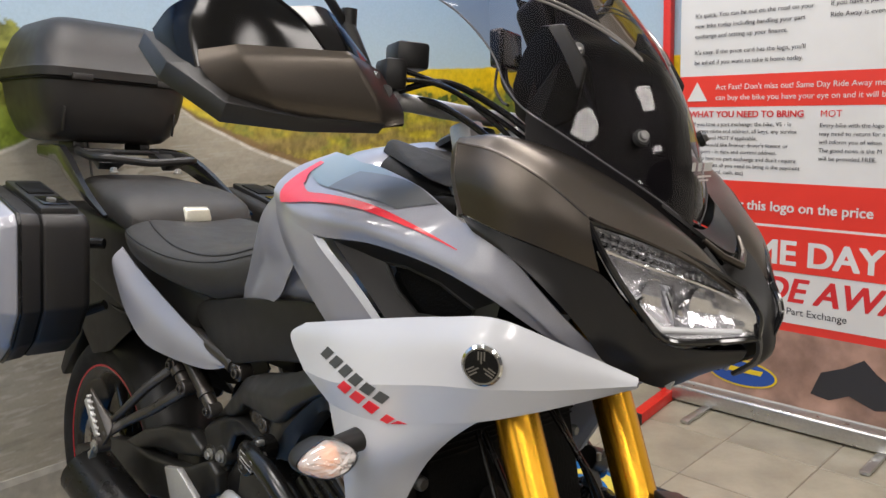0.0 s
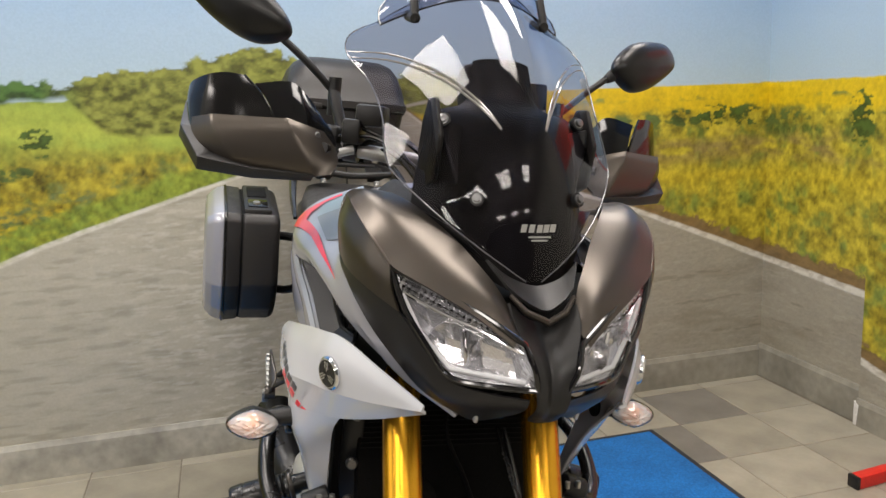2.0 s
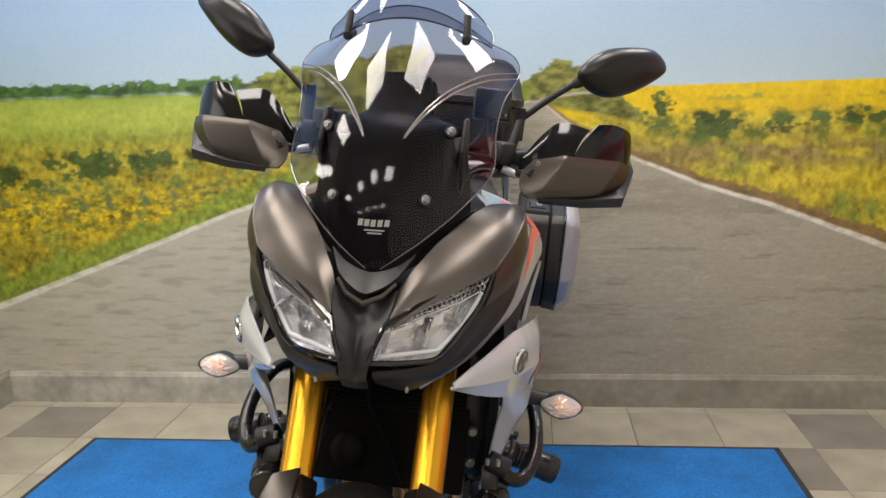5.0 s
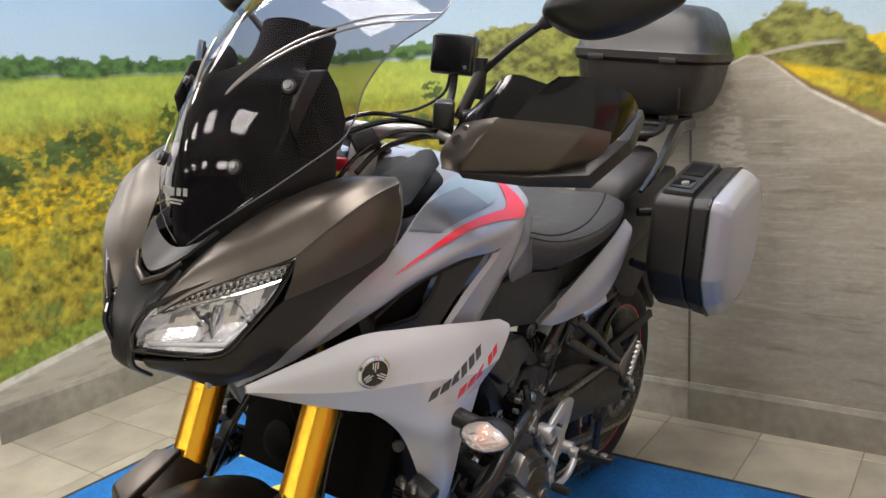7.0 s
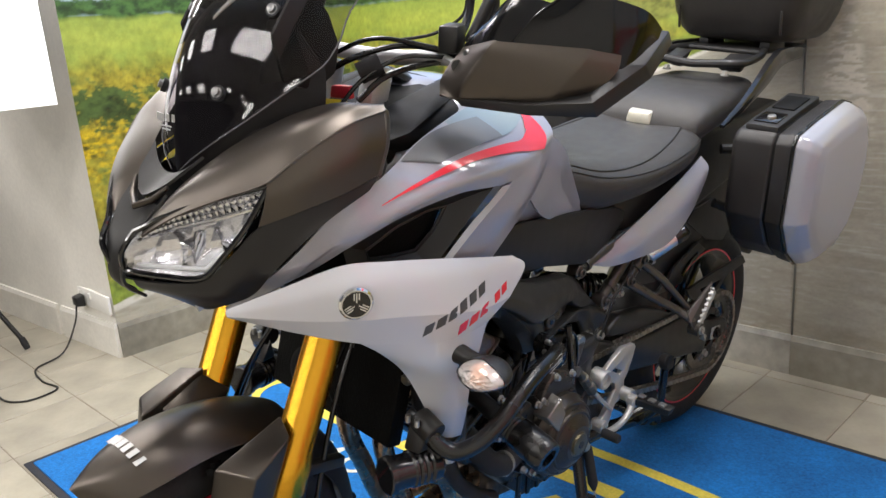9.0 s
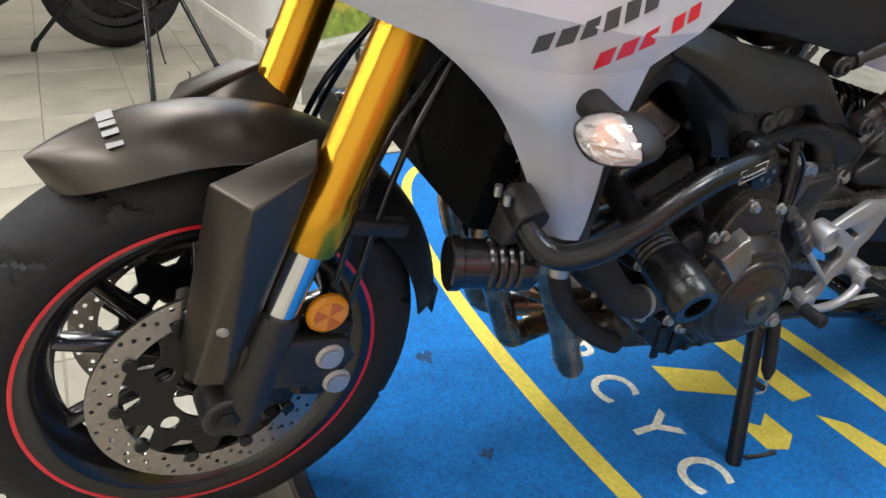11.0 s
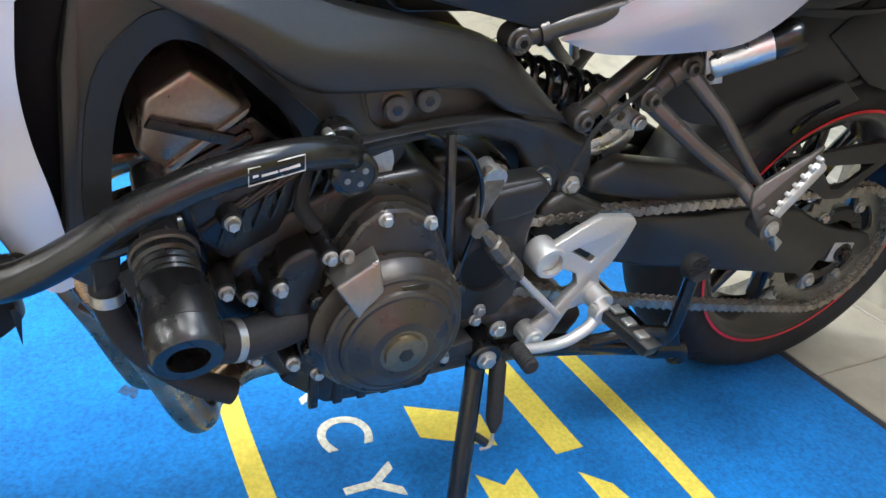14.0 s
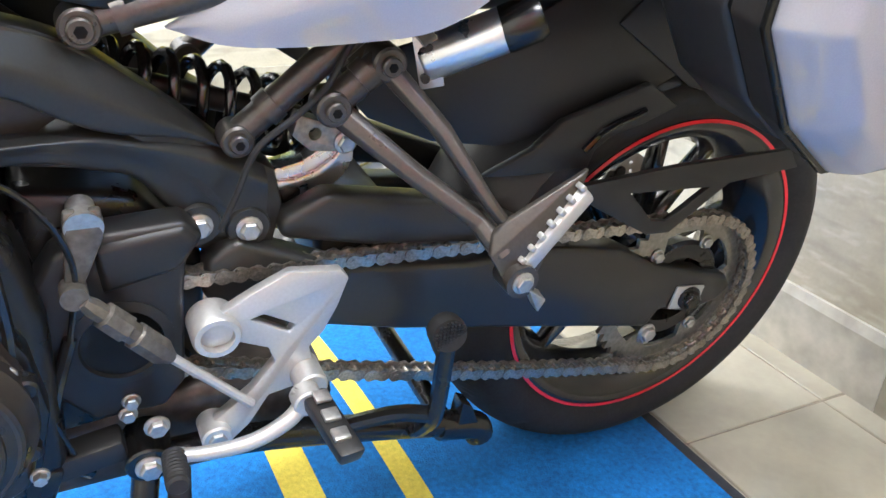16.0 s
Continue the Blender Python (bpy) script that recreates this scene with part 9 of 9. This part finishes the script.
    rf = lathe(f0 + d * 0.013, f0 + d * 0.005, [(0, 0.003), (1, 0.008)], 12, rf, cap=False)
    bp("lamp_reflector", rf, M_REFL, "five small bright reflectors", lamp)
    br = hull([Vector((s * a_, b_, c_)) for a_, b_, c_ in ((0.205, -0.475, 0.555), (0.235, -0.47, 0.555), (0.20, -0.455, 0.598), (0.235, -0.445, 0.60), (0.21, -0.44, 0.555), (0.24, -0.435, 0.56))], 0.004)
    rod((s * 0.212, -0.448, 0.605), (s * 0.252, -0.448, 0.590), 0.020, 18, bm=br, ch=0.002)
    bp("lamp_clamp", br, M_BLACK, "black lamp clamp", lamp)
    for k in range(2):
        bp("clamp_screw", rod((s * (0.212 + 0.02 * k), -0.470, 0.606), (s * (0.212 + 0.02 * k), -0.470, 0.618), 0.0045, 10), M_STEEL, "", lamp)

# sprocket cover and gear linkage
sp = plate([(0.026, 0.470), (0.045, 0.498), (0.077, 0.512), (0.150, 0.517), (0.166, 0.500), (0.150, 0.478), (0.146, 0.445), (0.142, 0.345), (0.122, 0.318), (0.060, 0.318), (0.030, 0.355), (0.024, 0.40)], 0.035, side(0.128), 0.006, 3)
hull([(0.150, v, w) for v, w in ((0.080, 0.500), (0.146, 0.510), (0.156, 0.498), (0.140, 0.475), (0.085, 0.462))] + [(0.14, v, w) for v, w in ((0.072, 0.508), (0.150, 0.516), (0.165, 0.500), (0.146, 0.468), (0.076, 0.452))], 0.003, bm=sp)
lathe((0.14, 0.090, 0.402), (0.151, 0.090, 0.402), [(0, 0.045), (0.6, 0.045), (0.8, 0.036), (0.5, 0.034)], 40, sp)
spc = bp("sprocket_cover", sp, M_BLACK, "satin black sprocket cover")
for v, w in ((0.058, 0.330), (0.062, 0.345)):
    bp("cover_screw", bolt((0.146, v + 0.03, w - 0.01), (1, 0, 0), 0.007, 0.008), M_STEEL, "", spc)
bp("gear_shaft", lathe((0.13, 0.072, 0.535), (0.160, 0.072, 0.530), [(0, 0.011), (0.6, 0.011), (0.62, 0.015), (1, 0.015)], 20), M_STEEL, "", spc)
arm = hull([(u, v, w) for u in (0.150, 0.160) for v, w in ((0.058, 0.545), (0.086, 0.545), (0.086, 0.520), (0.066, 0.475), (0.052, 0.475), (0.058, 0.52))], 0.003)
rod((0.150, 0.058, 0.472), (0.170, 0.058, 0.472), 0.011, 16, bm=arm)
link = bp("gear_arm", arm, M_DULL, "dull grey gear arm")
bp("quick_shift_sensor", lathe((0.168, 0.064, 0.468), (0.166, 0.128, 0.392), [(0, 0.006), (0.1, 0.009), (0.2, 0.009), (0.22, 0.0125), (0.45, 0.013), (0.47, 0.0105), (0.55, 0.0105), (0.57, 0.013), (0.85, 0.013), (0.95, 0.008), (1, 0.006)], 8), M_DULL, "weathered gear-shift sensor", link)
bp("gear_rod", rod((0.166, 0.124, 0.397), (0.172, 0.197, 0.323), 0.0048, 10), M_ALU, "", link)

# rider footrest hanger
hp = holed([(0.166, 0.425), (0.205, 0.447), (0.236, 0.462), (0.285, 0.456), (0.293, 0.446), (0.283, 0.415), (0.270, 0.388), (0.256, 0.372), (0.262, 0.345), (0.250, 0.330), (0.215, 0.325), (0.195, 0.300), (0.175, 0.285), (0.150, 0.283), (0.146, 0.300), (0.165, 0.312), (0.200, 0.335), (0.222, 0.362), (0.216, 0.380), (0.185, 0.395), (0.155, 0.392), (0.148, 0.410)], [[(0.200, 0.417), (0.212, 0.420), (0.242, 0.402), (0.236, 0.394)]], 0.012, lambda p, q, n: (0.158 + n + 0.25 * max(0.34 - q, 0), p, q), b=0.002)
lathe((0.138, 0.168, 0.408), (0.172, 0.168, 0.408), [(0, 0.0225), (0.9, 0.0225), (1, 0.0205), (1, 0.0155), (0.4, 0.0150)], 32, hp)
rod((0.150, 0.162, 0.295), (0.182, 0.162, 0.295), 0.015, 20, bm=hp, ch=0.002)
rod((0.150, 0.252, 0.342), (0.190, 0.252, 0.342), 0.016, 20, bm=hp, ch=0.002)
hang = bp("footrest_hanger", hp, M_ALU, "cast alloy footrest hanger with a heel plate")
for u, v, w in ((0.176, 0.162, 0.295), (0.168, 0.110, 0.318), (0.15, 0.093, 0.268)):
    bp("hanger_bolt", bolt((u, v, w), (1, 0, 0), 0.0095, 0.009), M_STEEL, "steel hanger bolt", hang)
lv = tube([(0.196, 0.243, 0.339), (0.203, 0.225, 0.322), (0.206, 0.190, 0.308), (0.207, 0.150, 0.308), (0.207, 0.118, 0.314)], lambda f: 0.0085 - 0.002 * f, 12)
rod((0.188, 0.243, 0.339), (0.208, 0.243, 0.339), 0.015, 20, bm=lv, ch=0.002)
lever = bp("gear_lever", lv, M_ALU, "alloy gear lever", hang)
tip = lathe((0.203, 0.118, 0.314), (0.247, 0.115, 0.317), [(0, 0.0075), (0.08, 0.0105)] + [(0.12 + 0.1 * k + d, 0.0110 if d < 0.04 else 0.0098) for k in range(8) for d in (0.0, 0.05)] + [(0.95, 0.0105), (1, 0.008)], 20)
bp("lever_rubber", tip, M_RUBBER, "ribbed black lever rubber", lever)
pg = hull([(u, v, w) for u, v, w in ((0.198, 0.236, 0.348), (0.198, 0.262, 0.350), (0.292, 0.243, 0.352), (0.292, 0.268, 0.354), (0.198, 0.238, 0.330), (0.198, 0.260, 0.332), (0.285, 0.246, 0.332), (0.285, 0.266, 0.334))], 0.004)
peg = bp("rider_peg", pg, M_BLACK, "black folding rider footpeg", hang)
for k in range(3):
    bp("peg_insert", hull([(0.215 + 0.026 * k + a, 0.252 + b, 0.353 + c) for a in (-0.008, 0.008) for b in (-0.008, 0.008) for c in (-0.002, 0.003)], 0.002), M_STEEL, "worn metal peg insert", hang)
bp("peg_bolt", bolt((0.196, 0.236, 0.342), (0.3, -0.9, 0), 0.008, 0.006), M_STEEL, "", peg)
bp("hanger_right", plate([(0.166, 0.425), (0.236, 0.462), (0.29, 0.45), (0.256, 0.372), (0.25, 0.33), (0.15, 0.283), (0.2, 0.335), (0.185, 0.395)], 0.014, side(-0.165), 0.003), M_ALU, "cast alloy right footrest hanger")

# swingarm, chain and guards
for s in (1, -1):
    sw = plate([(0.170, 0.462), (0.200, 0.478), (0.300, 0.432), (0.450, 0.412), (0.560, 0.412), (0.658, 0.394), (0.722, 0.359), (0.787, 0.338), (0.856, 0.321), (0.872, 0.300), (0.850, 0.278), (0.800, 0.270), (0.750, 0.284), (0.735, 0.258), (0.710, 0.264), (0.518, 0.306), (0.369, 0.338), (0.25, 0.372), (0.165, 0.420)], 0.036, side(s * 0.108), 0.008, 3)
    plate([(0.240, 0.490), (0.285, 0.512), (0.400, 0.492), (0.500, 0.455), (0.600, 0.400), (0.650, 0.365), (0.600, 0.352), (0.520, 0.405), (0.430, 0.435), (0.330, 0.448), (0.240, 0.470)], 0.032, side(s * 0.104), 0.008, 3, sw)
    arm_ob = bp("swingarm", sw, M_FRAME, "satin black cast swingarm")
    ad = box((0.004, 0.05, 0.036), (s * 0.128, 0.788, 0.300), (-8, 0, 0), 0.002)
    bp("adjuster_plate", ad, M_ALU, "alloy chain adjuster plate", arm_ob)
    bp("axle_nut", bolt((s * 0.130, 0.790, 0.300), (s, 0, 0), 0.014, 0.012), M_ENGINE, "black axle nut", arm_ob)
    bp("adjuster_bolt", bolt((s * 0.127, 0.735, 0.253), (s, 0, 0), 0.011, 0.010), M_STEEL, "", arm_ob)
bp("swingarm_bridge", box((0.20, 0.10, 0.07), (0, 0.335, 0.425), (0, 0, 0), 0.015), M_FRAME, "")
cg = holed([(0.566, 0.497), (0.700, 0.507), (0.874, 0.511), (0.896, 0.485), (0.785, 0.476), (0.710, 0.418), (0.675, 0.420), (0.585, 0.470)], [[(0.635, 0.480), (0.755, 0.474), (0.702, 0.434), (0.678, 0.438)]], 0.008, lambda p, q, n: (0.135 + n, p, q), b=0.002)
bp("chain_guard", cg, M_BLACK, "black plastic chain guard")
SP_F, R_F, R_R, CH_U = (0.118, 0.400), 0.047, 0.117, 0.121
spk = holed([((R_R - 0.006 + (0.010 if k % 2 else 0)) * math.cos(2 * math.pi * k / 90), (R_R - 0.006 + (0.010 if k % 2 else 0)) * math.sin(2 * math.pi * k / 90)) for k in range(90)], [[((0.092 - (0.022 if k % 8 < 2 else 0)) * math.cos(2 * math.pi * k / 48), (0.092 - (0.022 if k % 8 < 2 else 0)) * math.sin(2 * math.pi * k / 48)) for k in range(48)]], 0.006, lambda p, q, n: (CH_U - 0.012 + n, AX_R[0] + p, AX_R[1] + q))
bp("rear_sprocket", spk, M_SPROCKET, "steel rear sprocket", rear_wheel)
hubc = lathe((0.06, *AX_R), (0.112, *AX_R), [(0, 0.06), (0.6, 0.070), (0.9, 0.074), (1, 0.070), (1, 0.05), (0.7, 0.045)], 40)
studs = []
for k in range(6):
    a = 2 * math.pi * k / 6
    studs.append(bolt((CH_U - 0.008, AX_R[0] + 0.078 * math.cos(a + 0.13), AX_R[1] + 0.078 * math.sin(a + 0.13)), (1, 0, 0), 0.008, 0.008))
bp("sprocket_carrier", hubc, M_ENGINE, "black sprocket carrier", rear_wheel)
for one in studs:
    bp("sprocket_nut", one, M_STEEL, "", rear_wheel)

# chain: outer and inner links along its loop
dvec = Vector((AX_R[0] - SP_F[0], AX_R[1] - SP_F[1]))
D = dvec.length
base = math.atan2(dvec.y, dvec.x)
phi = math.acos((R_F - R_R) / D)
up0 = Vector((SP_F[0] + R_F * math.cos(base + phi), SP_F[1] + R_F * math.sin(base + phi)))
up1 = Vector((AX_R[0] + R_R * math.cos(base + phi), AX_R[1] + R_R * math.sin(base + phi)))
lo0 = Vector((SP_F[0] + R_F * math.cos(base - phi), SP_F[1] + R_F * math.sin(base - phi)))
lo1 = Vector((AX_R[0] + R_R * math.cos(base - phi), AX_R[1] + R_R * math.sin(base - phi)))
loop = []
N = 60
loop += [up0.lerp(up1, k / N) for k in range(N)]
loop += [Vector((AX_R[0] + R_R * math.cos(base + phi - 2 * phi * k / 40), AX_R[1] + R_R * math.sin(base + phi - 2 * phi * k / 40))) for k in range(40)]
loop += [lo1.lerp(lo0, k / N) - Vector((0, 0.010 * math.sin(math.pi * k / N))) for k in range(N)]
loop += [Vector((SP_F[0] + R_F * math.cos(base - phi - (2 * math.pi - 2 * phi) * k / 20), SP_F[1] + R_F * math.sin(base - phi - (2 * math.pi - 2 * phi) * k / 20))) for k in range(20)]
acc = [0.0]
for a, b in zip(loop, loop[1:] + loop[:1]):
    acc.append(acc[-1] + (b - a).length)
PITCH = acc[-1] / round(acc[-1] / 0.0159)


def on_chain(x):
    x %= acc[-1]
    i = max(k for k in range(len(loop)) if acc[k] <= x)
    return loop[i].lerp(loop[(i + 1) % len(loop)], (x - acc[i]) / max(acc[i + 1] - acc[i], 1e-9))


def link_mesh(half, t):
    shape = []
    for k in range(12):
        a = math.pi / 2 + math.pi * k / 11
        shape.append((-PITCH / 2 + 0.0078 * math.cos(a), 0.0078 * math.sin(a)))
    shape.append((0, -0.0052))
    for k in range(12):
        a = -math.pi / 2 + math.pi * k / 11
        shape.append((PITCH / 2 + 0.0078 * math.cos(a), 0.0078 * math.sin(a)))
    shape.append((0, 0.0052))
    bm = plate(shape, t, lambda p, q, n: (half + n, p, q))
    plate(shape, t, lambda p, q, n: (-half + n, p, q), bm=bm)
    for x in (-PITCH / 2, PITCH / 2):
        rod((-half - t, x, 0), (half + t, x, 0), 0.0034, 8, bm=bm)
    return bm


chain = bp("drive_chain", tube([(CH_U, p.x, p.y) for p in loop[::2]] + [(CH_U, loop[0].x, loop[0].y)], 0.0026, 6, smooth=False), M_CHAIN, "oiled roller drive chain")
kinds = [bp("link", link_mesh(0.0095, 0.0018), M_CHAIN, "", chain), bp("link", link_mesh(0.0070, 0.0018), M_CHAIN, "", chain)]
for k in range(round(acc[-1] / PITCH)):
    a, b = on_chain(k * PITCH), on_chain((k + 1) * PITCH)
    o = kinds[k] if k < 2 else new("link", kinds[k % 2].data)
    o.parent = chain
    c = (a + b) / 2
    o.matrix_basis = Matrix.Translation((CH_U - 0.008 + 0.0035 * c.x, c.x, c.y)) @ Matrix.Rotation(math.atan2(b.y - a.y, b.x - a.x), 4, "X")

# stands
st = tube([(0.13, 0.105, 0.240), (0.125, 0.20, 0.232), (0.122, 0.34, 0.200), (0.120, 0.47, 0.165)], 0.0165, 14)
tube([(0.120, 0.44, 0.170), (0.122, 0.49, 0.158), (0.124, 0.500, 0.140)], 0.019, 12, bm=st)
hull([(u, v, w) for u in (0.11, 0.135) for v, w in ((0.458, 0.175), (0.500, 0.150), (0.475, 0.205), (0.462, 0.212))], 0.003, bm=st)
tube([(0.125, 0.30, 0.215), (0.155, 0.36, 0.245), (0.185, 0.392, 0.262)], 0.010, 10, bm=st)
tube([(0.13, 0.40, 0.185), (0.165, 0.395, 0.225), (0.188, 0.393, 0.27), (0.190, 0.394, 0.36)], 0.010, 10, bm=st)
tube([(0.12, 0.45, 0.17), (0.0, 0.45, 0.17), (-0.12, 0.45, 0.17)], 0.013, 12, bm=st)
stand = bp("centre_stand", st, M_BARBLACK, "folded black centre stand")
pad = lathe((0.186, 0.390, 0.380), (0.204, 0.388, 0.384), [(0, 0.019), (0.7, 0.020), (1, 0.018)], 22)
pd = bp("stand_pad", pad, M_RUBBER, "chequered foot pad", stand)
bm = None
for a in range(-4, 5):
    for b in range(-4, 5):
        if a * a + b * b < 19:
            bm = box((0.0025, 0.0026, 0.0026), (0.2045, 0.388 + 0.0039 * a, 0.384 + 0.0039 * b), bm=bm)
bp("pad_studs", bm, M_RUBBER, "", pd)
leg = rod((0.150, 0.100, 0.262), (0.243, 0.052, 0.030), 0.0135, 16)
rod((0.125, 0.103, 0.275), (0.172, 0.100, 0.272), 0.022, 20, bm=leg, ch=0.002)
rod((0.19, 0.082, 0.165), (0.205, 0.105, 0.150), 0.006, 8, bm=leg)
foot = hull([(0.243 + a, 0.045 + b, 0.026 + c) for a, b, c in ((-0.03, -0.03, -0.024), (0.045, -0.035, -0.030), (0.045, 0.04, -0.030), (-0.03, 0.035, -0.024), (-0.02, -0.02, -0.008), (0.03, -0.025, -0.012), (0.03, 0.03, -0.012), (-0.02, 0.025, -0.008))], 0.003)
side_stand = bp("side_stand", leg, M_BARBLACK, "black side stand, folded down")
bp("stand_foot", foot, M_ENGINE, "worn stand foot plate", side_stand)
bp("stand_peg", tube([(0.243, 0.075, 0.035), (0.25, 0.11, 0.034), (0.252, 0.135, 0.036)], 0.005, 8), M_ENGINE, "", side_stand)
spr = lathe((0.158, 0.128, 0.262), (0.196, 0.118, 0.158), [(0, 0.006), (0.12, 0.0115), (0.85, 0.0115), (1, 0.004)], 18)
bp("stand_spring", spr, M_RUBBER, "sleeved stand spring", side_stand)
bp("spring_hook", tube([(0.196, 0.118, 0.158), (0.202, 0.114, 0.140), (0.200, 0.100, 0.135)], 0.0025, 6), M_STEEL, "", side_stand)
bp("stand_switch", box((0.03, 0.075, 0.025), (0.150, 0.045, 0.285), (10, 0, 0), 0.004), M_BLACK, "", side_stand)
bp("stand_bolt", bolt((0.172, 0.100, 0.272), (1, 0, 0), 0.011, 0.010), M_STEEL, "steel pivot bolt", side_stand)

# shock absorber with its coil and linkage
c0, c1 = Vector((0.035, 0.085, 0.616)), Vector((0.035, 0.335, 0.542))
ax = (c1 - c0).normalized()
e1 = ax.orthogonal().normalized()
e2 = ax.cross(e1)
coil = [c0 + (c1 - c0) * (k / 150) + (e1 * math.cos(k * 0.44) + e2 * math.sin(k * 0.44)) * 0.031 for k in range(151)]
shock = bp("shock_absorber", rod(c0, c1, 0.011, 16), M_BLACK, "rear shock absorber")
bp("coil_spring", tube(coil, 0.0055, 10, smooth=False), M_GLOSSBLACK, "black coil spring", shock)
bp("shock_link", holed([(0.255, 0.566), (0.261, 0.586), (0.300, 0.571), (0.315, 0.563), (0.316, 0.552), (0.306, 0.545), (0.273, 0.549)], [circle(0.277, 0.566, 0.006, 14)], 0.02, side(0.090), b=0.003), M_WORN, "worn alloy shock linkage arm", shock)
bp("link_nut", bolt((0.101, 0.306, 0.556), (1, 0, 0), 0.009, 0.008), M_STEEL, "", shock)
yk = plate([(0.228, 0.525), (0.250, 0.526), (0.270, 0.531), (0.286, 0.541), (0.296, 0.553), (0.322, 0.545), (0.323, 0.527), (0.314, 0.511), (0.300, 0.499), (0.280, 0.494), (0.232, 0.494)], 0.03, side(0.066), 0.003)
plate([(0.232, 0.514), (0.262, 0.515), (0.284, 0.522), (0.300, 0.534), (0.309, 0.546), (0.315, 0.543), (0.306, 0.527), (0.288, 0.513), (0.264, 0.506), (0.232, 0.505)], 0.006, side(0.084), 0.002, bm=yk)
bp("shock_collar", yk, M_SATIN, "bright alloy linkage yoke", shock)
bp("yoke_bolt", lathe((0.075, 0.257, 0.500), (0.088, 0.257, 0.500), [(0, 0.011), (0.8, 0.011), (1, 0.006)], 20), M_ENGINE, "", shock)
bp("drain_hose", tube([(0.150, 0.310, 0.690), (0.137, 0.293, 0.662), (0.137, 0.273, 0.625), (0.137, 0.247, 0.601), (0.139, 0.218, 0.580), (0.139, 0.206, 0.562), (0.138, 0.197, 0.537), (0.137, 0.181, 0.500)], 0.0030, 8), M_RUBBER, "thin rubber drain hose")
bp("battery_box", box((0.20, 0.24, 0.12), (0, 0.08, 0.755), (0, 0, 0), 0.015), M_BLACK, "black battery box")
bp("airbox", box((0.26, 0.36, 0.14), (0, -0.16, 0.80), (0, 0, 0), 0.02), M_BLACK, "black airbox")

# ---- floor tiles ----
floor = structure("floor", slab(WEST, WALL_R + 0.003, SOUTH, WALL_Y + 0.003, -0.1, FLOOR_Z - 0.0025), M_GROUT, "cream ceramic tile floor with scattered grey tiles", "floor")
PITCH, GAP = 0.303, 0.0042
GX, GY = 1.345, 0.88
rnd = random.Random(5)
GREYS = {(0, 0), (-1, -1), (-10, 0)}


def tile_mesh(w, d):
    bm = box((w, d, 0.008), (0, 0, -0.004), b=0.0014, seg=1)
    me = bpy.data.meshes.new("tile")
    bm.to_mesh(me)
    bm.free()
    return me


def tile_paint(name, color):
    m = mat(name, color, 0.3, 0, 70, 0.03, stain=0.24, stain_scale=6)
    nt = m.node_tree
    info = nt.nodes.new("ShaderNodeObjectInfo")
    rng = nt.nodes.new("ShaderNodeMapRange")
    rng.inputs["To Min"].default_value, rng.inputs["To Max"].default_value = 0.9, 1.08
    nt.links.new(info.outputs["Random"], rng.inputs["Value"])
    hsv = nt.nodes.new("ShaderNodeHueSaturation")
    old = nt.nodes["Principled BSDF"].inputs["Base Color"].links[0].from_socket
    nt.links.new(old, hsv.inputs["Color"])
    nt.links.new(rng.outputs[0], hsv.inputs["Value"])
    nt.links.new(hsv.outputs[0], nt.nodes["Principled BSDF"].inputs["Base Color"])
    return m


M_TILE_CREAM, M_TILE_GREY = tile_paint("cream_ceramic_tile", (0.345, 0.318, 0.25)), tile_paint("grey_ceramic_tile", (0.20, 0.185, 0.16))
cream_mesh, grey_mesh = tile_mesh(PITCH - GAP, PITCH - GAP), tile_mesh(PITCH - GAP, PITCH - GAP)
cream_mesh.materials.append(M_TILE_CREAM)
grey_mesh.materials.append(M_TILE_GREY)
rest = bmesh.new()
for i in range(-21, 3):
    for j in range(-23, 2):
        x0, x1, y0, y1 = GX + i * PITCH, GX + (i + 1) * PITCH, GY + j * PITCH, GY + (j + 1) * PITCH
        x1c, y1c = min(x1, WALL_R), min(y1, WALL_Y)
        if x1 < WALL_L + 0.01:
            y1c = min(y1c, drift((x0 + x1) / 2) + 0.02)
        if x1c - x0 < 0.02 or y1c - y0 < 0.02:
            continue
        near = x0 > -3.0 and y0 > -1.9
        cut = x1c < x1 or y1c < y1
        at = pose((x0 + x1c) / 2, (y0 + y1c) / 2, FLOOR_Z + rnd.uniform(-0.0004, 0.0004), rnd.uniform(-0.08, 0.08), rnd.uniform(-0.08, 0.08), 0)
        if near:
            me = tile_mesh(x1c - x0 - GAP, y1c - y0 - GAP) if cut else (grey_mesh if (i, j) in GREYS else cream_mesh)
            if cut:
                me.materials.append(M_TILE_GREY if (i, j) in GREYS else M_TILE_CREAM)
            ob = new("tile", me)
            ob.matrix_world = at
            ob.parent = floor
        else:
            one = box((x1c - x0 - GAP, y1c - y0 - GAP, 0.008), (0, 0, -0.004), b=0.0)
            bmesh.ops.transform(one, matrix=at, verts=one.verts)
            rest = merge(rest, one)
outer = part("outer_tiles", rest, M_TILE, floor, smooth=False)
outer["kind"] = "stuff"
